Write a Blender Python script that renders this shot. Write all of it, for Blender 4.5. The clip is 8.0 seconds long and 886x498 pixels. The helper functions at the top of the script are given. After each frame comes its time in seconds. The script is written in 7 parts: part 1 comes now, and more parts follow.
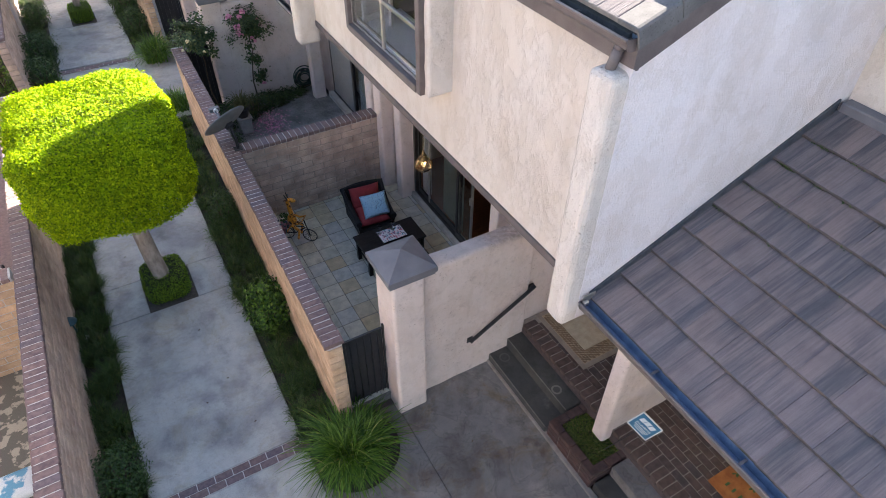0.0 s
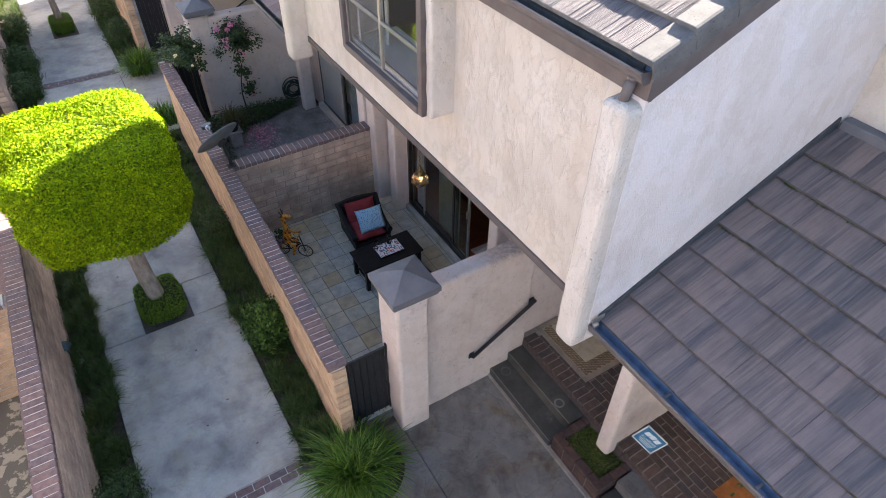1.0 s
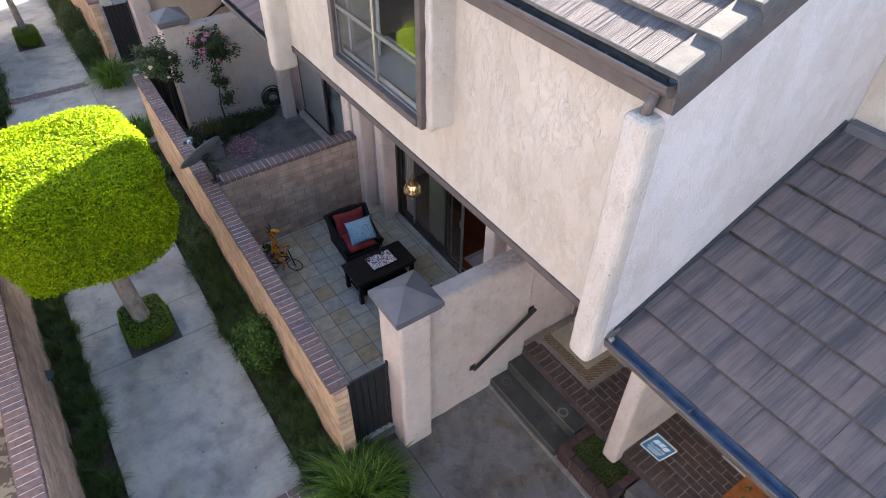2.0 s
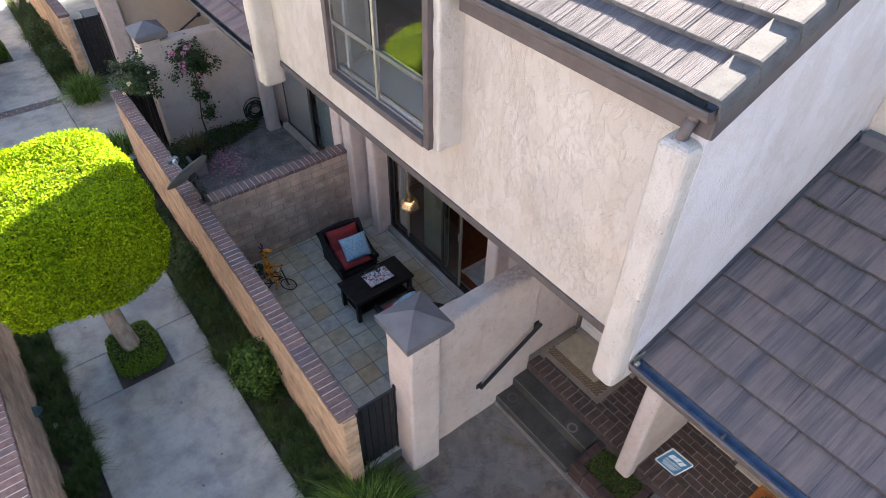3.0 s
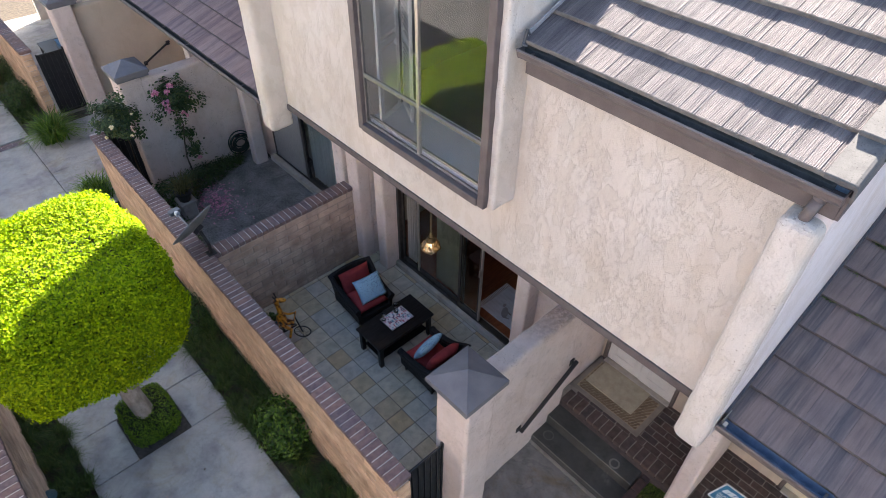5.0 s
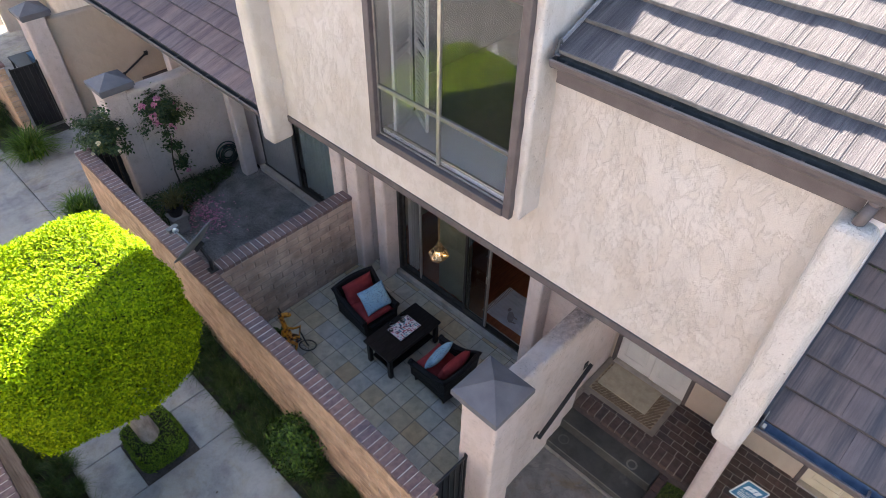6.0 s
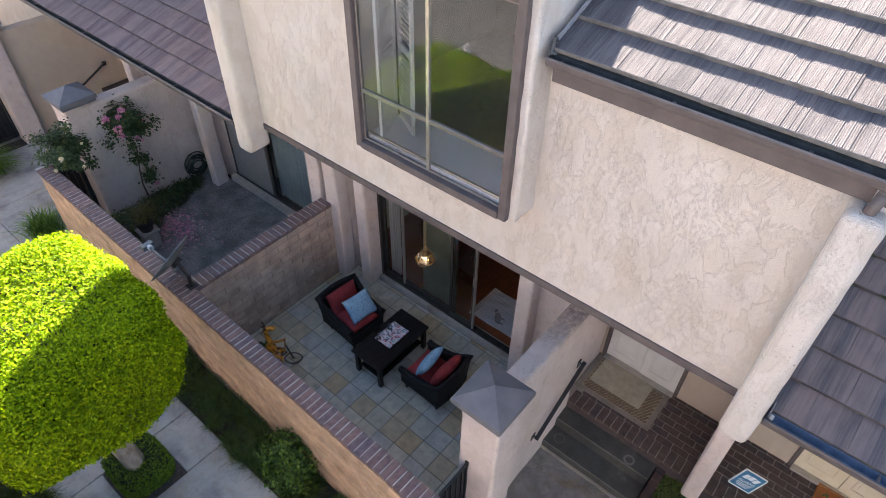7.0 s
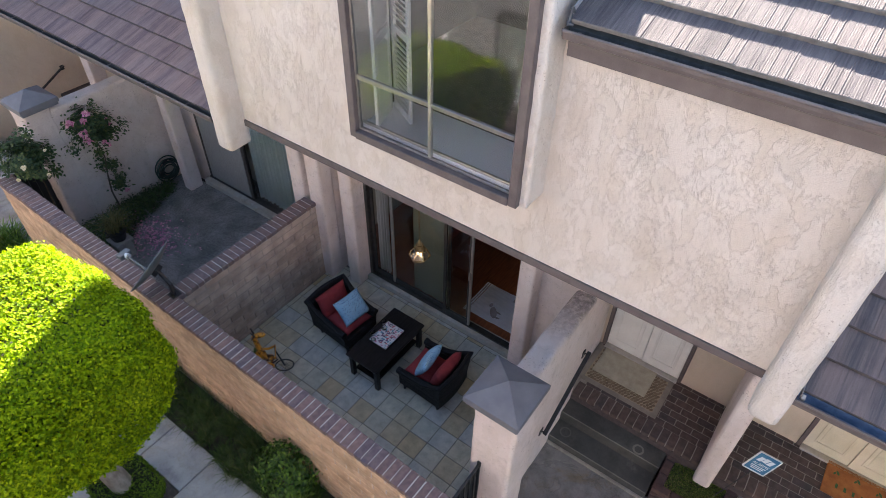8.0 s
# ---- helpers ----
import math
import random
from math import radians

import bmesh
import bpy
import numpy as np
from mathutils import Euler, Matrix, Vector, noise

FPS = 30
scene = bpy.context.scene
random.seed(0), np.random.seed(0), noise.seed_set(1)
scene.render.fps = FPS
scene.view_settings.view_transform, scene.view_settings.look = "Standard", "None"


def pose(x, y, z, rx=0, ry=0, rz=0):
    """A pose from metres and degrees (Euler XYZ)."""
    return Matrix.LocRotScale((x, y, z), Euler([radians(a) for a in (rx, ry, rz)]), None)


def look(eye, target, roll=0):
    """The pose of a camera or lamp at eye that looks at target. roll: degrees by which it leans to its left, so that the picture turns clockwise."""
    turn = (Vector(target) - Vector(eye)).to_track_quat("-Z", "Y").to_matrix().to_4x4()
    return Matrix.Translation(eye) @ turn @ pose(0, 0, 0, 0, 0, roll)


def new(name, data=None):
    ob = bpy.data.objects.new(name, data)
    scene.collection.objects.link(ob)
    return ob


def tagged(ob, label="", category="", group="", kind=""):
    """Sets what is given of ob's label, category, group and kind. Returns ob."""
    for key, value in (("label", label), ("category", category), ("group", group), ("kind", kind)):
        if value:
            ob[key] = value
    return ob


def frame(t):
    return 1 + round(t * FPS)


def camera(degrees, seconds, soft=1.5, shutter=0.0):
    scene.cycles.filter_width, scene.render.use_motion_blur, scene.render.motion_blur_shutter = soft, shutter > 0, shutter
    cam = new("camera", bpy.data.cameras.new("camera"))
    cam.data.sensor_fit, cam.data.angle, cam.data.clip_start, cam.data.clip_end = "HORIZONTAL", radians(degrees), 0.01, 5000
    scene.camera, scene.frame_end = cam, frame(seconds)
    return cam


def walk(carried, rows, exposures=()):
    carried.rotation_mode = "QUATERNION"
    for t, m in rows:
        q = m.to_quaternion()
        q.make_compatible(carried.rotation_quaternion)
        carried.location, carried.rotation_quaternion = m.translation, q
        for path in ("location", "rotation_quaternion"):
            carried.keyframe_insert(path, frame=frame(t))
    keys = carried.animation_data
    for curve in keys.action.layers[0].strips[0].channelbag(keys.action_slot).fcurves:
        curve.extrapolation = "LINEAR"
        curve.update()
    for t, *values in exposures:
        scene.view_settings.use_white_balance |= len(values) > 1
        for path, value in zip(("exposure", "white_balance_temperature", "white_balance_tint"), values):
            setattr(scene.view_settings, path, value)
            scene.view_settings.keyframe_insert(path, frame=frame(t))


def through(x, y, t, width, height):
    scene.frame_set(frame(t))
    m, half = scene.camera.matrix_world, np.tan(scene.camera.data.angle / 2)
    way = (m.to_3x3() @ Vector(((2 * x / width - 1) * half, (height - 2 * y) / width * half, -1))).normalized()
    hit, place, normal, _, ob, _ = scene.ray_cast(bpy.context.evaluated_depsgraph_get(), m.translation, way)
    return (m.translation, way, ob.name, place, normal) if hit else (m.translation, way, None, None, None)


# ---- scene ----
cam = camera(70.8, 8.0, soft=0.5)
UNIT = 1.14                            # the plan below is drawn in units of 1.14 m
METRES, EYE, TILT, LEAN, TURN = 3.2 * UNIT, 6.8 * UNIT, 0.0, 0.0, -30.1
ROWS = [
    (0.0, 0.0, 0.0, 0.0, 0.47, -43.12, -0.5),
    (0.5, -0.0305, 0.0236, 0.0217, -0.03, -43.12, -0.54),
    (1.0, -0.0568, 0.0484, 0.0407, -1.36, -43.11, -0.55),
    (1.5, -0.0926, 0.08, 0.04, -2.8, -43.11, -0.56),
    (3.0, -0.2185, 0.211, 0.0484, -7.19, -43.08, -0.64),
    (3.5, -0.2638, 0.2681, 0.0748, -8.22, -43.12, -0.64),
    (4.0, -0.3231, 0.3214, 0.1019, -9.37, -43.12, -0.68),
    (4.5, -0.3853, 0.3727, 0.1169, -10.96, -43.16, -0.7),
    (6.0, -0.5786, 0.4881, 0.132, -15.79, -43.16, -0.83),
    (6.5, -0.6104, 0.5184, 0.1296, -17.81, -43.13, -0.87),
    (7.0, -0.6354, 0.5465, 0.1168, -19.8, -43.12, -0.88),
    (7.5, -0.669, 0.5823, 0.0844, -21.87, -43.1, -0.87),
    (8.0, -0.7082, 0.6266, 0.0432, -23.69, -43.09, -0.87),
]
walk(cam, [(t, pose(0, 0, EYE, TILT, LEAN, TURN) @ pose(METRES * x, METRES * y, METRES * z, 90 + pitch, roll, yaw)) for t, x, y, z, yaw, pitch, roll in ROWS],
     exposures=[(0.0, 3.50, 7045, 14), (1.5, 3.47, 7045, 14), (3.0, 3.43, 7035, 14), (4.0, 3.38, 7025, 14), (8.0, 3.37, 7025, 14)])

# ---- light ----
SUN_EL, SUN_AZ = 31.0, 24.0            # elevation; degrees north of east
world = bpy.data.worlds.new("sky")
scene.world = world
world.use_nodes = True
wn = world.node_tree
sky = wn.nodes.new("ShaderNodeTexSky")
sky.sky_type = "NISHITA"
sky.sun_disc = False
sky.sun_elevation = radians(SUN_EL)
sky.sun_rotation = radians(90 - SUN_AZ)
wn.links.new(sky.outputs[0], wn.nodes["Background"].inputs[0])
wn.nodes["Background"].inputs[1].default_value = 0.05
sun_dir = Vector((math.cos(radians(SUN_EL)) * math.cos(radians(SUN_AZ)), math.cos(radians(SUN_EL)) * math.sin(radians(SUN_AZ)), math.sin(radians(SUN_EL))))
sun = new("sun", bpy.data.lights.new("sun", "SUN"))
sun.data.energy, sun.data.angle, sun.data.color = 4.0, radians(0.6), (1.0, 0.945, 0.86)
sun.matrix_world = look(sun_dir * 30, (0, 0, 0))

# ---- materials ----
def material(name, rough=0.8, metal=0.0):
    m = bpy.data.materials.new(name)
    m.use_nodes = True
    nt = m.node_tree
    b = nt.nodes["Principled BSDF"]
    b.inputs["Roughness"].default_value = rough
    b.inputs["Metallic"].default_value = metal
    return m, nt, b


def node(nt, kind, **kw):
    n = nt.nodes.new(kind)
    for k, v in kw.items():
        n.inputs[k].default_value = v
    return n


def ramp(nt, fac, stops):
    r = nt.nodes.new("ShaderNodeValToRGB")
    e = r.color_ramp.elements
    while len(e) < len(stops):
        e.new(0.5)
    for i, (p, c) in enumerate(stops):
        e[i].position = p
        e[i].color = (*c, 1) if len(c) == 3 else c
    nt.links.new(fac, r.inputs[0])
    return r.outputs[0]


def mixc(nt, fac, a, b, mode="MIX"):
    m = nt.nodes.new("ShaderNodeMix")
    m.data_type, m.blend_type = "RGBA", mode
    for sock, v in ((m.inputs[0], fac), (m.inputs[6], a), (m.inputs[7], b)):
        if isinstance(v, (int, float)):
            sock.default_value = v
        elif isinstance(v, tuple):
            sock.default_value = (*v, 1)
        else:
            nt.links.new(v, sock)
    return m.outputs[2]


def coords(nt, scale=(1, 1, 1), kind="Position", rot=(0, 0, 0)):
    mp = nt.nodes.new("ShaderNodeMapping")
    mp.inputs["Scale"].default_value = scale
    mp.inputs["Rotation"].default_value = rot
    if kind == "Position":
        nt.links.new(nt.nodes.new("ShaderNodeNewGeometry").outputs["Position"], mp.inputs[0])
    else:
        nt.links.new(nt.nodes.new("ShaderNodeTexCoord").outputs["Object"], mp.inputs[0])
    return mp.outputs[0]


def noisy(nt, co, scale, detail=4.0, rough=0.55, distort=0.0):
    n = node(nt, "ShaderNodeTexNoise", Scale=scale, Detail=detail, Roughness=rough, Distortion=distort)
    nt.links.new(co, n.inputs["Vector"])
    return n.outputs[0]


def bump(nt, b, height, strength, dist):
    bp = node(nt, "ShaderNodeBump", Strength=strength, Distance=dist)
    nt.links.new(height, bp.inputs["Height"])
    nt.links.new(bp.outputs[0], b.inputs["Normal"])
    return bp


def addv(nt, a, b, ka=1.0, kb=1.0):
    m1 = nt.nodes.new("ShaderNodeMath")
    m1.operation = "MULTIPLY_ADD"
    m2 = nt.nodes.new("ShaderNodeMath")
    m2.operation = "MULTIPLY"
    nt.links.new(b, m2.inputs[0])
    m2.inputs[1].default_value = kb
    nt.links.new(a, m1.inputs[0])
    m1.inputs[1].default_value = ka
    nt.links.new(m2.outputs[0], m1.inputs[2])
    return m1.outputs[0]


def random_of(nt, island=False):
    if island:
        return nt.nodes.new("ShaderNodeNewGeometry").outputs["Random Per Island"]
    return nt.nodes.new("ShaderNodeObjectInfo").outputs["Random"]


def surface(name, c1, c2, scale=6.0, rough=0.8, grain=80.0, bump_s=0.3, bump_d=0.004, spread=(0.35, 0.65), piece=None, metal=0.0, stain=None, island=False, stretch=(1, 1, 1)):
    """Two colours by noise at two scales, fine relief, and an optional ramp of colours over the pieces."""
    m, nt, b = material(name, rough, metal)
    co = coords(nt, stretch)
    big = noisy(nt, co, scale, 5)
    col = ramp(nt, big, [(spread[0], c1), (spread[1], c2)])
    if piece:
        tint = ramp(nt, random_of(nt, island), piece)
        col = mixc(nt, 1.0, col, tint, "MULTIPLY")
    if stain:
        sc, lo, hi, dark = stain
        st = ramp(nt, noisy(nt, co, sc, 6, 0.65), [(lo, dark), (hi, (1, 1, 1))])
        col = mixc(nt, 1.0, col, st, "MULTIPLY")
    fine = noisy(nt, co, grain, 3)
    col = mixc(nt, 0.25, col, mixc(nt, 1.0, col, ramp(nt, fine, [(0.3, (0.6, 0.6, 0.6)), (0.7, (1.25, 1.25, 1.25))]), "MULTIPLY"))
    nt.links.new(col, b.inputs["Base Color"])
    bump(nt, b, fine, bump_s, bump_d)
    return m


def stucco_material(name, c1, c2, relief=1.0, crack=0.04, fine=0.55, sand=1.5, spots=0.0, plates=1.0):
    """Hand-trowelled stucco: flattened plates with torn edges at two sizes, sand grain, faint grime."""
    m, nt, b = material(name, 0.92)
    b.inputs["Specular IOR Level"].default_value = 0.25
    co = coords(nt, (1, 1, 1))
    slant = coords(nt, (1.1, 1.35, 0.8), "Position", (radians(38), 0, 0))
    plate = ramp(nt, noisy(nt, slant, 4.2, 12, 0.66, 0.35), [(0.475, (0, 0, 0)), (0.50, (1, 1, 1))])
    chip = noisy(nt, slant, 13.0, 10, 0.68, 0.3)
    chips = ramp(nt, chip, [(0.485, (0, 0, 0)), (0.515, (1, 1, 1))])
    calm = ramp(nt, noisy(nt, co, 2.1, 3), [(0.42, (1, 1, 1)), (0.58, (0.15, 0.15, 0.15))])
    torn = nt.nodes.new("ShaderNodeMath")
    torn.operation = "MULTIPLY"
    nt.links.new(chips, torn.inputs[0])
    nt.links.new(calm, torn.inputs[1])
    grain = noisy(nt, co, 150.0 * fine, 3, 0.75)
    h = addv(nt, addv(nt, plate, torn.outputs[0], 0.55 * plates, 0.5 * plates), grain, 1.0, sand * 0.8)
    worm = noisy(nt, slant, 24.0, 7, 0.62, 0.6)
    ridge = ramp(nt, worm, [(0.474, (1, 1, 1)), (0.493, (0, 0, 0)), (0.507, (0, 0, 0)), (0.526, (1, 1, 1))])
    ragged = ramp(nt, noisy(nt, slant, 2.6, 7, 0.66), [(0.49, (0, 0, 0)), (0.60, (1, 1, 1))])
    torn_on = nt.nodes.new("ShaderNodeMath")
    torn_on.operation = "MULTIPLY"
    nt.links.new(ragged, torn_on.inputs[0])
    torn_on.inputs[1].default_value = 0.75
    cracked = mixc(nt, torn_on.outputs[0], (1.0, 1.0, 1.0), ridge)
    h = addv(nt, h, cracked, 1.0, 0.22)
    bump(nt, b, h, 0.72 * relief, 0.008)
    col = ramp(nt, noisy(nt, co, 1.1, 6), [(0.3, c1), (0.7, c2)])
    col = mixc(nt, min(1.0, relief), col, mixc(nt, 1.0, col, ramp(nt, plate, [(0, (0.965, 0.955, 0.94)), (1, (1.012, 1.012, 1.015))]), "MULTIPLY"))
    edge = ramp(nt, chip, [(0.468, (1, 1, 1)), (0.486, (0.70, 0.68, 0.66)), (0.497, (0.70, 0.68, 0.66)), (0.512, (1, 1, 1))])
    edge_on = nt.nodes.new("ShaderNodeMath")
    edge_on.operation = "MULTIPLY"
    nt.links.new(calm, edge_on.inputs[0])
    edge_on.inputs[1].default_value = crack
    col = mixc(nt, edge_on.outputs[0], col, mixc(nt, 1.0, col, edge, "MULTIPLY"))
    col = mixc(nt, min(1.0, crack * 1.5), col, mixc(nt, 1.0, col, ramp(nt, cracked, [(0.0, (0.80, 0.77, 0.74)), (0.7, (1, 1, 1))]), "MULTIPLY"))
    grime = ramp(nt, noisy(nt, coords(nt, (2.2, 2.2, 0.5)), 1.6, 6, 0.6), [(0.25, (0.84, 0.80, 0.75)), (0.48, (1, 1, 1))])
    col = mixc(nt, 0.6, col, mixc(nt, 1.0, col, grime, "MULTIPLY"))
    col = mixc(nt, 0.35, col, mixc(nt, 1.0, col, ramp(nt, grain, [(0.3, (0.8, 0.8, 0.8)), (0.7, (1.12, 1.12, 1.12))]), "MULTIPLY"))
    if spots:
        mott = ramp(nt, noisy(nt, co, 7.0, 8, 0.7), [(0.30, (0.62, 0.60, 0.60)), (0.46, (1, 1, 1))])
        col = mixc(nt, spots, col, mixc(nt, 1.0, col, mott, "MULTIPLY"))
        pits = ramp(nt, noisy(nt, co, 38.0, 4, 0.6), [(0.31, (0.60, 0.57, 0.54)), (0.40, (1, 1, 1))])
        where = ramp(nt, noisy(nt, co, 3.1, 4), [(0.46, (0, 0, 0)), (0.60, (1, 1, 1))])
        col = mixc(nt, where, col, mixc(nt, 1.0, col, pits, "MULTIPLY"))
    nt.links.new(col, b.inputs["Base Color"])
    return m


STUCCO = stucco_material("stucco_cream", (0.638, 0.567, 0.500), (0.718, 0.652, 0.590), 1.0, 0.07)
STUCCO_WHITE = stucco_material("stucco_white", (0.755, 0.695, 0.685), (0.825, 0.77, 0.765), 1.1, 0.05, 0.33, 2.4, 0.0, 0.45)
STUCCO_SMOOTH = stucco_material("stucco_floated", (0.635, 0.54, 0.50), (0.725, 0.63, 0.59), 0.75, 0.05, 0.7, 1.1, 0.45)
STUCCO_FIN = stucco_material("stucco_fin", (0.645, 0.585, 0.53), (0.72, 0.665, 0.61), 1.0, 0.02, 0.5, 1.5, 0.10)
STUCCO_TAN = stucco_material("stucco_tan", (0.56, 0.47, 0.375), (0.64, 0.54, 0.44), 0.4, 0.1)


def concrete_material(name, c1, c2, dark, scuff=1.16, tint=(1, 1, 1), swirled=0.3):
    m, nt, b = material(name, 0.85)
    co = coords(nt)
    col = ramp(nt, noisy(nt, co, 1.1, 7, 0.6), [(0.3, c1), (0.7, c2)])
    st = ramp(nt, noisy(nt, co, 1.9, 9, 0.62, 0.15), [(0.34, dark), (0.52, (1, 1, 1)), (0.60, (1, 1, 1)), (0.74, (scuff, scuff * 0.99, scuff * 0.97))])
    col = mixc(nt, 0.85, col, mixc(nt, 1.0, col, st, "MULTIPLY"))
    rusty = ramp(nt, noisy(nt, co, 1.7, 7, 0.7, 0.8), [(0.50, (1, 1, 1)), (0.66, tint)])
    col = mixc(nt, 1.0, col, rusty, "MULTIPLY")
    spots = ramp(nt, noisy(nt, co, 30.0, 3, 0.6), [(0.22, (0.55, 0.53, 0.50)), (0.32, (1, 1, 1))])
    col = mixc(nt, 0.8, col, mixc(nt, 1.0, col, spots, "MULTIPLY"))
    mott = ramp(nt, noisy(nt, co, 7.5, 9, 0.74), [(0.34, (0.74, 0.74, 0.75)), (0.50, (1, 1, 1)), (0.66, (1.14, 1.13, 1.11))])
    col = mixc(nt, 0.5, col, mixc(nt, 1.0, col, mott, "MULTIPLY"))
    zone = ramp(nt, noisy(nt, co, 0.42, 3, 0.5, 0.4), [(0.40, (0.68, 0.69, 0.73)), (0.52, (1, 1, 1)), (0.66, (1.10, 1.09, 1.06))])
    col = mixc(nt, 1.0, col, zone, "MULTIPLY")
    freckle = ramp(nt, noisy(nt, co, 70.0, 4, 0.7), [(0.32, (0.62, 0.61, 0.60)), (0.42, (1, 1, 1)), (0.60, (1, 1, 1)), (0.70, (1.2, 1.2, 1.19))])
    col = mixc(nt, 0.7, col, mixc(nt, 1.0, col, freckle, "MULTIPLY"))
    swirl = ramp(nt, noisy(nt, co, 1.6, 6, 0.58, 1.4), [(0.455, (1, 1, 1)), (0.485, (0.80, 0.80, 0.81)), (0.505, (1.10, 1.09, 1.06)), (0.56, (1, 1, 1))])
    col = mixc(nt, swirled, col, mixc(nt, 1.0, col, swirl, "MULTIPLY"))
    fine = noisy(nt, co, 240.0, 3)
    col = mixc(nt, 0.35, col, mixc(nt, 1.0, col, ramp(nt, fine, [(0.3, (0.7, 0.7, 0.7)), (0.7, (1.2, 1.2, 1.2))]), "MULTIPLY"))
    nt.links.new(col, b.inputs["Base Color"])
    bump(nt, b, fine, 0.25, 0.003)
    return m


CONCRETE = concrete_material("concrete_path", (0.365, 0.37, 0.355), (0.455, 0.452, 0.43), (0.60, 0.60, 0.63), 1.10, (0.92, 0.87, 0.77))
CONCRETE_STAIN = concrete_material("concrete_apron", (0.185, 0.178, 0.168), (0.29, 0.28, 0.262), (0.46, 0.44, 0.42), 1.5, (0.92, 0.76, 0.57), 1.0)
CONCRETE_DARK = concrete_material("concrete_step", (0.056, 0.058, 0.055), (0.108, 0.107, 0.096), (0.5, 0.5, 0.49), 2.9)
CONCRETE_PALE = concrete_material("concrete_edge", (0.38, 0.35, 0.31), (0.48, 0.45, 0.40), (0.6, 0.57, 0.52))
JOINT = surface("joint_dirt", (0.05, 0.045, 0.04), (0.09, 0.08, 0.07), 20, 0.95)
TILE_JOINT = surface("tile_grout", (0.13, 0.125, 0.115), (0.20, 0.19, 0.175), 20, 0.95)
SOIL = surface("soil", (0.03, 0.024, 0.018), (0.07, 0.055, 0.04), 14, 0.95, 120, 0.6, 0.01)
GRAVEL = surface("gravel", (0.215, 0.211, 0.205), (0.375, 0.365, 0.35), 3, 0.95, 70, 1.0, 0.014, stain=(42, 0.40, 0.56, (0.42, 0.42, 0.44)))
PAINT_WORN = surface("worn_paint_floor", (0.14, 0.13, 0.11), (0.40, 0.36, 0.29), 5, 0.8, 60, 0.3, 0.003, (0.52, 0.56))
MORTAR = surface("mortar", (0.46, 0.43, 0.41), (0.58, 0.55, 0.52), 30, 0.95, 200, 0.4, 0.003)
MORTAR_DARK = surface("mortar_dark", (0.13, 0.11, 0.10), (0.20, 0.175, 0.16), 30, 0.95, 200, 0.4, 0.003)
MORTAR_PORCH = surface("mortar_porch", (0.25, 0.225, 0.20), (0.33, 0.30, 0.27), 30, 0.95, 200, 0.4, 0.003)
MORTAR_BLOCK = surface("mortar_block", (0.27, 0.23, 0.20), (0.36, 0.31, 0.27), 12, 0.95, 150, 0.5, 0.004)
BRICK_TONES = [(0.0, (0.80, 0.72, 0.72)), (0.35, (1.0, 0.9, 0.88)), (0.6, (0.72, 0.76, 0.88)), (0.8, (1.18, 1.0, 0.94)), (1.0, (0.9, 0.84, 0.86))]
BRICK_CAP = surface("brick_cap", (0.14, 0.105, 0.105), (0.225, 0.165, 0.155), 18, 0.75, 150, 0.35, 0.003, piece=BRICK_TONES)
BRICK_PORCH = surface("brick_porch", (0.070, 0.055, 0.049), (0.118, 0.090, 0.079), 16, 0.7, 150, 0.35, 0.003, piece=BRICK_TONES)
BRICK_PLANTER = surface("brick_planter", (0.055, 0.034, 0.031), (0.095, 0.056, 0.048), 16, 0.75, 150, 0.4, 0.003, piece=BRICK_TONES)
BLOCK_TONES = [(0.0, (0.86, 0.85, 0.84)), (0.5, (1.0, 0.98, 0.96)), (1.0, (1.12, 1.08, 1.04))]
BLOCK = surface("slump_block", (0.42, 0.33, 0.28), (0.55, 0.44, 0.37), 5, 0.92, 45, 0.9, 0.008, piece=BLOCK_TONES, stain=(2.6, 0.3, 0.55, (0.70, 0.66, 0.64)))
BLOCK_TAN = surface("slump_block_tan", (0.52, 0.37, 0.25), (0.64, 0.47, 0.33), 5, 0.92, 45, 0.9, 0.008, piece=BLOCK_TONES, stain=(3.4, 0.3, 0.55, (0.70, 0.66, 0.62)))
SLATE = surface("slate_tile", (0.42, 0.41, 0.365), (0.565, 0.54, 0.465), 7, 0.55, 120, 0.35, 0.003,
                piece=[(0.0, (0.88, 0.92, 0.99)), (0.28, (0.98, 1.0, 1.0)), (0.45, (0.85, 0.88, 0.84)), (0.7, (1.07, 1.05, 0.97)), (0.86, (0.92, 0.88, 0.76)), (1.0, (0.92, 0.76, 0.54))], stain=(9, 0.28, 0.5, (0.78, 0.78, 0.76)))


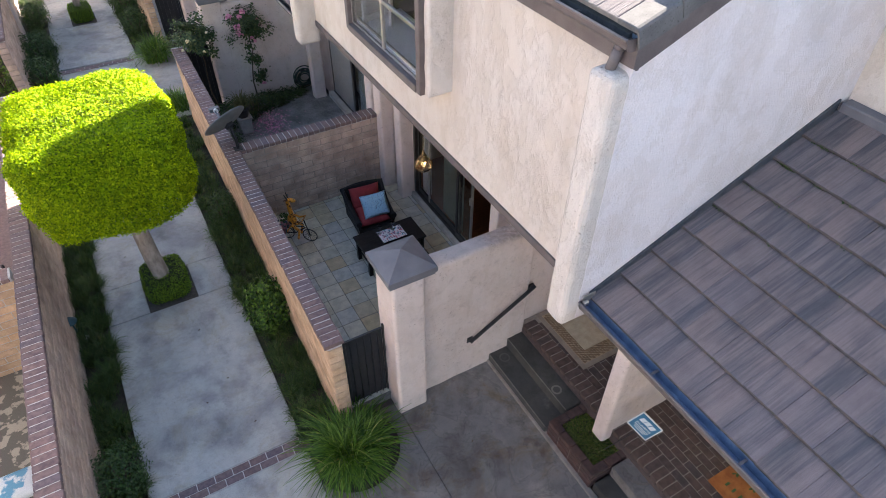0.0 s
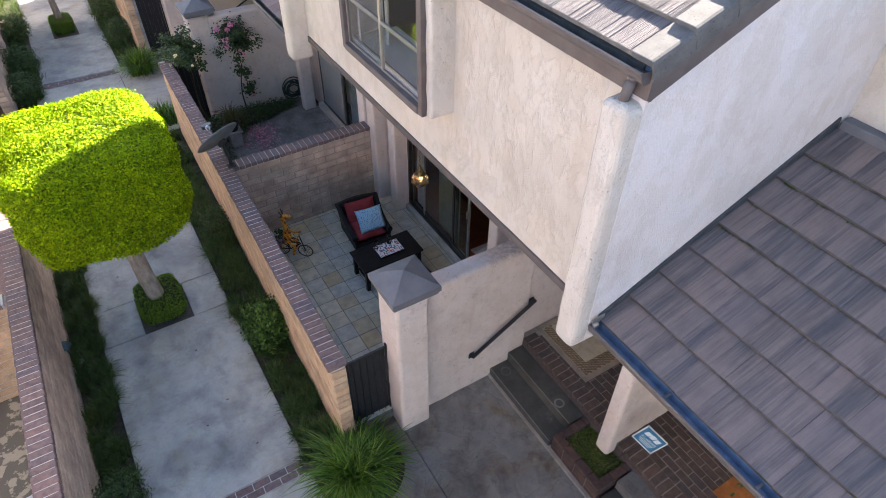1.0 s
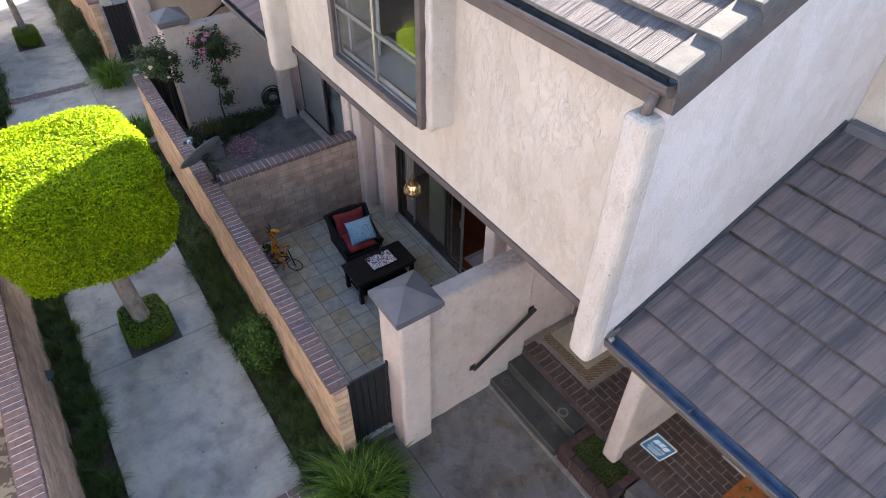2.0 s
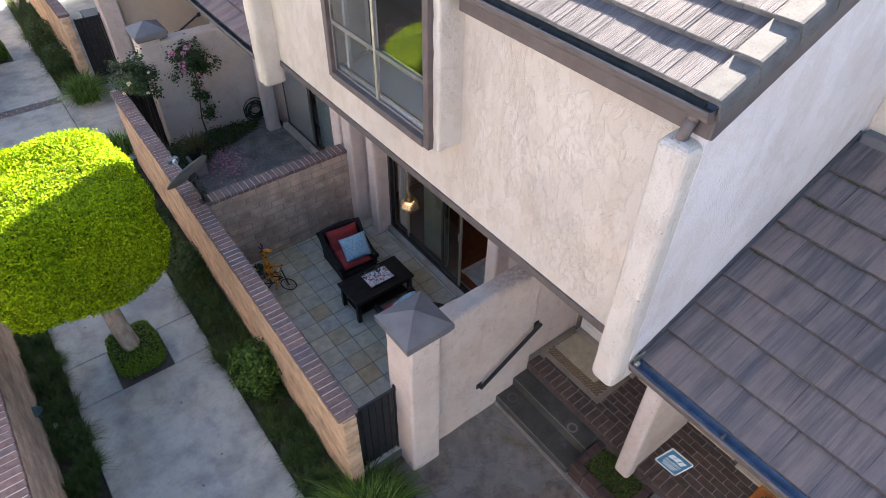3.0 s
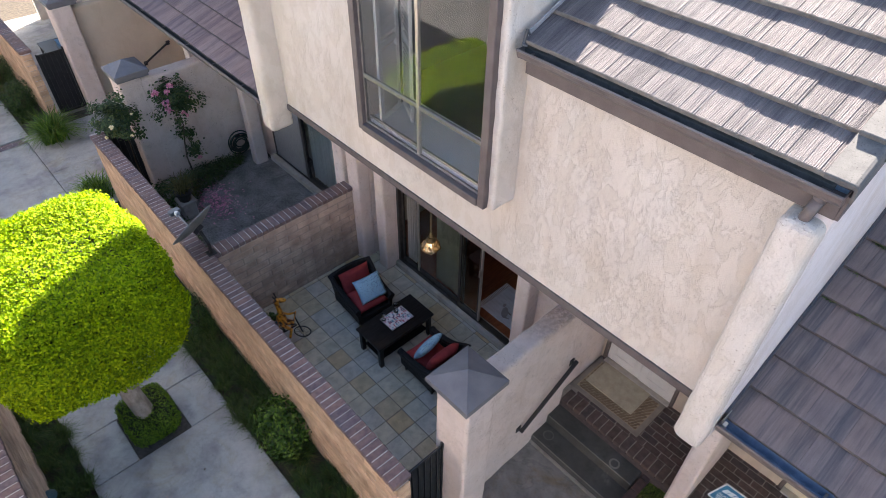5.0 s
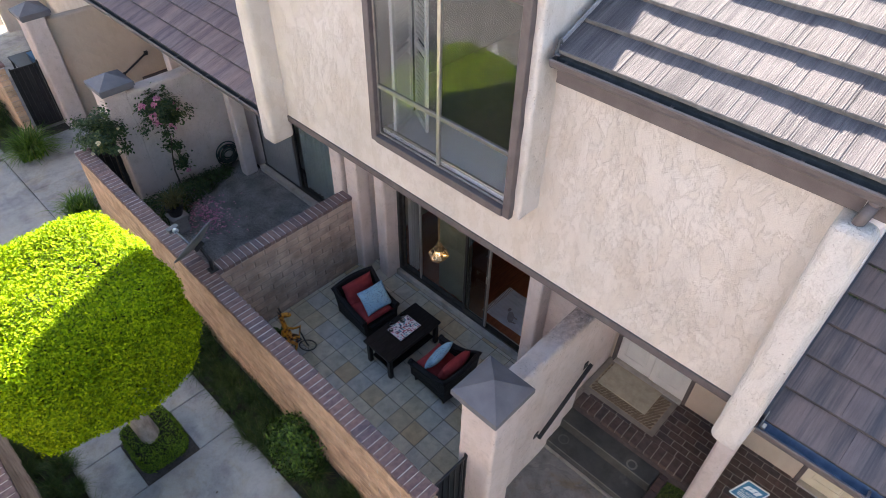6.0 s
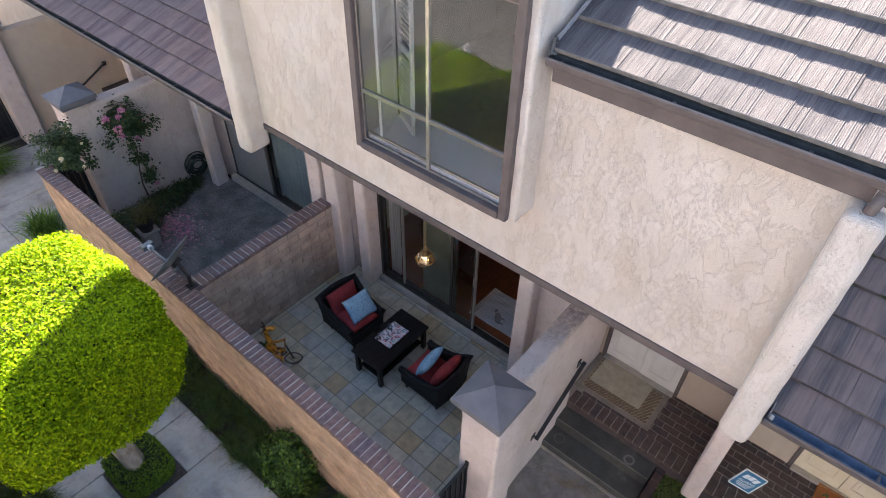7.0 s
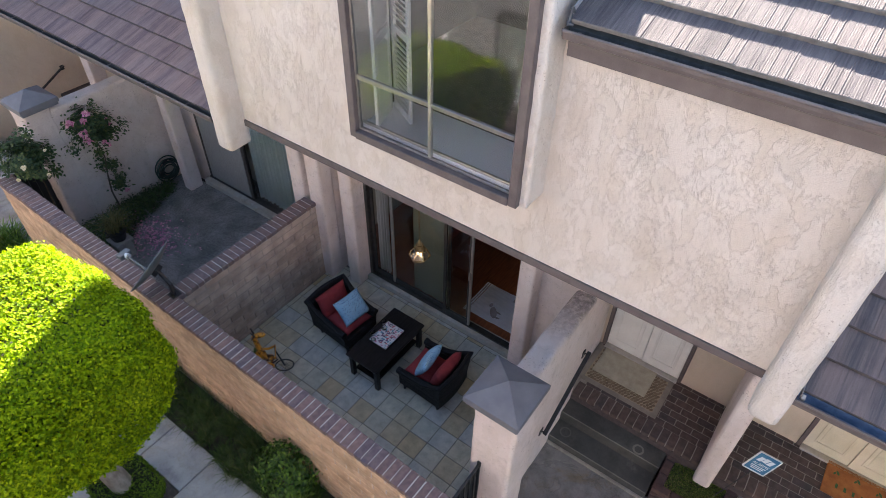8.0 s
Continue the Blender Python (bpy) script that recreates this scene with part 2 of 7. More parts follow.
def roof_tile_material(name, c1, c2, ribs):
    """Concrete roof tile with colour dragged down the slope in broad bands and fine streaks; a combed one has deep grooves."""
    m, nt, b = material(name, 0.8)
    b.inputs["Specular IOR Level"].default_value = 0.12
    info = nt.nodes.new("ShaderNodeObjectInfo")

    def shifted(scale):
        if ribs:
            return coords(nt, scale)
        sh = nt.nodes.new("ShaderNodeVectorMath")
        sh.operation = "MULTIPLY_ADD"
        nt.links.new(info.outputs["Random"], sh.inputs[0])
        sh.inputs[1].default_value = (37, 91, 13)
        nt.links.new(coords(nt, scale, "Object"), sh.inputs[2])
        return sh.outputs[0]

    band = noisy(nt, shifted((0.9, 6.5, 1)), 1.0, 2, 0.5)
    streak = noisy(nt, shifted((2.2, 55, 1)), 1.0, 5, 0.65)
    both = addv(nt, band, streak, 0.72, 0.28)
    col = ramp(nt, both, [(0.36, c1), (0.56, c2)])
    tint = ramp(nt, info.outputs["Random"], [(0.0, (0.80, 0.84, 0.92)), (0.25, (1, 0.98, 0.98)), (0.6, (1.07, 1.0, 0.97)), (0.85, (0.90, 0.92, 0.97)), (1.0, (1.12, 1.04, 0.99))])
    col = mixc(nt, 0.25 if ribs else 0.7, col, mixc(nt, 1.0, col, tint, "MULTIPLY"))
    col = mixc(nt, 0.85 if ribs else 0.5, col, mixc(nt, 1.0, col, ramp(nt, streak, [(0.3, (0.72, 0.73, 0.76)), (0.62, (1.15, 1.14, 1.12))]), "MULTIPLY"))
    blot = ramp(nt, noisy(nt, coords(nt), 5.0, 5, 0.6), [(0.3, (0.78, 0.78, 0.79)), (0.55, (1, 1, 1))])
    col = mixc(nt, 0.7, col, mixc(nt, 1.0, col, blot, "MULTIPLY"))
    grit = noisy(nt, coords(nt), 170.0, 2, 0.7)
    col = mixc(nt, 0.4, col, mixc(nt, 1.0, col, ramp(nt, grit, [(0.3, (0.6, 0.6, 0.6)), (0.7, (1.3, 1.3, 1.3))]), "MULTIPLY"))
    nt.links.new(col, b.inputs["Base Color"])
    w = noisy(nt, coords(nt, (3.0, 110 if ribs else 80, 1), "Object"), 1.0, 4)
    bump(nt, b, addv(nt, w, grit, 1.0, 0.5 if ribs else 0.25), 0.9 if ribs else 0.5, 0.010 if ribs else 0.004)
    return m


ROOF_TILE = roof_tile_material("roof_tile_smooth", (0.108, 0.107, 0.114), (0.215, 0.178, 0.172), False)
ROOF_COMBED = roof_tile_material("roof_tile_combed", (0.112, 0.104, 0.111), (0.178, 0.162, 0.166), True)
ROOF_BROWN = roof_tile_material("roof_tile_brown", (0.15, 0.118, 0.122), (0.225, 0.175, 0.168), False)
NOSE_GREY = surface("combed_tile_nose", (0.13, 0.12, 0.11), (0.20, 0.185, 0.17), 12, 0.9, 120, 0.5, 0.004)
ROOF_NOSE = surface("roof_tile_nose", (0.07, 0.058, 0.054), (0.115, 0.095, 0.088), 7, 0.9, 120, 0.5, 0.004, stain=(3.0, 0.30, 0.42, (0.42, 0.52, 0.22)))
RAKE = surface("rake_tile", (0.105, 0.103, 0.103), (0.145, 0.141, 0.139), 9, 0.9, 90, 0.15, 0.002, stain=(55, 0.30, 0.42, (0.42, 0.42, 0.40)))
FELT = surface("roof_underlay", (0.05, 0.05, 0.05), (0.08, 0.08, 0.08), 10, 0.95)
TRIM = surface("brown_paint", (0.105, 0.084, 0.082), (0.135, 0.110, 0.106), 8, 0.6, 120, 0.15, 0.002)
GUTTER = surface("gutter_paint", (0.115, 0.094, 0.092), (0.145, 0.120, 0.117), 6, 0.45, 90, 0.1, 0.001)
# the sky's blue reflection in the trough is painted into this base colour
GUTTER_SKY = surface("gutter_inside_sky_tint", (0.14, 0.20, 0.29), (0.25, 0.33, 0.44), 9, 0.4, 90, 0.1, 0.001, metal=0.35)
UPSTAND = surface("grey_upstand", (0.26, 0.255, 0.28), (0.34, 0.335, 0.36), 9, 0.6, 90, 0.1, 0.001)
FLASHING = surface("dark_flashing", (0.04, 0.045, 0.055), (0.08, 0.085, 0.095), 9, 0.5, 90, 0.1, 0.001)
CAP_PAINT = surface("pier_cap_paint", (0.125, 0.125, 0.14), (0.165, 0.165, 0.18), 4, 0.6, 200, 0.2, 0.002, stain=(14, 0.2, 0.3, (0.75, 0.75, 0.75)))
IRON = surface("black_iron", (0.012, 0.012, 0.013), (0.025, 0.025, 0.027), 20, 0.45, 150, 0.2, 0.001)
GATE_MESH = surface("gate_sheet", (0.012, 0.012, 0.014), (0.025, 0.025, 0.028), 10, 0.6, 200, 0.2, 0.001)
BRONZE = surface("bronze_frame", (0.05, 0.045, 0.042), (0.075, 0.068, 0.062), 12, 0.4, 150, 0.1, 0.001, metal=0.5)
ALUMINIUM = surface("aluminium_frame", (0.45, 0.42, 0.38), (0.55, 0.52, 0.47), 12, 0.35, 150, 0.1, 0.001, metal=0.8)
SASH = surface("champagne_sash", (0.27, 0.245, 0.225), (0.35, 0.32, 0.295), 12, 0.35, 150, 0.1, 0.001, metal=0.7)
WHITE_PAINT = surface("white_paint", (0.72, 0.71, 0.68), (0.80, 0.79, 0.76), 4, 0.45, 90, 0.1, 0.001)
LEDGE_PAINT = surface("ledge_paint", (0.87, 0.88, 0.90), (0.92, 0.92, 0.93), 4, 0.4, 90, 0.1, 0.001)
CREAM_PAINT = surface("cream_paint", (0.66, 0.58, 0.42), (0.74, 0.66, 0.50), 4, 0.5, 90, 0.1, 0.001)
ROOM_WALL = surface("room_wall", (0.42, 0.40, 0.36), (0.50, 0.48, 0.43), 3, 0.8)
ROOM_GREEN = surface("room_wall_green", (0.30, 0.34, 0.28), (0.36, 0.40, 0.33), 3, 0.8)
WOOD_FLOOR = surface("red_wood_floor", (0.16, 0.045, 0.018), (0.27, 0.085, 0.035), 4, 0.35, 60, 0.1, 0.001, stretch=(1, 9, 1), piece=BLOCK_TONES)
WICKER = surface("dark_wicker", (0.006, 0.006, 0.007), (0.020, 0.019, 0.021), 60, 0.55, 180, 1.0, 0.004)
TABLE_WOOD = surface("espresso_wood", (0.008, 0.007, 0.007), (0.018, 0.016, 0.017), 5, 0.35, 90, 0.15, 0.001, stretch=(1, 8, 1))
for _m in (WICKER, TABLE_WOOD):
    _m.node_tree.nodes["Principled BSDF"].inputs["Specular IOR Level"].default_value = 0.2
RED_FABRIC = surface("red_canvas", (0.20, 0.018, 0.022), (0.30, 0.032, 0.036), 6, 0.85, 300, 0.4, 0.002)
MAT_STONE = surface("beige_mat", (0.36, 0.32, 0.24), (0.46, 0.42, 0.32), 9, 0.95, 220, 0.5, 0.003)
MAT_GREY = surface("taupe_rug_border", (0.22, 0.20, 0.17), (0.29, 0.26, 0.22), 8, 0.95, 240, 0.5, 0.003)
MAT_TAN = surface("tan_pebble", (0.30, 0.245, 0.17), (0.38, 0.31, 0.22), 9, 0.95, 220, 0.5, 0.003)
COIR = surface("orange_coir", (0.28, 0.095, 0.025), (0.42, 0.16, 0.045), 9, 0.95, 220, 0.8, 0.005)
# upstairs walls and carpet: the unlit room's darkness is put into these colours
BEDROOM_DIM = surface("room_wall_dimmed", (0.055, 0.06, 0.065), (0.08, 0.085, 0.09), 3, 0.9)
CARPET = surface("brown_carpet_dimmed", (0.05, 0.043, 0.037), (0.085, 0.072, 0.06), 9, 0.95, 120, 0.5, 0.004)
CLOTH_WHITE = surface("white_cotton", (0.84, 0.83, 0.86), (0.90, 0.89, 0.92), 9, 0.95, 260, 0.5, 0.003)
CLOTH_GREY = surface("taupe_print", (0.30, 0.26, 0.26), (0.40, 0.35, 0.35), 12, 0.95, 260, 0.5, 0.003)
DISH_GREY = surface("dish_grey", (0.13, 0.14, 0.145), (0.18, 0.19, 0.195), 5, 0.5, 120, 0.1, 0.001)
SIGN_BLUE = surface("sign_blue", (0.02, 0.13, 0.24), (0.03, 0.17, 0.30), 5, 0.45, 100, 0.05, 0.001)
SIGN_WHITE = surface("sign_white", (0.66, 0.70, 0.72), (0.74, 0.77, 0.78), 5, 0.45, 100, 0.05, 0.001)
RUBBER_GREEN = surface("green_hose", (0.012, 0.03, 0.022), (0.02, 0.045, 0.033), 9, 0.45)
POT_STONE = surface("stone_pot", (0.30, 0.29, 0.28), (0.40, 0.39, 0.37), 9, 0.9, 90, 0.5, 0.004)
ORANGE = surface("orange_enamel", (0.55, 0.20, 0.015), (0.80, 0.36, 0.03), 25, 0.4, 90, 0.2, 0.002, stain=(22, 0.44, 0.47, (0.18, 0.11, 0.10)))
RUST = surface("rusty_brown", (0.07, 0.035, 0.02), (0.15, 0.075, 0.035), 25, 0.7, 120, 0.4, 0.003)
TEAL = surface("teal_metal", (0.02, 0.06, 0.075), (0.035, 0.085, 0.10), 15, 0.5)
BARK = surface("pale_bark", (0.22, 0.19, 0.165), (0.36, 0.32, 0.29), 14, 0.9, 60, 0.7, 0.006, stretch=(1, 1, 0.4))
BARK_DARK = surface("brown_bark", (0.07, 0.05, 0.035), (0.13, 0.10, 0.07), 20, 0.9, 80, 0.7, 0.005)


def leaf_material(name, tones, rough=0.55, through=0.35, spec=0.3):
    m, nt, b = material(name, rough)
    b.inputs["Specular IOR Level"].default_value = spec
    col = ramp(nt, random_of(nt, True), tones)
    nt.links.new(col, b.inputs["Base Color"])
    tr = nt.nodes.new("ShaderNodeBsdfTranslucent")
    nt.links.new(mixc(nt, 1.0, col, (1.25, 1.3, 0.55), "MULTIPLY"), tr.inputs[0])
    mx = nt.nodes.new("ShaderNodeMixShader")
    mx.inputs[0].default_value = through
    nt.links.new(b.outputs[0], mx.inputs[1])
    nt.links.new(tr.outputs[0], mx.inputs[2])
    nt.links.new(mx.outputs[0], nt.nodes["Material Output"].inputs[0])
    return m


LEAF_TREE = leaf_material("leaf_bright", [(0.0, (0.080, 0.150, 0.003)), (0.3, (0.165, 0.27, 0.004)), (0.75, (0.285, 0.405, 0.006)), (1.0, (0.43, 0.54, 0.012))], 0.6, 0.34, 0.12)
LEAF_BOX = leaf_material("leaf_boxwood", [(0.0, (0.04, 0.085, 0.010)), (0.5, (0.105, 0.20, 0.018)), (1.0, (0.19, 0.31, 0.028))])
LEAF_DARK = leaf_material("leaf_dark", [(0.0, (0.018, 0.042, 0.016)), (0.5, (0.040, 0.085, 0.028)), (1.0, (0.085, 0.15, 0.045))], 0.35, 0.2)
LEAF_ROSE = leaf_material("leaf_rose", [(0.0, (0.022, 0.05, 0.022)), (0.6, (0.055, 0.10, 0.04)), (1.0, (0.11, 0.14, 0.05))], 0.45, 0.25)
GRASS_DARK = leaf_material("grass_mondo", [(0.0, (0.020, 0.046, 0.014)), (0.6, (0.052, 0.098, 0.026)), (0.93, (0.11, 0.175, 0.048)), (1.0, (0.20, 0.17, 0.08))], 0.5, 0.25)
GRASS_STRAP = leaf_material("strap_leaf", [(0.0, (0.03, 0.08, 0.012)), (0.55, (0.085, 0.18, 0.022)), (0.95, (0.17, 0.29, 0.045)), (1.0, (0.30, 0.27, 0.10))], 0.4, 0.3)
GRASS_DRY = leaf_material("dry_blade", [(0.0, (0.06, 0.07, 0.02)), (0.5, (0.14, 0.13, 0.05)), (1.0, (0.22, 0.17, 0.08))], 0.6, 0.3)
PETAL_PINK = leaf_material("petal_pink", [(0.0, (0.52, 0.14, 0.38)), (0.6, (0.66, 0.30, 0.56)), (1.0, (0.78, 0.50, 0.70))], 0.6, 0.4)
PETAL_WHITE = leaf_material("petal_white", [(0.0, (0.74, 0.50, 0.42)), (0.3, (0.80, 0.72, 0.68)), (1.0, (0.85, 0.80, 0.77))], 0.6, 0.4)
# near-black filler colour standing for the shade deep inside foliage
CORE_SHADE = surface("foliage_shade_core", (0.012, 0.018, 0.006), (0.03, 0.04, 0.012), 20, 0.95)


def patterned(name, ground, spots, scale, size, rough=0.85):
    """Cloth with small coloured flecks."""
    m, nt, b = material(name, rough)
    v = node(nt, "ShaderNodeTexVoronoi", Scale=scale)
    nt.links.new(coords(nt, (1, 1, 1), "Object"), v.inputs["Vector"])
    fac = ramp(nt, v.outputs["Distance"], [(size, (1, 1, 1)), (size + 0.06, (0, 0, 0))])
    sep = nt.nodes.new("ShaderNodeSeparateColor")
    nt.links.new(v.outputs["Color"], sep.inputs[0])
    fleck = ramp(nt, sep.outputs[0], spots)
    col = mixc(nt, fac, ground, fleck)
    nt.links.new(col, b.inputs["Base Color"])
    bump(nt, b, noisy(nt, coords(nt, (1, 1, 1), "Object"), 200, 2), 0.3, 0.002)
    return m


PILLOW_BLUE = patterned("blue_print", (0.26, 0.46, 0.60), [(0.0, (0.02, 0.06, 0.16)), (0.4, (0.45, 0.60, 0.66)), (0.55, (0.05, 0.14, 0.28)), (1.0, (0.10, 0.12, 0.16))], 46, 0.36)
TRAY_WHITE = surface("tray_lacquer", (0.62, 0.61, 0.64), (0.70, 0.69, 0.72), 8, 0.3, 120, 0.05, 0.001)
TRAY_INKS = [surface("tray_ink_" + n, tuple(0.8 * v for v in c), c, 20, 0.4) for n, c in (("navy", (0.015, 0.02, 0.06)), ("red", (0.42, 0.03, 0.07)), ("teal", (0.05, 0.26, 0.36)), ("plum", (0.13, 0.04, 0.13)), ("pink", (0.55, 0.18, 0.30)))]


def glass_material(name, ior, tint):
    m, nt, b = material(name, 0.0)
    b.inputs["Base Color"].default_value = (*tint, 1)
    b.inputs["Transmission Weight"].default_value = 1.0
    b.inputs["IOR"].default_value = ior
    return m


GLASS = glass_material("window_glass", 1.46, (0.98, 0.99, 0.99))
# a thin even pale haze mixed into the glass, for the room's light veiling the reflection
_nt = GLASS.node_tree
_veil = _nt.nodes.new("ShaderNodeBsdfDiffuse")
_veil.inputs[0].default_value = (0.6, 0.59, 0.57, 1)
_mix = _nt.nodes.new("ShaderNodeMixShader")
_mix.inputs[0].default_value = 0.02
_nt.links.new(_nt.nodes["Principled BSDF"].outputs[0], _mix.inputs[1])
_nt.links.new(_veil.outputs[0], _mix.inputs[2])
_nt.links.new(_mix.outputs[0], _nt.nodes["Material Output"].inputs[0])
GLASS_DOOR = glass_material("door_glass", 1.5, (0.88, 0.91, 0.90))
LAMP_GLASS = glass_material("amber_glass", 1.5, (0.97, 0.91, 0.80))
GLOW, _nt, _b = material("bulb_glow")
_b.inputs["Emission Color"].default_value = (1.0, 0.72, 0.36, 1)
_b.inputs["Emission Strength"].default_value = 0.3

# ---- building blocks ----
def add_box(bm, x0, x1, y0, y1, z0, z1, bevel=0.0, seg=2):
    r = bmesh.ops.create_cube(bm, size=1)
    vs = r["verts"]
    bmesh.ops.scale(bm, vec=(x1 - x0, y1 - y0, z1 - z0), verts=vs)
    bmesh.ops.translate(bm, vec=((x0 + x1) / 2, (y0 + y1) / 2, (z0 + z1) / 2), verts=vs)
    if bevel > 0:
        es = list({e for v in vs for e in v.link_edges})
        bmesh.ops.bevel(bm, geom=es, offset=bevel, segments=seg, profile=0.5, affect="EDGES")


def box_bm(*a, bevel=0.0, seg=2):
    bm = bmesh.new()
    add_box(bm, *a, bevel=bevel, seg=seg)
    return bm


def rough_box(x0, x1, y0, y1, z0, z1, bevel=0.04, seg=4, amp=0.006, step=0.11, seed=0.0):
    """A rounded box of hand-laid plaster: cut into short lengths, every edge slightly out of true."""
    bm = box_bm(x0, x1, y0, y1, z0, z1, bevel=bevel, seg=seg)
    for axis, lo, hi in ((0, x0, x1), (1, y0, y1), (2, z0, z1)):
        if hi - lo < 0.6:
            continue
        c = lo + step
        while c < hi - step * 0.5:
            co = Vector((0, 0, 0))
            co[axis] = c
            no = Vector((0, 0, 0))
            no[axis] = 1
            bmesh.ops.bisect_plane(bm, geom=bm.verts[:] + bm.edges[:] + bm.faces[:], plane_co=co, plane_no=no)
            c += step
    for v in bm.verts:
        p = v.co * 9.0
        v.co.x += amp * (math.sin(p.z * 1.9 + p.y * 1.1 + seed) + 0.7 * math.sin(p.z * 4.3 + p.y * 2.7 + 2 * seed))
        v.co.y += amp * (math.sin(p.z * 2.2 + p.x * 1.3 + 1 + seed) + 0.7 * math.sin(p.z * 5.1 + p.x * 2.9 + seed))
        v.co.z += amp * (math.sin(p.x * 2.0 + p.y * 1.7 + 2 + seed) + 0.7 * math.sin(p.x * 4.7 + p.y * 3.9 + seed))
    return bm


def add_tube(bm, p, q, r0, r1=None, n=8):
    r1 = r0 if r1 is None else r1
    p, q = Vector(p), Vector(q)
    m = Matrix.Translation((p + q) / 2) @ (q - p).to_track_quat("Z", "Y").to_matrix().to_4x4()
    bmesh.ops.create_cone(bm, cap_ends=True, segments=n, radius1=r0, radius2=r1, depth=(q - p).length, matrix=m)


def add_ring(bm, c, radius, r, axis="x", n=24, k=6):
    """A torus round c whose axle points along x, y or z."""
    rows = []
    for i in range(n):
        a = 2 * math.pi * i / n
        row = []
        for j in range(k):
            b = 2 * math.pi * j / k
            u, w = (radius + r * math.cos(b)), r * math.sin(b)
            pt = (u * math.cos(a), u * math.sin(a), w)
            pt = {"z": pt, "x": (pt[2], pt[0], pt[1]), "y": (pt[0], pt[2], pt[1])}[axis]
            row.append(bm.verts.new(Vector(c) + Vector(pt)))
        rows.append(row)
    for i in range(n):
        for j in range(k):
            bm.faces.new((rows[i][j], rows[(i + 1) % n][j], rows[(i + 1) % n][(j + 1) % k], rows[i][(j + 1) % k]))


def extrude_y(profile, y0, y1, closed=True):
    """A profile of (x, z) drawn along y."""
    bm = bmesh.new()
    a = [bm.verts.new((x, y0, z)) for x, z in profile]
    b = [bm.verts.new((x, y1, z)) for x, z in profile]
    n = len(profile)
    for i in range(n):
        j = (i + 1) % n
        bm.faces.new((a[i], a[j], b[j], b[i]))
    bm.faces.new(a[::-1])
    bm.faces.new(b)
    bmesh.ops.recalc_face_normals(bm, faces=bm.faces)
    return bm


def mesh_of(name, bm, mat, smooth=False):
    me = bpy.data.meshes.new(name)
    bmesh.ops.recalc_face_normals(bm, faces=bm.faces)
    bm.to_mesh(me)
    bm.free()
    for m in (mat if isinstance(mat, (list, tuple)) else [mat]):
        me.materials.append(m)
    if smooth:
        me.shade_smooth()
    return me


def part(name, bm, mat, parent=None, label="", smooth=False):
    ob = new(name, mesh_of(name, bm, mat, smooth))
    if parent is not None:
        ob.parent = parent
    if label:
        tagged(ob, label)
    return ob


def thing(name, loc, label, category, group="", kind=""):
    ob = new(name)
    ob.location = loc
    ob.empty_display_size = 0.1
    return tagged(ob, label, category, group, kind)


def solid(name, bm, mat, label, category, kind="structure", smooth=False, group=""):
    return tagged(part(name, bm, mat, None, "", smooth), label, category, group, kind)


def piece(name, me, parent, loc, rot=(0, 0, 0)):
    ob = bpy.data.objects.new(name, me)
    scene.collection.objects.link(ob)
    ob.parent = parent
    ob.location = loc
    ob.rotation_euler = rot
    return ob


def soup(name, verts, faces, mat, parent=None, label=""):
    me = bpy.data.meshes.new(name)
    me.from_pydata(verts.tolist() if hasattr(verts, "tolist") else verts, [], faces.tolist() if hasattr(faces, "tolist") else faces)
    me.materials.append(mat)
    ob = new(name, me)
    if parent is not None:
        ob.parent = parent
    if label:
        tagged(ob, label)
    return ob


def leaf_soup(points, normals, length, width, rng, lift=0.5, droop=0.0):
    """Leaves of four points folded on the midrib, set about each point with the normal's lean."""
    n = len(points)
    t = rng.normal(size=(n, 3))
    t -= (t * normals).sum(1, keepdims=True) * normals
    t /= np.linalg.norm(t, axis=1, keepdims=True) + 1e-9
    up = normals + rng.normal(scale=0.35, size=(n, 3))
    up /= np.linalg.norm(up, axis=1, keepdims=True)
    d = t + up * lift * rng.uniform(0.2, 1.6, (n, 1))
    d[:, 2] -= droop
    d /= np.linalg.norm(d, axis=1, keepdims=True)
    s = np.cross(d, up)
    s /= np.linalg.norm(s, axis=1, keepdims=True) + 1e-9
    nn = np.cross(s, d)
    ln = length * rng.uniform(0.65, 1.25, (n, 1))
    wd = width * rng.uniform(0.7, 1.2, (n, 1))
    base = points
    tip = points + d * ln
    mid = points + d * ln * 0.5
    a = mid + s * wd * 0.5 + nn * wd * 0.16
    b = mid - s * wd * 0.5 + nn * wd * 0.16
    v = np.stack([base, a, tip, b], 1).reshape(-1, 3)
    i = np.arange(n)[:, None] * 4
    f = np.concatenate([i + np.array([[0, 1, 2]]), i + np.array([[0, 2, 3]])], 0)
    return v, f


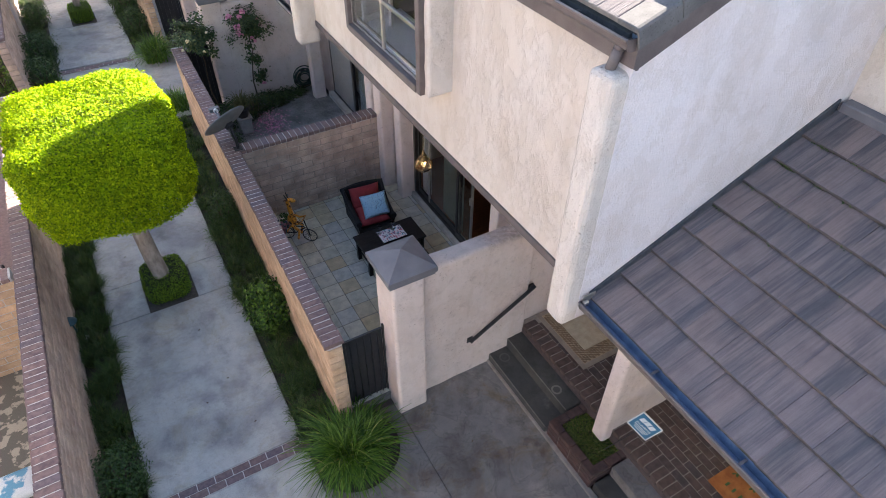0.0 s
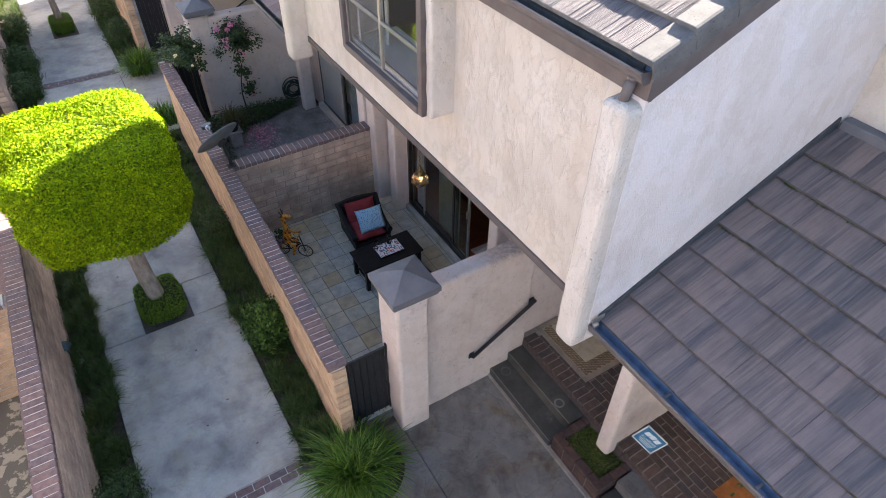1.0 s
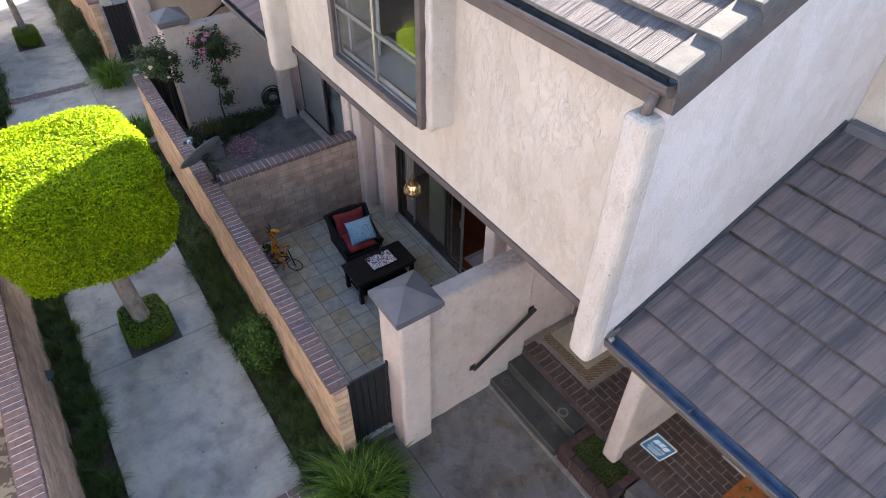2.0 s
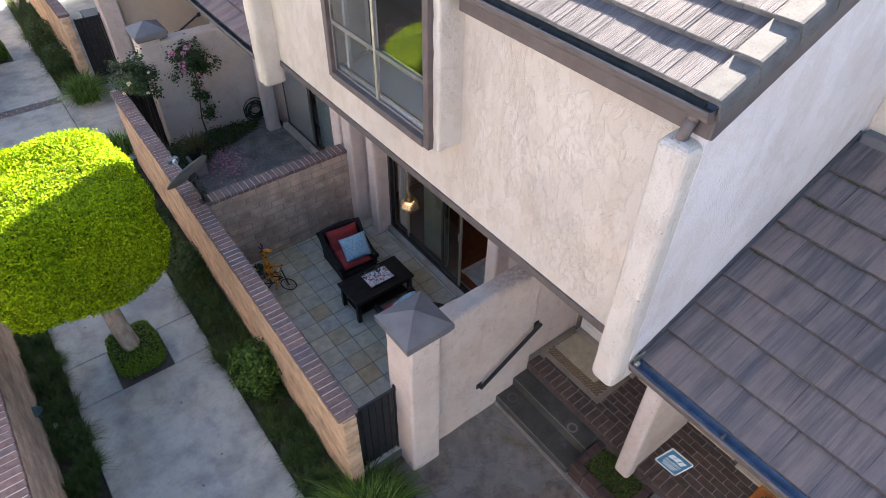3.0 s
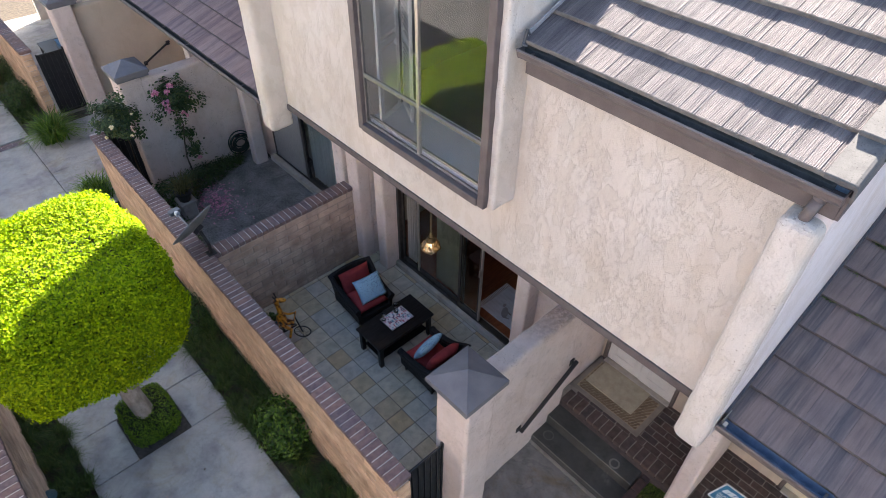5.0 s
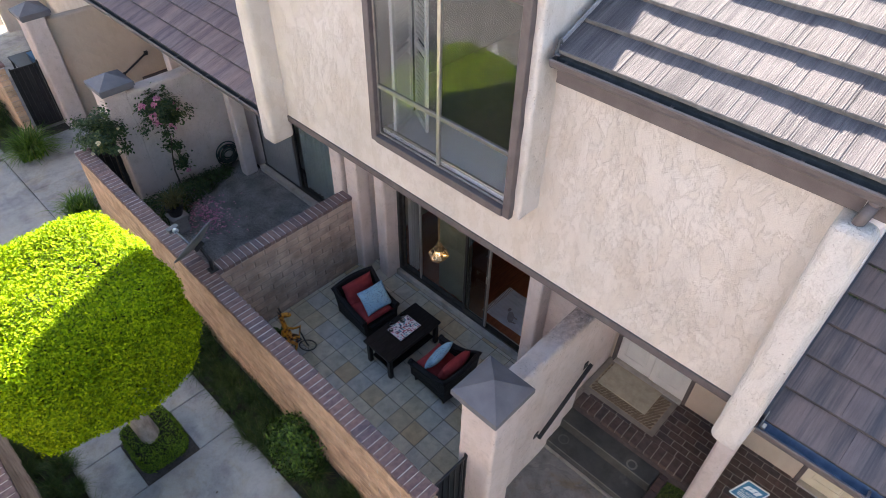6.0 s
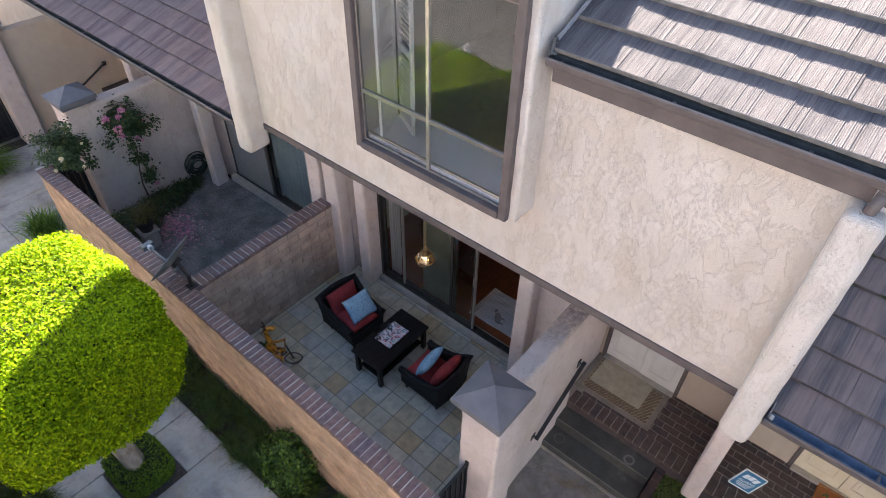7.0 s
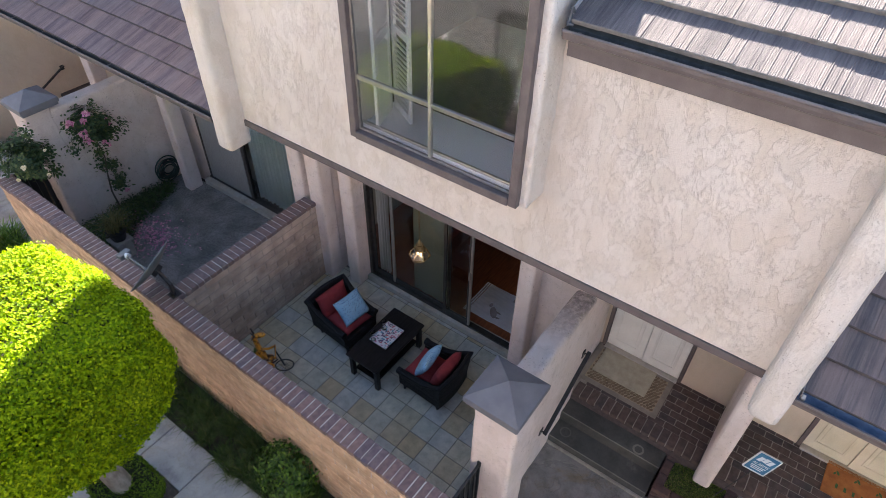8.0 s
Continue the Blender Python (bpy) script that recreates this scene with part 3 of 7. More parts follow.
def blade_soup(roots, heights, reach, width, rng, n_per, seg=3, spread=0.05):
    """Arching grass blades out of tufts."""
    k = len(roots)
    root = np.repeat(roots, n_per, 0) + np.concatenate([rng.normal(scale=spread, size=(k * n_per, 2)), np.zeros((k * n_per, 1))], 1)
    h = np.repeat(heights, n_per) * rng.uniform(0.6, 1.15, k * n_per)
    ang = rng.uniform(0, 2 * np.pi, k * n_per)
    out = np.repeat(reach, n_per) * rng.uniform(0.25, 1.15, k * n_per)
    dirs = np.stack([np.cos(ang), np.sin(ang), 0 * ang], 1)
    side = np.stack([-np.sin(ang), np.cos(ang), 0 * ang], 1)
    vs, n = [], k * n_per
    for i in range(seg + 1):
        u = i / seg
        z = h * (u * 1.5 - 0.75 * u * u * (0.6 + 0.9 * out / (h + 0.01)).clip(0.6, 1.5))
        p = root + dirs * (out * u ** 1.4)[:, None]
        p[:, 2] += z
        p[:, 2] = np.maximum(p[:, 2], root[:, 2] + 0.005)
        w = width * (1 - u * 0.92) * 0.5
        vs += [p - side * w, p + side * w]
    v = np.stack(vs, 1).reshape(-1, 3)
    m = 2 * (seg + 1)
    base = np.arange(n)[:, None] * m
    f = np.concatenate([base + np.array([[2 * i, 2 * i + 1, 2 * i + 3, 2 * i + 2]]) for i in range(seg)], 0)
    return v, f


def pillow_bm(w, h, d, n=10, puff=0.5):
    """A cushion in the plane xz, stuffed along y, with pinched corners."""
    bm = bmesh.new()
    grid = {}
    for sgn in (1, -1):
        for i in range(n + 1):
            for j in range(n + 1):
                u, v = 2 * i / n - 1, 2 * j / n - 1
                edge = (1 - abs(u) ** 2.6) * (1 - abs(v) ** 2.6)
                y = sgn * d / 2 * max(edge, 0) ** puff
                if edge < 1e-6 and sgn < 0:
                    grid[sgn, i, j] = grid[1, i, j]
                    continue
                pin = 1 - 0.06 * (1 - v * v) * abs(u) ** 4
                pin2 = 1 - 0.06 * (1 - u * u) * abs(v) ** 4
                grid[sgn, i, j] = bm.verts.new((u * w / 2 * pin, y, v * h / 2 * pin2))
        for i in range(n):
            for j in range(n):
                q = [grid[sgn, i, j], grid[sgn, i + 1, j], grid[sgn, i + 1, j + 1], grid[sgn, i, j + 1]]
                if len(set(q)) == 4:
                    bm.faces.new(q if sgn < 0 else q[::-1])
    return bm

# ---- ground ----
G = -0.05                                   # walkway level
PATIO = 0.115
PORCH = 0.40
rng = np.random.default_rng(7)


def slab(name, x0, x1, y0, y1, z, mat, label, category, thick=0.12, bevel=0.012):
    return solid(name, box_bm(x0, x1, y0, y1, z - thick, z, bevel=bevel, seg=1), mat, label, category)


solid("ground", box_bm(-600, 600, -600, 600, G - 1.0, G - 0.06), SOIL, "bare brown soil under the planting beds", "ground")

PX0, PX1 = -1.24, 0.52
path = solid("pavement", box_bm(PX0 + 0.01, PX1 - 0.01, -8, 40, G - 0.2, G - 0.03), JOINT, "pale grey concrete walkway cast in panels", "walkway")
SQ = (-0.68, 0.0)
panels = [(-8.0, -4.0), (-4.0, 0.0), (0.0, 4.085), (4.285, 7.21), (7.96, 11.6), (11.61, 15.5), (15.78, 18.2)]
for y0, y1 in panels:
    if y0 > 15:
        continue
    part("panel", box_bm(PX0, PX1, y0 + 0.006, y1 - 0.006, G - 0.1, G, bevel=0.008, seg=1), CONCRETE, path)
FX_0, FX_1, FS = -1.06, 0.62, (-0.50, 0.08)
for y0, y1 in ((15.78, 18.2), (19.0, 23.0), (23.01, 27.0)):
    part("panel", box_bm(FX_0, FX_1, y0 + 0.006, y1 - 0.006, G - 0.1, G, bevel=0.008, seg=1), CONCRETE, path)
for a_, b_ in ((FX_0, FS[0] - 0.004), (FS[1] + 0.004, FX_1)):
    part("panel", box_bm(a_, b_, 18.204, 18.996, G - 0.1, G, bevel=0.008, seg=1), CONCRETE, path)
part("tree_square", box_bm(FS[0], FS[1], 18.204, 18.996, G - 0.1, G - 0.02), JOINT, path)
for y0, y1 in ((7.21, 7.96),):
    part("panel", box_bm(PX0, SQ[0] - 0.004, y0 + 0.004, y1 - 0.004, G - 0.1, G, bevel=0.008, seg=1), CONCRETE, path)
    part("panel", box_bm(SQ[1] + 0.004, PX1, y0 + 0.004, y1 - 0.004, G - 0.1, G, bevel=0.008, seg=1), CONCRETE, path)
    part("tree_square", box_bm(SQ[0] + 0.004, SQ[1] - 0.004, y0 + 0.004, y1 - 0.004, G - 0.1, G - 0.02), JOINT, path)

apron = solid("pavement_2", box_bm(PX1 + 0.03, 3.12, -6, 4.1, G - 0.2, G - 0.03), JOINT, "stained concrete apron before the front steps", "walkway")
for x0, x1, y0, y1 in ((1.729, 3.1, -0.05, 4.13), (PX1 + 0.006, 1.722, -6, -0.058), (1.729, 3.1, -6, -0.058)):
    part("panel", box_bm(x0, x1, y0, y1, G - 0.1, G, bevel=0.008, seg=1), CONCRETE_STAIN, apron)
# panel cut out in a round bed for the clump beside the gate
BED_X, BED_Y, BED_R = 1.02, 3.80, 0.54
outline = [(1.722, -0.05), (1.722, 4.13)]
for k in range(29):
    a = math.asin((4.13 - BED_Y) / BED_R) * (1 - k / 28) + (-math.pi + math.acos((BED_X - PX1 - 0.006) / BED_R)) * (k / 28)
    outline.append((BED_X + BED_R * math.cos(a), BED_Y + BED_R * math.sin(a)))
outline.append((PX1 + 0.006, -0.05))
bm = bmesh.new()
lo = [bm.verts.new((x, y, G - 0.1)) for x, y in outline]
hi = [bm.verts.new((x, y, G)) for x, y in outline]
bm.faces.new(hi)
for k in range(len(outline)):
    n_ = (k + 1) % len(outline)
    bm.faces.new((lo[k], lo[n_], hi[n_], hi[k]))
part("panel", bm, CONCRETE_STAIN, apron)
solid("bed_soil", box_bm(PX1 + 0.01, 1.60, 3.15, 4.13, G - 0.08, G - 0.028), SOIL, "dark soil of the round bed beside the gate", "soil")
solid("gate_threshold", box_bm(1.28, 1.722, 4.132, 4.34, G - 0.1, G + 0.012, bevel=0.008, seg=1), BRICK_PORCH, "brown brick threshold under the iron gate", "threshold")
far_apron = solid("pavement_3", box_bm(PX1 + 0.02, 3.1, 12.45, 15.8, G - 0.2, G - 0.03), JOINT, "concrete apron before the neighbour's steps", "walkway")
for y0, y1 in ((12.46, 14.1), (14.11, 15.78)):
    part("panel", box_bm(PX1 + 0.01, 3.1, y0, y1, G - 0.1, G, bevel=0.008, seg=1), CONCRETE, far_apron)

# ---- houses: large walls ----
E_X, E_Z, SLOPE = 2.52, 3.18, 0.43          # low eave


def wall(name, mat, *boxes, label="cream hand-trowelled stucco wall", bevel=0.0, seg=3):
    bm = bmesh.new()
    for b in boxes:
        add_box(bm, *b, bevel=bevel, seg=seg)
    return solid(name, bm, mat, label, "wall", smooth=False)


WX = 2.69                                   # upper west wall
TOP = 5.22
wall("wall_west", STUCCO,
                  (WX, WX + 0.16, 2.46, 4.54, 3.14, TOP), (WX, WX + 0.16, 6.27, 8.24, 3.14, TOP + 0.1), (WX, WX + 0.16, 4.54, 6.27, 3.14, 3.965))
solid("wall_south", extrude_y([(2.56, 3.0), (9.5, 3.0), (9.5, 5.24), (6.6, 5.24 + 4.0 * SLOPE), (2.60, 5.24), (2.56, 5.2)], 2.300, 2.44), STUCCO_WHITE, "white sprayed stucco side wall and gable of the upper storey", "wall")
wall("wall_north", STUCCO, (WX + 0.003, 9.5, 8.30, 8.46, 3.0, 5.24))
# stucco fins at both ends of the upper storey
for i, (y0, y1) in enumerate(((2.303, 2.525), (8.225, 8.475))):
    bm = rough_box(2.42, WX + 0.05, y0, y1, 2.86 if i else 2.94, 5.2 if i else 5.11, 0.06, 4, 0.0018, 0.09, i * 1.7)
    solid("wall_fin_%d" % (i + 1), bm, STUCCO if i else STUCCO_FIN, "rounded stucco fin at the corner of the upper storey", "wall", smooth=False)
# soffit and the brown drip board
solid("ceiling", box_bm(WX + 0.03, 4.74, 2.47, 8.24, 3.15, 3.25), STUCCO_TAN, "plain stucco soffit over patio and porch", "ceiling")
trim = solid("trim", box_bm(WX - 0.02, WX + 0.028, 2.525, 8.225, 3.115, 3.192, bevel=0.004, seg=1), TRIM, "dark brown painted drip board along the wall foot", "trim")

# bay of the upper window: stucco cheeks and head
BY0, BY1, BX = 4.535, 6.285, 2.44
solid("wall_bay_cheek", rough_box(BX, 4.6, BY0 - 0.03, BY0 + 0.09, 3.885, 6.05, 0.03, 3, 0.004, 0.1, 0.4), STUCCO_FIN, "rough stucco cheek of the window bay", "wall")
bm = bmesh.new()
add_box(bm, BX, 2.86, BY1 - 0.09, BY1 + 0.02, 3.885, 6.05, bevel=0.03, seg=3)
add_box(bm, 2.86, 4.6, BY1 - 0.09, BY1 + 0.02, 5.19, 6.05)
add_box(bm, BX + 0.003, 4.6, BY0 + 0.05, BY1 - 0.05, 5.76, 6.05)
add_box(bm, BX + 0.05, WX + 0.1, BY0 + 0.05, BY1 - 0.05, 3.895, 3.96)
solid("wall_bay", bm, STUCCO, "stucco cheeks and head of the projecting window bay", "wall")

# ground-floor walls behind the patio
SX = 3.83
wall("wall_patio", STUCCO_SMOOTH, (SX, SX + 0.14, 4.31, 5.075, 0.0, 3.15), (SX, SX + 0.14, 7.61, 8.3, 0.0, 3.15), (SX, SX + 0.14, 5.075, 7.61, 2.12, 3.15))
for nm, b in (("column", (3.49, 3.72, 8.06, 8.32, 0.0, 3.15)), ("column", (3.61, 3.86, 7.625, 7.84, 0.0, 3.15)), ("column", (3.62, 3.86, 4.86, 5.065, 0.0, 3.15))):
    tagged(part(nm, box_bm(*b, bevel=0.03, seg=3), STUCCO_SMOOTH), "rounded stucco pilaster beside the sliding door", "column", "stucco pilasters", "structure")
wall("wall_patio_side", STUCCO_SMOOTH, (3.72, 3.85, 8.07, 8.28, 0.0, 3.15))
# porch: side wall, door wall, wing wall between the two porches
wall("wall_porch", STUCCO_SMOOTH, (3.66, 4.56, 4.19, 4.305, 0.0, 3.15), bevel=0.02, seg=2)
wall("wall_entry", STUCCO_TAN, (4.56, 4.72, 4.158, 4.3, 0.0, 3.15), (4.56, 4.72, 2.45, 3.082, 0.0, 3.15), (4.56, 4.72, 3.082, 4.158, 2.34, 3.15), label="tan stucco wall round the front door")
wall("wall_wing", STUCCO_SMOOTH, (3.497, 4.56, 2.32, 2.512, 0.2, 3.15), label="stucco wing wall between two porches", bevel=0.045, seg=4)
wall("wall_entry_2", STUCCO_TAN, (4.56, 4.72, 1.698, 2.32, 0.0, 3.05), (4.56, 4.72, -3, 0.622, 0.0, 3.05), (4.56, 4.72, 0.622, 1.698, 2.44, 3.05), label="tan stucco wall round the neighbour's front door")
# set-back upper storeys of the neighbours, and the massing behind
wall("wall_setback", STUCCO, (5.12, 5.3, -7.0, 2.298, 3.2, 5.6), label="stucco wall of the set-back upper storey")
wall("wall_setback_2", STUCCO, (5.12, 5.3, 8.46, 14.0, 3.2, 5.6), label="stucco wall of the neighbour's set-back upper storey")
wall("wall_back", STUCCO, (9.5, 9.66, -7, 21.5, 0, 5.6), label="plain stucco back wall of the row")
wall("wall_party", ROOM_WALL, (4.12, 9.5, 4.22, 4.32, 0, 3.2), (4.12, 9.5, 8.3, 8.42, 0, 3.2), (4.72, 9.5, 2.32, 2.46, 0, 3.1), label="party wall inside the row")

# far neighbour: patio wall of the house, columns, next porch
wall("wall_patio_2", STUCCO_SMOOTH, (3.96, 4.10, 11.48, 12.2, 0, 3.05), (3.96, 4.10, 8.46, 9.05, 0, 3.05), (3.96, 4.10, 9.05, 11.48, 2.1, 3.05), label="stucco wall round the neighbour's sliding door")
for b in ((3.54, 3.79, 11.52, 11.72, 0.0, 3.08), (3.5, 3.76, 8.43, 8.68, 0.0, 3.08), (3.68, 3.94, 13.95, 14.2, 0.0, 3.2)):
    tagged(part("column", box_bm(*b, bevel=0.03, seg=3), STUCCO_SMOOTH), "square stucco post under the neighbour's eave", "column", "stucco posts", "structure")
wall("wall_entry_3", STUCCO_TAN, (4.74, 4.9, 12.2, 16.2, 0, 3.4), label="tan stucco wall at the back of the far porch")
# unseen upper storey; its length is set to keep sun off the patio below
wall("wall_far", STUCCO, (WX, WX + 0.16, 14.2, 21.4, 3.14, 5.3), (WX, 9.5, 14.2, 14.36, 3.0, 5.3), (SX, SX + 0.14, 16.3, 21.4, 0, 3.2), (WX + 0.1, SX, 14.4, 21.4, 3.14, 3.24), (WX, 9.5, 21.4, 21.56, 0, 5.3), label="unseen stucco upper storey of the next house, its length set for shade")


# ---- low stucco walls with piers ----
def pier(x, y, flip=False):
    """x, y: the middle of the cap."""
    t = thing("gate_pier", (x, y, G), "square stucco gate pier with a grey pyramid cap", "pier", "gate piers")
    bm = rough_box(-0.235, 0.155, -0.19 if flip else -0.25, 0.25 if flip else 0.19, -0.08, 2.30, 0.042, 4, 0.003, 0.12, x)
    part("shaft", bm, STUCCO_SMOOTH, t)
    bm = bmesh.new()
    hx, hy = 0.281, 0.278
    rings = []
    for s, z in ((0.88, 2.255), (0.93, 2.265), (0.93, 2.305), (1.0, 2.31), (1.0, 2.372), (0.985, 2.378)):
        rings.append([bm.verts.new((sx * hx * s, sy * hy * s, z)) for sx, sy in ((-1, -1), (1, -1), (1, 1), (-1, 1))])
    for a, b in zip(rings, rings[1:]):
        for i in range(4):
            bm.faces.new((a[i], a[(i + 1) % 4], b[(i + 1) % 4], b[i]))
    apex = bm.verts.new((0, 0, 2.525))
    for i in range(4):
        bm.faces.new((rings[-1][i], rings[-1][(i + 1) % 4], apex))
    bm.faces.new(rings[0][::-1])
    part("cap", bm, CAP_PAINT, t, "grey painted pyramid cap")
    return t


pier(1.943, 4.21)
pier(2.025, 12.33, True)
pier(2.20, 16.08)
pier(-1.72, 18.1)


def low_wall(name, x0, x1, y0, y1, z, label, mat=STUCCO_SMOOTH):
    bm = rough_box(x0, x1, y0, y1, G - 0.09, z, 0.045, 4, 0.0035, 0.14, x0)
    for v in bm.verts:
        if v.co.z > 1:
            v.co.z += 0.03 * math.exp(-(v.co.x - x0) / 0.25)
    return solid(name, bm, mat, label, "wall")


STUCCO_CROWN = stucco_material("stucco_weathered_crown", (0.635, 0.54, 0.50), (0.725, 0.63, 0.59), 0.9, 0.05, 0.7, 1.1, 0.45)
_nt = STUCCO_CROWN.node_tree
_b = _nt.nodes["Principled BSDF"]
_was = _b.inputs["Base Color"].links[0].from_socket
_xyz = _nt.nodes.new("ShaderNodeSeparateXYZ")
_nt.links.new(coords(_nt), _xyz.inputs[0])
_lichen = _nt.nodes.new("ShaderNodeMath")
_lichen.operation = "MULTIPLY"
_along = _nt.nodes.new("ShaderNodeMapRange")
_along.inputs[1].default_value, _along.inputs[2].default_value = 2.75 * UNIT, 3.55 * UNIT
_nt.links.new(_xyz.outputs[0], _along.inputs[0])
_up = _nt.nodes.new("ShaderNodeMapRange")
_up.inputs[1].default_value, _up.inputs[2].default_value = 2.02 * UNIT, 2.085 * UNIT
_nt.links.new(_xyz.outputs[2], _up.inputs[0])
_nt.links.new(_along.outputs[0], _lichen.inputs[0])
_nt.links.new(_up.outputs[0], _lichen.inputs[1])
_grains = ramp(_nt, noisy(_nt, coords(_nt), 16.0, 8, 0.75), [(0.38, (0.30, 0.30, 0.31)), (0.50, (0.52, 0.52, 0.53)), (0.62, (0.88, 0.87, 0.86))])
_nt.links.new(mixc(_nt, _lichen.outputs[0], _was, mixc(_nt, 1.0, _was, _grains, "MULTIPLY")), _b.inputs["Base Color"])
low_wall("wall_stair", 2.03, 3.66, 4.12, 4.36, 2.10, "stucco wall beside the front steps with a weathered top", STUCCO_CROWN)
low_wall("wall_stair_2", 2.1, 3.9, 12.15, 12.42, 2.12, "stucco wall between the neighbour's patio and porch")
low_wall("wall_stair_3", 2.2, 4.6, 16.0, 16.2, 2.08, "stucco wall beside the far steps", STUCCO_TAN)


# ---- block walls with brick caps ----
def block_mesh(name, lx, ly, lz, mat, bev=0.008):
    bm = box_bm(-lx / 2, lx / 2, -ly / 2, ly / 2, -lz / 2, lz / 2, bevel=bev, seg=1)
    return mesh_of(name, bm, mat)


CB = 0.0895
CAP_ME = block_mesh("cap_brick_x", 0.225, 0.0825, 0.06, BRICK_CAP, 0.006)
CAP_ME_Y = block_mesh("cap_brick_y", 0.0825, 0.225, 0.06, BRICK_CAP, 0.006)
WALL_H = 1.5
COURSE, BLEN = 0.1135, 0.356


def block_wall(name, along, a0, a1, c, half, faces, mat, label, h=WALL_H, ends=(), skew=0.0, stretch=None):
    """A core of mortar along x or y with blocks on the given faces (+1 / -1) and a cap of bricks laid across."""
    z1 = h - 0.075
    b0, b1 = stretch or (a0, a1)
    core = (a0 + 0.01, a1 - 0.01, c - half + 0.008, c + half - 0.008) if along == "x" else (c - half + 0.008, c + half - 0.008, a0 + 0.01, a1 - 0.01)
    w = solid(name, box_bm(*core, G - 0.05, z1 + 0.02), MORTAR_BLOCK if mat is not BLOCK_TAN else MORTAR, label, "wall")
    n = int(round((z1 - G) / COURSE))
    ch = (z1 - G) / n
    sizes = {}
    r = random.Random(len(name))
    for f in faces:
        for k in range(n):
            p = b0 - (0.5 * BLEN if k % 2 else 0)
            while p < b1 - 0.02:
                s, e = max(p, b0), min(p + BLEN, b1)
                p += BLEN
                ln = e - s - 0.010
                if ln < 0.05:
                    continue
                key = round(ln, 3)
                if key not in sizes:
                    lx, ly = (ln, 0.03) if along == "x" else (0.03, ln)
                    sizes[key] = block_mesh("block", lx, ly, ch - 0.011, mat, 0.009)
                off = c + f * (half - 0.013 + r.uniform(-0.002, 0.003))
                m, z = (s + e) / 2, G + ch * (k + 0.5)
                piece("block", sizes[key], w, (m, off, z) if along == "x" else (off, m, z), (0, 0, r.uniform(-0.004, 0.004)))
    for end in ends:
        me = block_mesh("end_block", 0.03 if along == "x" else 2 * half - 0.004, 2 * half - 0.004 if along == "x" else 0.03, ch - 0.011, mat, 0.009)
        for k in range(n):
            z = G + ch * (k + 0.5)
            piece("block", me, w, (end, c, z) if along == "x" else (c, end, z))
    bed = (a0 + 0.014, a1 - 0.014, c - half - 0.012, c + half + 0.012) if along == "x" else (c - half - 0.012, c + half + 0.012, a0 + 0.014, a1 - 0.014)
    part("mortar_bed", box_bm(*bed, z1 + 0.004, h - 0.0045), MORTAR, w)
    p = a0 + CB / 2
    while p < a1 - 0.02:
        j = (r.uniform(-0.004, 0.004), r.uniform(-0.002, 0.002))
        loc = (p, c + j[0], h - 0.03 + j[1]) if along == "x" else (c + j[0], p, h - 0.03 + j[1])
        piece("cap_brick", CAP_ME_Y if along == "x" else CAP_ME, w, loc, (r.uniform(-0.01, 0.01), r.uniform(-0.01, 0.01), r.uniform(-0.012, 0.012)))
        p += CB
    if skew:
        w.matrix_basis = Matrix.Translation((c, a0, 0)) @ Matrix.Rotation(skew, 4, "Z") @ Matrix.Translation((-c, -a0, 0))
    return w


block_wall("wall_garden", "y", 4.17, 12.2, 1.085, 0.085, (-1,), BLOCK_TAN, "tan slump-block garden wall with a brick cap", ends=(4.165,), skew=-0.0145)
block_wall("wall_divider", "x", 1.25, 3.5, 8.313, 0.085, (-1,), BLOCK, "grey-brown slump-block wall between two patios, brick cap")
block_wall("wall_garden_2", "y", 16.05, 22.0, 1.27, 0.085, (-1,), BLOCK_TAN, "tan slump-block garden wall of the next house", ends=(16.045,))
block_wall("wall_garden_3", "y", 2.6, 11.7, -1.71, 0.085, (1,), BLOCK, "grey slump-block garden wall across the walkway", ends=(11.705,), stretch=(3.6, 11.4))
block_wall("wall_divider_2", "x", -4.2, -1.84, 7.05, 0.085, (-1,), BLOCK_TAN, "tan slump-block wall across the opposite patio")
block_wall("wall_garden_4", "y", 14.15, 22.0, -1.71, 0.085, (1,), BLOCK, "grey slump-block garden wall further along the walkway", ends=(14.145,))
# ---- roofs ----
TW, EXPO = 0.267, 0.311
LX, LZ = 2.60, 3.154                        # eave of the low south roof
ANG = math.atan(SLOPE)


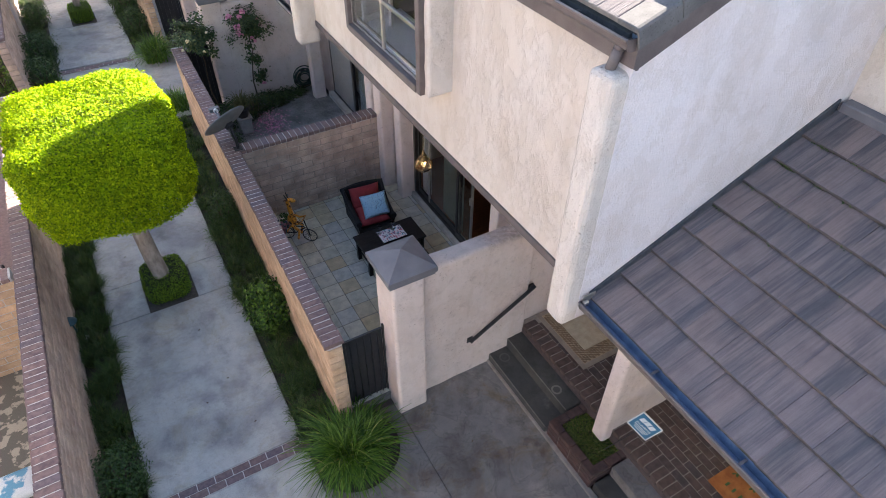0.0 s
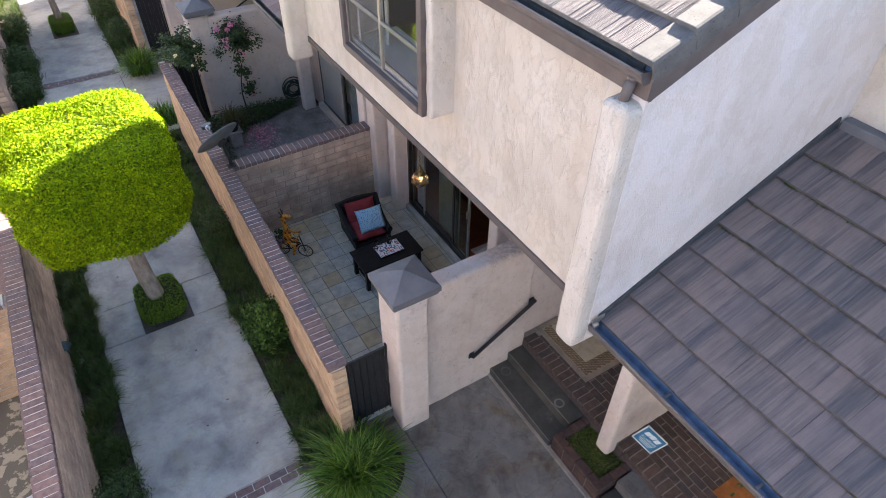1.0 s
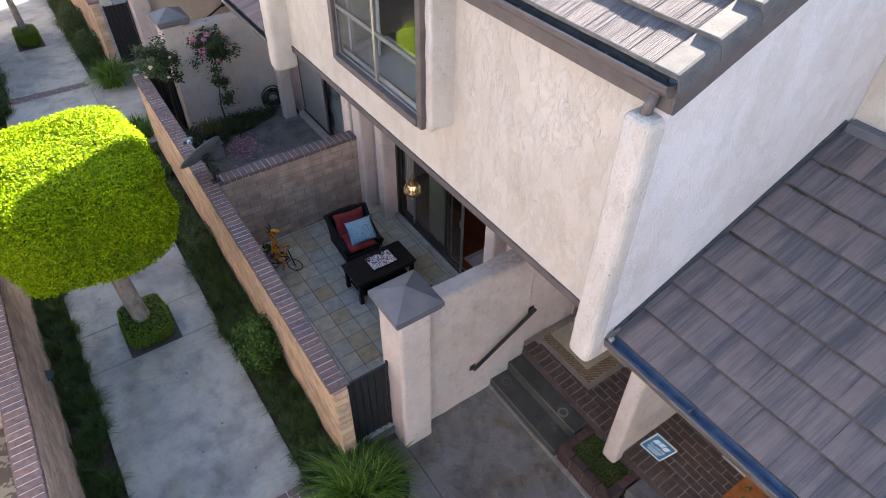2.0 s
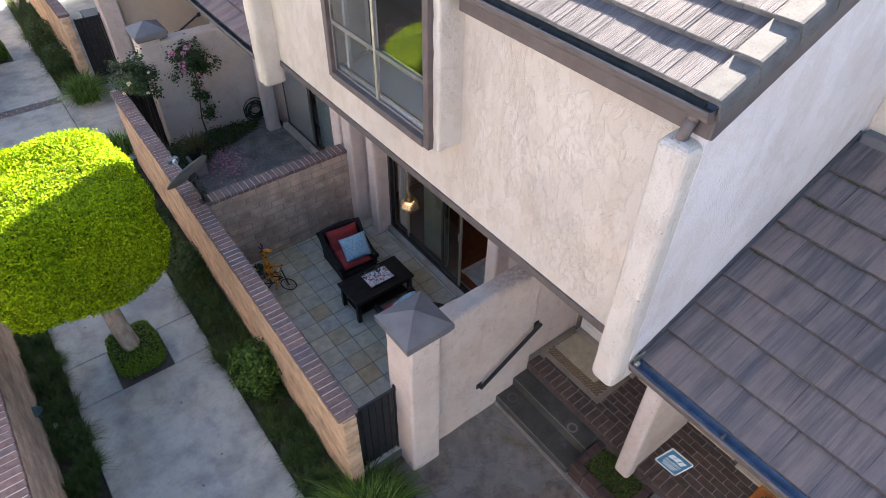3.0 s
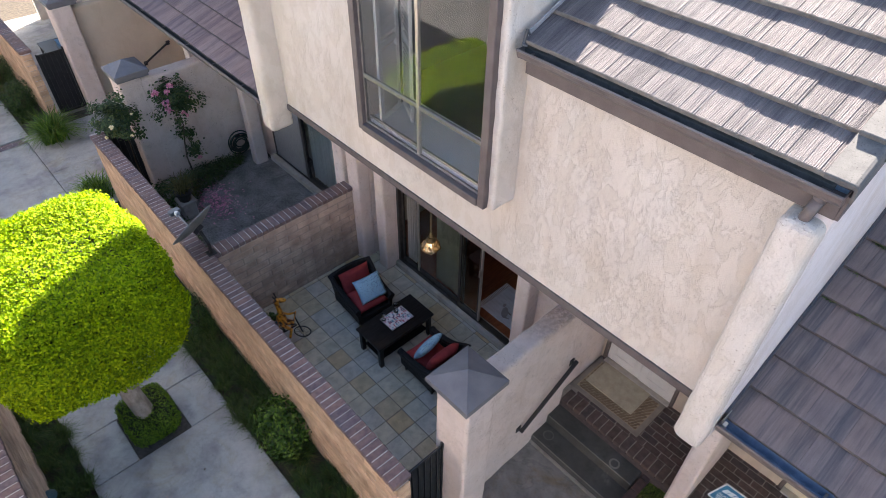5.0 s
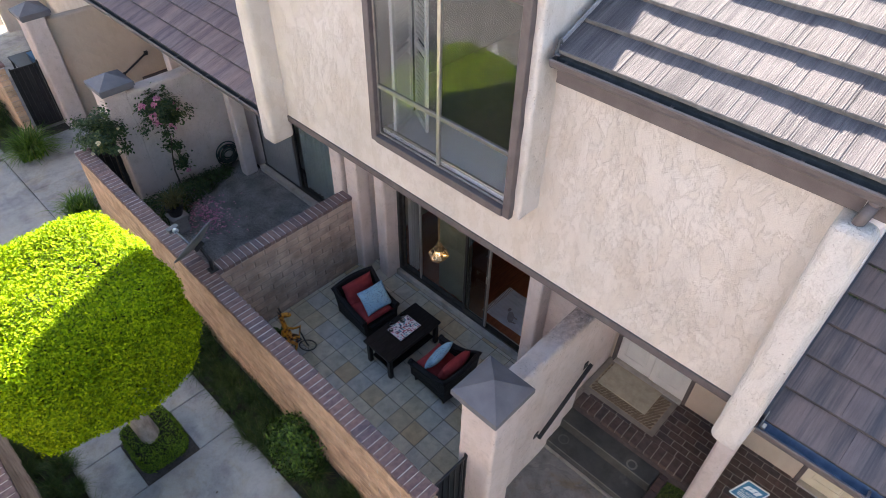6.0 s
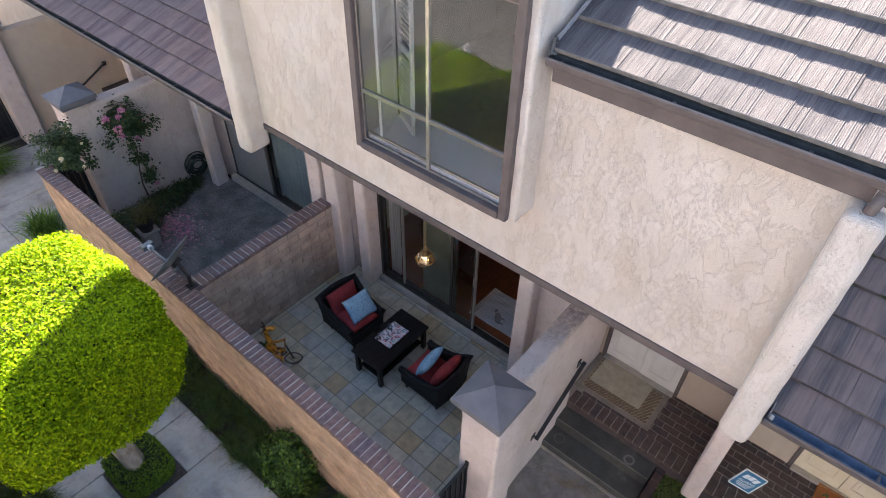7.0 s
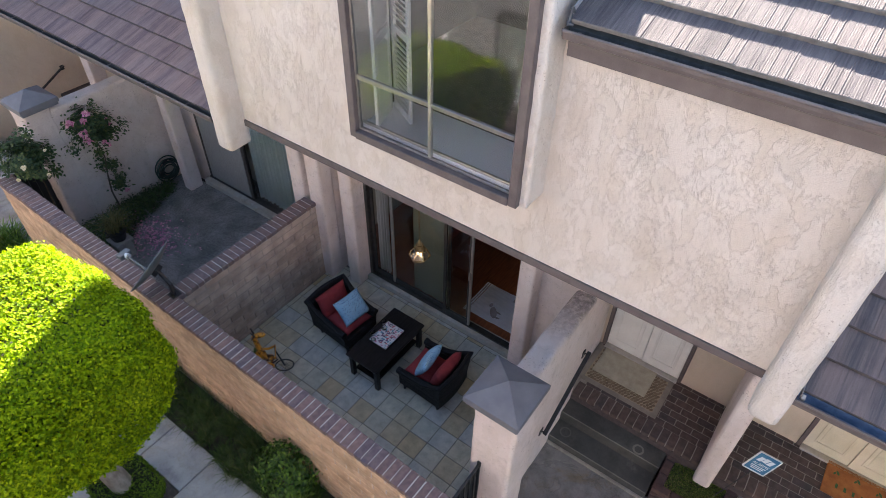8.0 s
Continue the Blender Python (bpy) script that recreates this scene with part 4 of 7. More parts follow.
def tile_mesh(name, mat, ribs=False):
    """One flat roof tile: thick butt edge at the eave side, side lock, slightly bowed."""
    bm = bmesh.new()
    L, W, T = EXPO + 0.07, TW - (0.0006 if ribs else 0.0014), 0.03 if ribs else 0.024
    rr = random.Random(3)
    nx = 3
    ny = 44 if ribs else 4
    top, bot = [], []
    xs = [0.0, 0.006, L / 2, L]
    for i in range(nx + 1):
        row_t, row_b = [], []
        for j in range(ny + 1):
            x, y = xs[i], W * (j / ny - 0.5)
            z = T - (0.005 if i == 0 else 0)
            if ribs and 0 < j < ny:
                z += (0.0042 if j % 2 else -0.0012) * (0.3 + 0.7 * (math.sin(j * 0.9) > -0.2)) * (0.6 + 0.4 * math.sin(j * 2.3 + 1))
            if not ribs and j in (0, ny):
                z -= 0.003
            row_t.append(bm.verts.new((x, y, z)))
            row_b.append(bm.verts.new((x, y, 0)))
        top.append(row_t)
        bot.append(row_b)
    for i in range(nx):
        for j in range(ny):
            bm.faces.new((top[i][j], top[i + 1][j], top[i + 1][j + 1], top[i][j + 1])).material_index = 0 if i else 1
    for i in range(nx):
        bm.faces.new((top[i][0], bot[i][0], bot[i + 1][0], top[i + 1][0]))
        bm.faces.new((top[i][ny], top[i + 1][ny], bot[i + 1][ny], bot[i][ny]))
    for j in range(ny):
        bm.faces.new((top[0][j], top[0][j + 1], bot[0][j + 1], bot[0][j])).material_index = 1
    return mesh_of(name, bm, [mat, NOSE_GREY if ribs else ROOF_NOSE])


TILE_SMOOTH = tile_mesh("smooth_tile", ROOF_TILE)
TILE_BROWN = tile_mesh("brown_tile", ROOF_BROWN)
TILE_COMBED = tile_mesh("combed_tile", ROOF_COMBED, True)


def tiled_roof(name, x0, z0, y0, y1, courses, me, label, thick=0.06, joint=None):
    """A west-facing roof plane from the eave line (x0, z0) with overlapping tiles in broken bond."""
    run = courses * EXPO * math.cos(ANG)
    x1, z1 = x0 + run, z0 + run * SLOPE
    deck = extrude_y([(x0 + 0.02, z0), (x1, z1), (x1, z1 - thick), (x0 + 0.02, z0 - thick)], y0, y1)
    roof = solid(name, deck, FELT, label, "roof")
    r = random.Random(len(name) * 7)
    cols = int(math.ceil((y1 - y0) / TW)) + 3
    joint = y1 if joint is None else joint + TW * math.ceil((y1 - joint) / TW)
    for c in range(courses):
        d = c * EXPO
        x, z = x0 + d * math.cos(ANG), z0 + d * math.sin(ANG) + 0.034
        off = -(c % 2) * TW * 0.5 + TW
        for k in range(cols):
            y = joint - TW * (k + 0.5) + off
            lo, hi = max(y - TW / 2, y0), min(y + TW / 2, y1)
            if hi - lo < 0.06:
                continue
            if hi - lo < TW - 0.01:
                ob = piece("roof_tile", me, roof, (x, (lo + hi) / 2, z), (0, -ANG + 0.092, 0))
                ob.scale = (1, (hi - lo) / TW, 1)
                continue
            piece("roof_tile", me, roof, (x + r.uniform(-0.004, 0.004), y, z + r.uniform(0, 0.004)), (r.uniform(-0.006, 0.006), -ANG + 0.092, r.uniform(-0.006, 0.006)))
    return roof


tiled_roof("roof_south", LX + 0.05, LZ + 0.008, -6.0, 2.29, 8, TILE_SMOOTH, "low roof of grey-purple flat concrete tiles")
tiled_roof("roof_north", E_X - 0.02, E_Z + 0.02, 8.49, 14.18, 8, TILE_BROWN, "neighbour's low roof of brown flat concrete tiles")
tiled_roof("roof_upper", 2.530, 5.322, 2.37, 4.445, 7, TILE_COMBED, "upper roof of combed grey-brown concrete tiles", joint=2.629)
solid("roof_main", extrude_y([(2.58, 5.27), (6.6, 5.27 + 4.02 * SLOPE), (9.7, 5.27 + 0.9 * SLOPE), (9.7, 5.1), (6.6, 5.1 + 4.02 * SLOPE), (2.58, 5.2)], 6.31, 8.5), ROOF_COMBED, "main roof over the upper storey", "roof")
solid("roof_main_2", extrude_y([(4.35, 5.27 + 1.77 * SLOPE), (6.6, 5.27 + 4.02 * SLOPE), (9.7, 5.27 + 0.9 * SLOPE), (9.7, 5.1), (4.35, 5.2 + 1.7 * SLOPE)], 2.3, 6.3), ROOF_COMBED, "main roof over the upper storey", "roof")
solid("roof_setback", extrude_y([(4.9, 5.6), (7.3, 6.3), (9.8, 5.6), (9.8, 5.5), (7.3, 6.15), (4.9, 5.5)], 8.52, 14.18), ROOF_BROWN, "roof of the neighbour's set-back storey", "roof")
solid("roof_setback_2", extrude_y([(4.9, 5.6), (7.3, 6.6), (9.8, 5.6), (9.8, 5.5), (7.3, 6.45), (4.9, 5.5)], -7, 2.25), ROOF_BROWN, "roof of the set-back storey to the south", "roof")
# out of view, added with the storey under it to block the sun
solid("roof_far", extrude_y([(2.5, 5.3), (6.6, 7.0), (9.7, 5.6), (9.7, 5.5), (6.6, 6.9), (2.5, 5.2)], 14.2, 21.6), ROOF_BROWN, "unseen roof of the next house in the row", "roof")

solid("roof_bay", extrude_y([(2.45, 6.004), (4.6, 6.004), (4.6, 6.05), (2.45, 6.03)], 4.45, 6.29), ROOF_COMBED, "low roof over the window bay", "roof")
# flashing where the low roof meets walls
run8 = 2.60 * math.cos(ANG)
bm = extrude_y([(LX + 0.05, LZ + 0.105), (LX + run8, LZ + run8 * SLOPE + 0.115), (LX + run8, LZ + run8 * SLOPE + 0.02), (LX + 0.05, LZ + 0.01)], 2.282, 2.2985)
solid("flashing", bm, FLASHING, "dark metal flashing along the white wall", "trim")
bm = box_bm(5.0, 5.125, -6, 2.28, LZ + run8 * SLOPE - 0.03, LZ + run8 * SLOPE + 0.09, bevel=0.01, seg=1)
solid("flashing_2", bm, CAP_PAINT, "grey metal flashing at the head of the low roof", "trim")

# rake tiles and barge board of the upper roof
rake = thing("rake_edge", (0, 0, 0), "weathered concrete rake tiles along the roof verge", "roof edge", kind="structure")
RAKE_L = EXPO + 0.045
prof = [(0.0, -0.095), (0.0, -0.004), (0.003, 0.016), (0.012, 0.029), (0.028, 0.034), (0.165, 0.034), (0.165, 0.004), (0.020, 0.004), (0.015, -0.006), (0.015, -0.095)]
bm = bmesh.new()
rows = [[bm.verts.new((x, y, z)) for y, z in prof] for x in (0.0, 0.008, RAKE_L)]
for v in rows[0]:
    v.co.z -= 0.004
for a, b in zip(rows, rows[1:]):
    for k in range(len(prof)):
        n_ = (k + 1) % len(prof)
        bm.faces.new((a[k], b[k], b[n_], a[n_]))
bm.faces.new(rows[0])
bm.faces.new(rows[-1][::-1])
rake_me = mesh_of("rake_tile", bm, RAKE)
for k in range(9):
    d = k * EXPO - 0.02
    piece("rake_tile", rake_me, rake, (2.528 + d * math.cos(ANG), 2.266, 5.376 + d * math.sin(ANG)), (0, -ANG + 0.085, 0.02))
barge = extrude_y([(2.545, 5.305), (5.6, 5.305 + 3.055 * SLOPE), (5.6, 5.145 + 3.045 * SLOPE), (2.572, 5.142), (2.545, 5.152)], 2.2825, 2.2985)
part("barge_board", barge, TRIM, rake, "brown painted barge board")


def gutter(name, x, z, y0, y1, label, deep=0.10, dark=False):
    """An open box gutter with a rolled lip, its inside a part of its own tinted with sky blue, brackets across."""
    g = thing(name, (0, 0, 0), label, "gutter", "roof gutters", "structure")
    low = z - deep + 0.007
    mid = z - deep * 0.5
    outer = [(x + 0.11, z), (x + 0.11, z - deep), (x + 0.038, z - deep), (x + 0.018, z - deep * 0.85), (x + 0.004, mid), (x, z - 0.014), (x - 0.008, z - 0.011), (x - 0.013, z - 0.003), (x - 0.010, z + 0.005), (x, z + 0.008),
             (x + 0.009, z + 0.002), (x + 0.012, z - 0.008), (x + 0.018, mid), (x + 0.042, low), (x + 0.104, low), (x + 0.104, z)]
    part("trough", extrude_y(outer, y0, y1), GUTTER, g)
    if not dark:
        part("sky_tinted_inside", extrude_y([(x + 0.014, z - 0.012), (x + 0.020, mid), (x + 0.044, low + 0.003), (x + 0.102, low + 0.003), (x + 0.102, z - 0.005), (x + 0.100, z - 0.005),
                                  (x + 0.100, low + 0.006), (x + 0.046, low + 0.006), (x + 0.023, mid), (x + 0.017, z - 0.012)], y0 + 0.004, y1 - 0.004), GUTTER_SKY, g, "metal inside with the sky's blue reflection put into its colour")
    cap = [(x + 0.111, z + 0.001), (x + 0.111, z - deep - 0.001), (x + 0.037, z - deep - 0.001), (x + 0.016, z - deep * 0.86), (x + 0.002, mid), (x - 0.003, z - 0.010), (x - 0.010, z), (x, z + 0.009), (x + 0.012, z + 0.001)]
    for e in (y0, y1):
        part("end_cap", extrude_y(cap, e - 0.003, e + 0.003), GUTTER, g)
    y = y0 + 0.5
    while y < y1:
        part("bracket", box_bm(x + 0.016, x + 0.108, y - 0.010, y + 0.010, z - 0.03, z - 0.024), GUTTER, g)
        y += 0.78
    part("fascia", box_bm(x + 0.112, x + 0.14, y0, y1, z - 0.15, z - 0.06), TRIM, g)
    return g


g1 = gutter("gutter", 2.468, 5.330, 2.300, 4.443, "brown box gutter under the upper eave", 0.075)
part("eave_board", box_bm(2.574, 2.610, 2.2995, 4.44, 5.122, 5.300, bevel=0.004, seg=1), TRIM, g1)
part("corner_board", box_bm(2.549, 2.573, 2.300, 2.425, 5.143, 5.30, bevel=0.003, seg=1), TRIM, g1)
part("soffit", box_bm(2.61, 2.70, 2.45, 4.44, 5.135, 5.15), TRIM, g1)
bm = bmesh.new()
add_tube(bm, (2.525, 2.40, 5.265), (2.522, 2.40, 5.225), 0.033, 0.033, 14)
add_tube(bm, (2.522, 2.40, 5.235), (2.50, 2.425, 5.075), 0.033, 0.032, 14)
part("outlet", bm, GUTTER, g1, "short brown downspout stub", smooth=True)
# upstand where the upper tiles meet the bay, with a torn lump of sealant at its foot
bm = extrude_y([(2.555, 5.394), (4.3, 5.394 + 1.745 * SLOPE), (4.3, 5.430 + 1.745 * SLOPE), (2.555, 5.426)], 4.432, 4.444)
solid("flashing_3", bm, UPSTAND, "pale metal upstand between the tiles and the bay", "trim")
bm = bmesh.new()
for p_, q_, r_ in (((2.52, 4.432, 5.342), (2.54, 4.430, 5.452), 0.016), ((2.505, 4.428, 5.357), (2.52, 4.40, 5.352), 0.014), ((2.54, 4.428, 5.442), (2.555, 4.418, 5.414), 0.013)):
    add_tube(bm, p_, q_, r_, r_ * 0.6, 7)
solid("sealant", bm, FLASHING, "torn black sealant at the foot of the upstand", "sealant")
gutter("gutter", LX - 0.045, LZ + 0.045, -6.0, 2.285, "dark box gutter under the low eave")
gutter("gutter", E_X - 0.085, E_Z + 0.05, 8.49, 14.15, "dark box gutter under the neighbour's eave", 0.10, True)
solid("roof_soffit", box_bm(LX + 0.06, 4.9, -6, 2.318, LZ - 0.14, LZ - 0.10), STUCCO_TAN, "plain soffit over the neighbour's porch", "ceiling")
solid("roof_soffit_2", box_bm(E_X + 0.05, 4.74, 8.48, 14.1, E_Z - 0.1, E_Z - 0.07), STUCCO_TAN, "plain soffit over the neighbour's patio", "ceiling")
bm = bmesh.new()
add_box(bm, LX - 0.035, LX + 0.01, 2.235, 2.265, LZ + 0.04, LZ + 0.075, bevel=0.005, seg=1)
add_box(bm, LX - 0.03, LX + 0.09, 2.268, 2.274, LZ + 0.045, LZ + 0.12, bevel=0.002, seg=1)
tagged(part("diverter", bm, ALUMINIUM), "bent bright metal water diverter at the gutter end", "flashing", kind="structure")
# ---- upper window ----
win = tagged(thing("window_1", (0, 0, 0), "large brown-framed window with four panes in a bay", "window", kind="structure"))
FX0, FX1 = BX - 0.055, BX + 0.03
bm = bmesh.new()
y0, y1, z0, z1 = 4.572, 6.275, 3.898, 5.72
fw = 0.075
for b in ((FX0, FX1, y0, y0 + fw, z0, z1), (FX0, FX1, y1 - fw, y1, z0, z1)):
    part("jamb", box_bm(*b, bevel=0.006, seg=1), TRIM, win)
part("head", box_bm(FX0 + 0.002, FX1, y0 + fw, y1 - fw, z1 - fw, z1, bevel=0.006, seg=1), TRIM, win)
part("sill", box_bm(FX0 - 0.012, FX1, y0 + fw, y1 - fw, z0, z0 + fw, bevel=0.006, seg=1), TRIM, win)
ix0, ix1 = BX - 0.012, BX + 0.02
iy0, iy1, iz0, iz1 = y0 + fw, y1 - fw, z0 + fw, z1 - fw
MY, TZ = 5.43, 4.475
fr = 0.022
for b in ((ix0, ix1, iy0, iy0 + fr, iz0, iz1), (ix0, ix1, iy1 - fr, iy1, iz0, iz1), (ix0 + 0.001, ix1, iy0 + fr, iy1 - fr, iz0, iz0 + fr), (ix0 + 0.001, ix1, iy0 + fr, iy1 - fr, iz1 - fr, iz1)):
    part("sash_rail", box_bm(*b, bevel=0.004, seg=1), SASH, win)
part("mullion", box_bm(ix0 - 0.006, ix1, MY - 0.017, MY + 0.017, iz0 + fr, iz1 - fr, bevel=0.005, seg=1), ALUMINIUM, win)
for a, b in ((iy0 + fr, MY - 0.017), (MY + 0.017, iy1 - fr)):
    part("transom", box_bm(ix0 - 0.004, ix1, a, b, TZ - 0.02, TZ + 0.02, bevel=0.005, seg=1), SASH, win)
    for c, d in ((iz0 + fr, TZ - 0.02), (TZ + 0.02, iz1 - fr)):
        p = part("pane", box_bm(BX + 0.0, BX + 0.005, a, b, c, d), GLASS, win)
        p.visible_shadow = False

SCREEN, _nt, _b = material("insect_screen", 0.7)
_b.inputs["Base Color"].default_value = (0.07, 0.075, 0.08, 1)
_clear = _nt.nodes.new("ShaderNodeBsdfTransparent")
_mix = _nt.nodes.new("ShaderNodeMixShader")
_mix.inputs[0].default_value = 0.86
_nt.links.new(_b.outputs[0], _mix.inputs[1])
_nt.links.new(_clear.outputs[0], _mix.inputs[2])
_nt.links.new(_mix.outputs[0], _nt.nodes["Material Output"].inputs[0])
part("insect_screen", box_bm(BX - 0.0105, BX - 0.0095, MY + 0.017, iy1 - fr, iz0 + fr, iz1 - fr), SCREEN, win, "fine grey insect screen").visible_shadow = False
# room behind the window, its dimness put into the wall and carpet colours
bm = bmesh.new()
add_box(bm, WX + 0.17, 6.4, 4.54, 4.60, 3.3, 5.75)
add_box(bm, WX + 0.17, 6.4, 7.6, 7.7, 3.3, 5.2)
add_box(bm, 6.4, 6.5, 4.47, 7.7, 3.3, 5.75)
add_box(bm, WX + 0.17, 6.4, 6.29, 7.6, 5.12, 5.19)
solid("wall_bedroom", bm, BEDROOM_DIM, "plain walls of the upstairs room, its dimness put into their colour", "wall")
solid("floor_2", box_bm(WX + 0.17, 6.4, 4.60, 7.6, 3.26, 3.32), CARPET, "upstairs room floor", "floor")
solid("ceiling_2", box_bm(BX + 0.09, 6.5, 4.55, 6.27, 5.72, 5.755), ROOM_WALL, "upstairs room ceiling", "ceiling")
seat = thing("window_seat", (2.72, 5.41, 3.965), "white painted window ledge inside the bay", "ledge")
part("top", box_bm(-0.24, 0.30, -0.80, 0.80, 0.0, 0.05, bevel=0.008), LEDGE_PAINT, seat)
part("front", box_bm(0.22, 0.28, -0.80, 0.80, -0.55, 0.0, bevel=0.004), WHITE_PAINT, seat)
part("nosing", box_bm(-0.245, -0.22, -0.80, 0.80, 0.05, 0.075, bevel=0.006), ALUMINIUM, seat)


def shutter(loc, rot, label):
    s = thing("shutter", loc, label, "shutter", "louvred shutters")
    s.rotation_euler = (0, 0, rot)
    W, H = 0.36, 1.55
    for a, b in ((-W / 2, -W / 2 + 0.05), (W / 2 - 0.05, W / 2)):
        part("stile", box_bm(a, b, -0.014, 0.014, 0, H, bevel=0.003, seg=1), WHITE_PAINT, s)
    for a, b in ((0, 0.09), (H - 0.09, H), (0.74, 0.80)):
        part("rail", box_bm(-W / 2 + 0.05, W / 2 - 0.05, -0.012, 0.012, a, b, bevel=0.003, seg=1), WHITE_PAINT, s)
    me = mesh_of("slat", box_bm(-W / 2 + 0.05, W / 2 - 0.05, -0.024, 0.024, -0.004, 0.004, bevel=0.002, seg=1), WHITE_PAINT)
    z = 0.13
    while z < H - 0.11:
        if not 0.71 < z < 0.83:
            piece("slat", me, s, (0, 0, z), (radians(38), 0, 0))
        z += 0.046
    return s


shutter((2.66, 6.10, 3.99), radians(20), "white louvred shutter folded back beside the window")
shutter((2.80, 6.0, 3.99), radians(62), "white louvred shutter leaf standing open into the room")

# ---- sliding patio door ----
D0, D1, DZ, DS = 5.08, 7.605, 2.1, 0.20         # jambs, head and sill of the sliding door
door = tagged(thing("door_1", (0, 0, 0), "bronze aluminium sliding glass door standing partly open", "sliding door", kind="structure"))
part("head", box_bm(SX + 0.0, SX + 0.10, D0, D1, DZ - 0.06, DZ, bevel=0.004, seg=1), BRONZE, door)
part("track", box_bm(SX + 0.005, SX + 0.10, D0, D1, DS, DS + 0.025, bevel=0.004, seg=1), BRONZE, door)
for a in (D0, D1 - 0.05):
    part("jamb", box_bm(SX, SX + 0.10, a, a + 0.05, DS + 0.026, DZ - 0.06, bevel=0.004, seg=1), BRONZE, door)
solid("door_sill", box_bm(SX - 0.055, SX + 0.14, D0 - 0.005, D1 + 0.015, -0.05, DS, bevel=0.012), CONCRETE_PALE, "pale concrete curb under the sliding door", "sill")


def leaf(a, b, x, bright):
    lf = part("door_leaf", box_bm(x, x + 0.03, a, a + 0.045, DS + 0.03, DZ - 0.06, bevel=0.004, seg=1), BRONZE, door)
    for bx in ((x, x + 0.03, b - 0.045, b, DS + 0.03, DZ - 0.06),):
        part("stile", box_bm(*bx, bevel=0.004, seg=1), ALUMINIUM if bright else BRONZE, lf)
    for z0, z1 in ((DS + 0.03, DS + 0.12), (DZ - 0.12, DZ - 0.061)):
        part("rail", box_bm(x, x + 0.03, a + 0.045, b - 0.045, z0, z1, bevel=0.004, seg=1), BRONZE, lf)
    gl = part("pane", box_bm(x + 0.012, x + 0.018, a + 0.045, b - 0.045, DS + 0.12, DZ - 0.12), GLASS_DOOR, lf)
    gl.visible_shadow = False
    return lf


leaf(7.165, 7.555, SX + 0.055, False)
leaf(6.18, 7.20, SX + 0.05, True)
lf = leaf(5.83, 6.27, SX + 0.015, False)
part("stile", box_bm(SX + 0.012, SX + 0.045, 5.818, 5.85, DS + 0.03, DZ - 0.06, bevel=0.004, seg=1), ALUMINIUM, lf, "bright worn metal edge")
part("handle", box_bm(SX - 0.02, SX + 0.012, 5.825, 5.85, 1.14, 1.27, bevel=0.008), ALUMINIUM, lf, "bright metal pull")

# living room behind it
solid("floor", box_bm(SX + 0.142, 9.4, 4.33, 8.28, 0.0, DS), WOOD_FLOOR, "glossy reddish wood floor of the living room", "floor")
bm = bmesh.new()
add_box(bm, 7.2, 7.3, 4.3, 8.3, 0, 2.9)
solid("wall_room", bm, ROOM_GREEN, "plain back wall of the living room", "wall")
solid("ceiling_3", box_bm(SX + 0.14, 7.3, 4.3, 8.3, 2.6, 2.66), ROOM_WALL, "living room ceiling", "ceiling")
sage = surface("sage_curtain", (0.27, 0.31, 0.26), (0.34, 0.38, 0.32), 3, 0.85)
cur = thing("door_curtain", (SX + 0.16, 6.57, DS + 0.02), "flat sage-green curtain panel behind the sliding door", "curtain")
bm = bmesh.new()
rows = []
for i in range(21):
    y = -0.31 + 0.62 * i / 20
    rows.append((bm.verts.new((0.006 * math.sin(i * 0.8), y, 0)), bm.verts.new((0.006 * math.sin(i * 0.8), y, 1.84))))
for a_, b_ in zip(rows, rows[1:]):
    bm.faces.new((a_[0], b_[0], b_[1], a_[1]))
bmesh.ops.solidify(bm, geom=bm.faces[:], thickness=0.004)
part("panel", bm, sage, cur)
part("rod", box_bm(-0.012, 0.012, -0.6, 0.9, 1.84, 1.865), WHITE_PAINT, cur)
blind = thing("vertical_blind", (SX + 0.16, 7.38, DS + 0.02), "pale vertical blind vanes drawn to the door's end", "blind")
me = mesh_of("vane", box_bm(-0.04, 0.04, -0.003, 0.003, 0, 1.93, bevel=0.001, seg=1), CLOTH_WHITE)
for k in range(4):
    piece("vane", me, blind, (0, 0.12 - k * 0.05, 0), (0, 0, radians(10 + 6 * (k % 3))))
part("rail", box_bm(-0.02, 0.02, -0.2, 0.2, 1.93, 1.96), WHITE_PAINT, blind)

rug = thing("rug", (4.40, 5.37, DS + 0.014), "white cotton rug with grey animal print and fringe", "rug")
bm = bmesh.new()
n = 14
vs = [[bm.verts.new((-0.32 + 0.64 * i / n, -0.62 + 1.24 * j / n, 0.012 + 0.006 * math.sin(i * 1.7 + j) + 0.004 * math.sin(j * 2.3))) for j in range(n + 1)] for i in range(n + 1)]
for i in range(n):
    for j in range(n):
        bm.faces.new((vs[i][j], vs[i + 1][j], vs[i + 1][j + 1], vs[i][j + 1]))
bmesh.ops.solidify(bm, geom=bm.faces[:], thickness=0.008)
part("cloth", bm, CLOTH_WHITE, rug)
bm = bmesh.new()
for k in range(26):
    x = -0.315 + 0.63 * k / 25
    add_box(bm, x - 0.005, x + 0.005, 0.61, 0.70, 0.004, 0.012)
part("fringe", bm, CLOTH_WHITE, rug)


def blob(bm, cx, cy, rx, ry, z, rot=0.0, n=14):
    ring = []
    for i in range(n):
        a = 2 * math.pi * i / n
        x, y = rx * math.cos(a), ry * math.sin(a)
        ring.append(bm.verts.new((cx + x * math.cos(rot) - y * math.sin(rot), cy + x * math.sin(rot) + y * math.cos(rot), z)))
    bm.faces.new(ring)


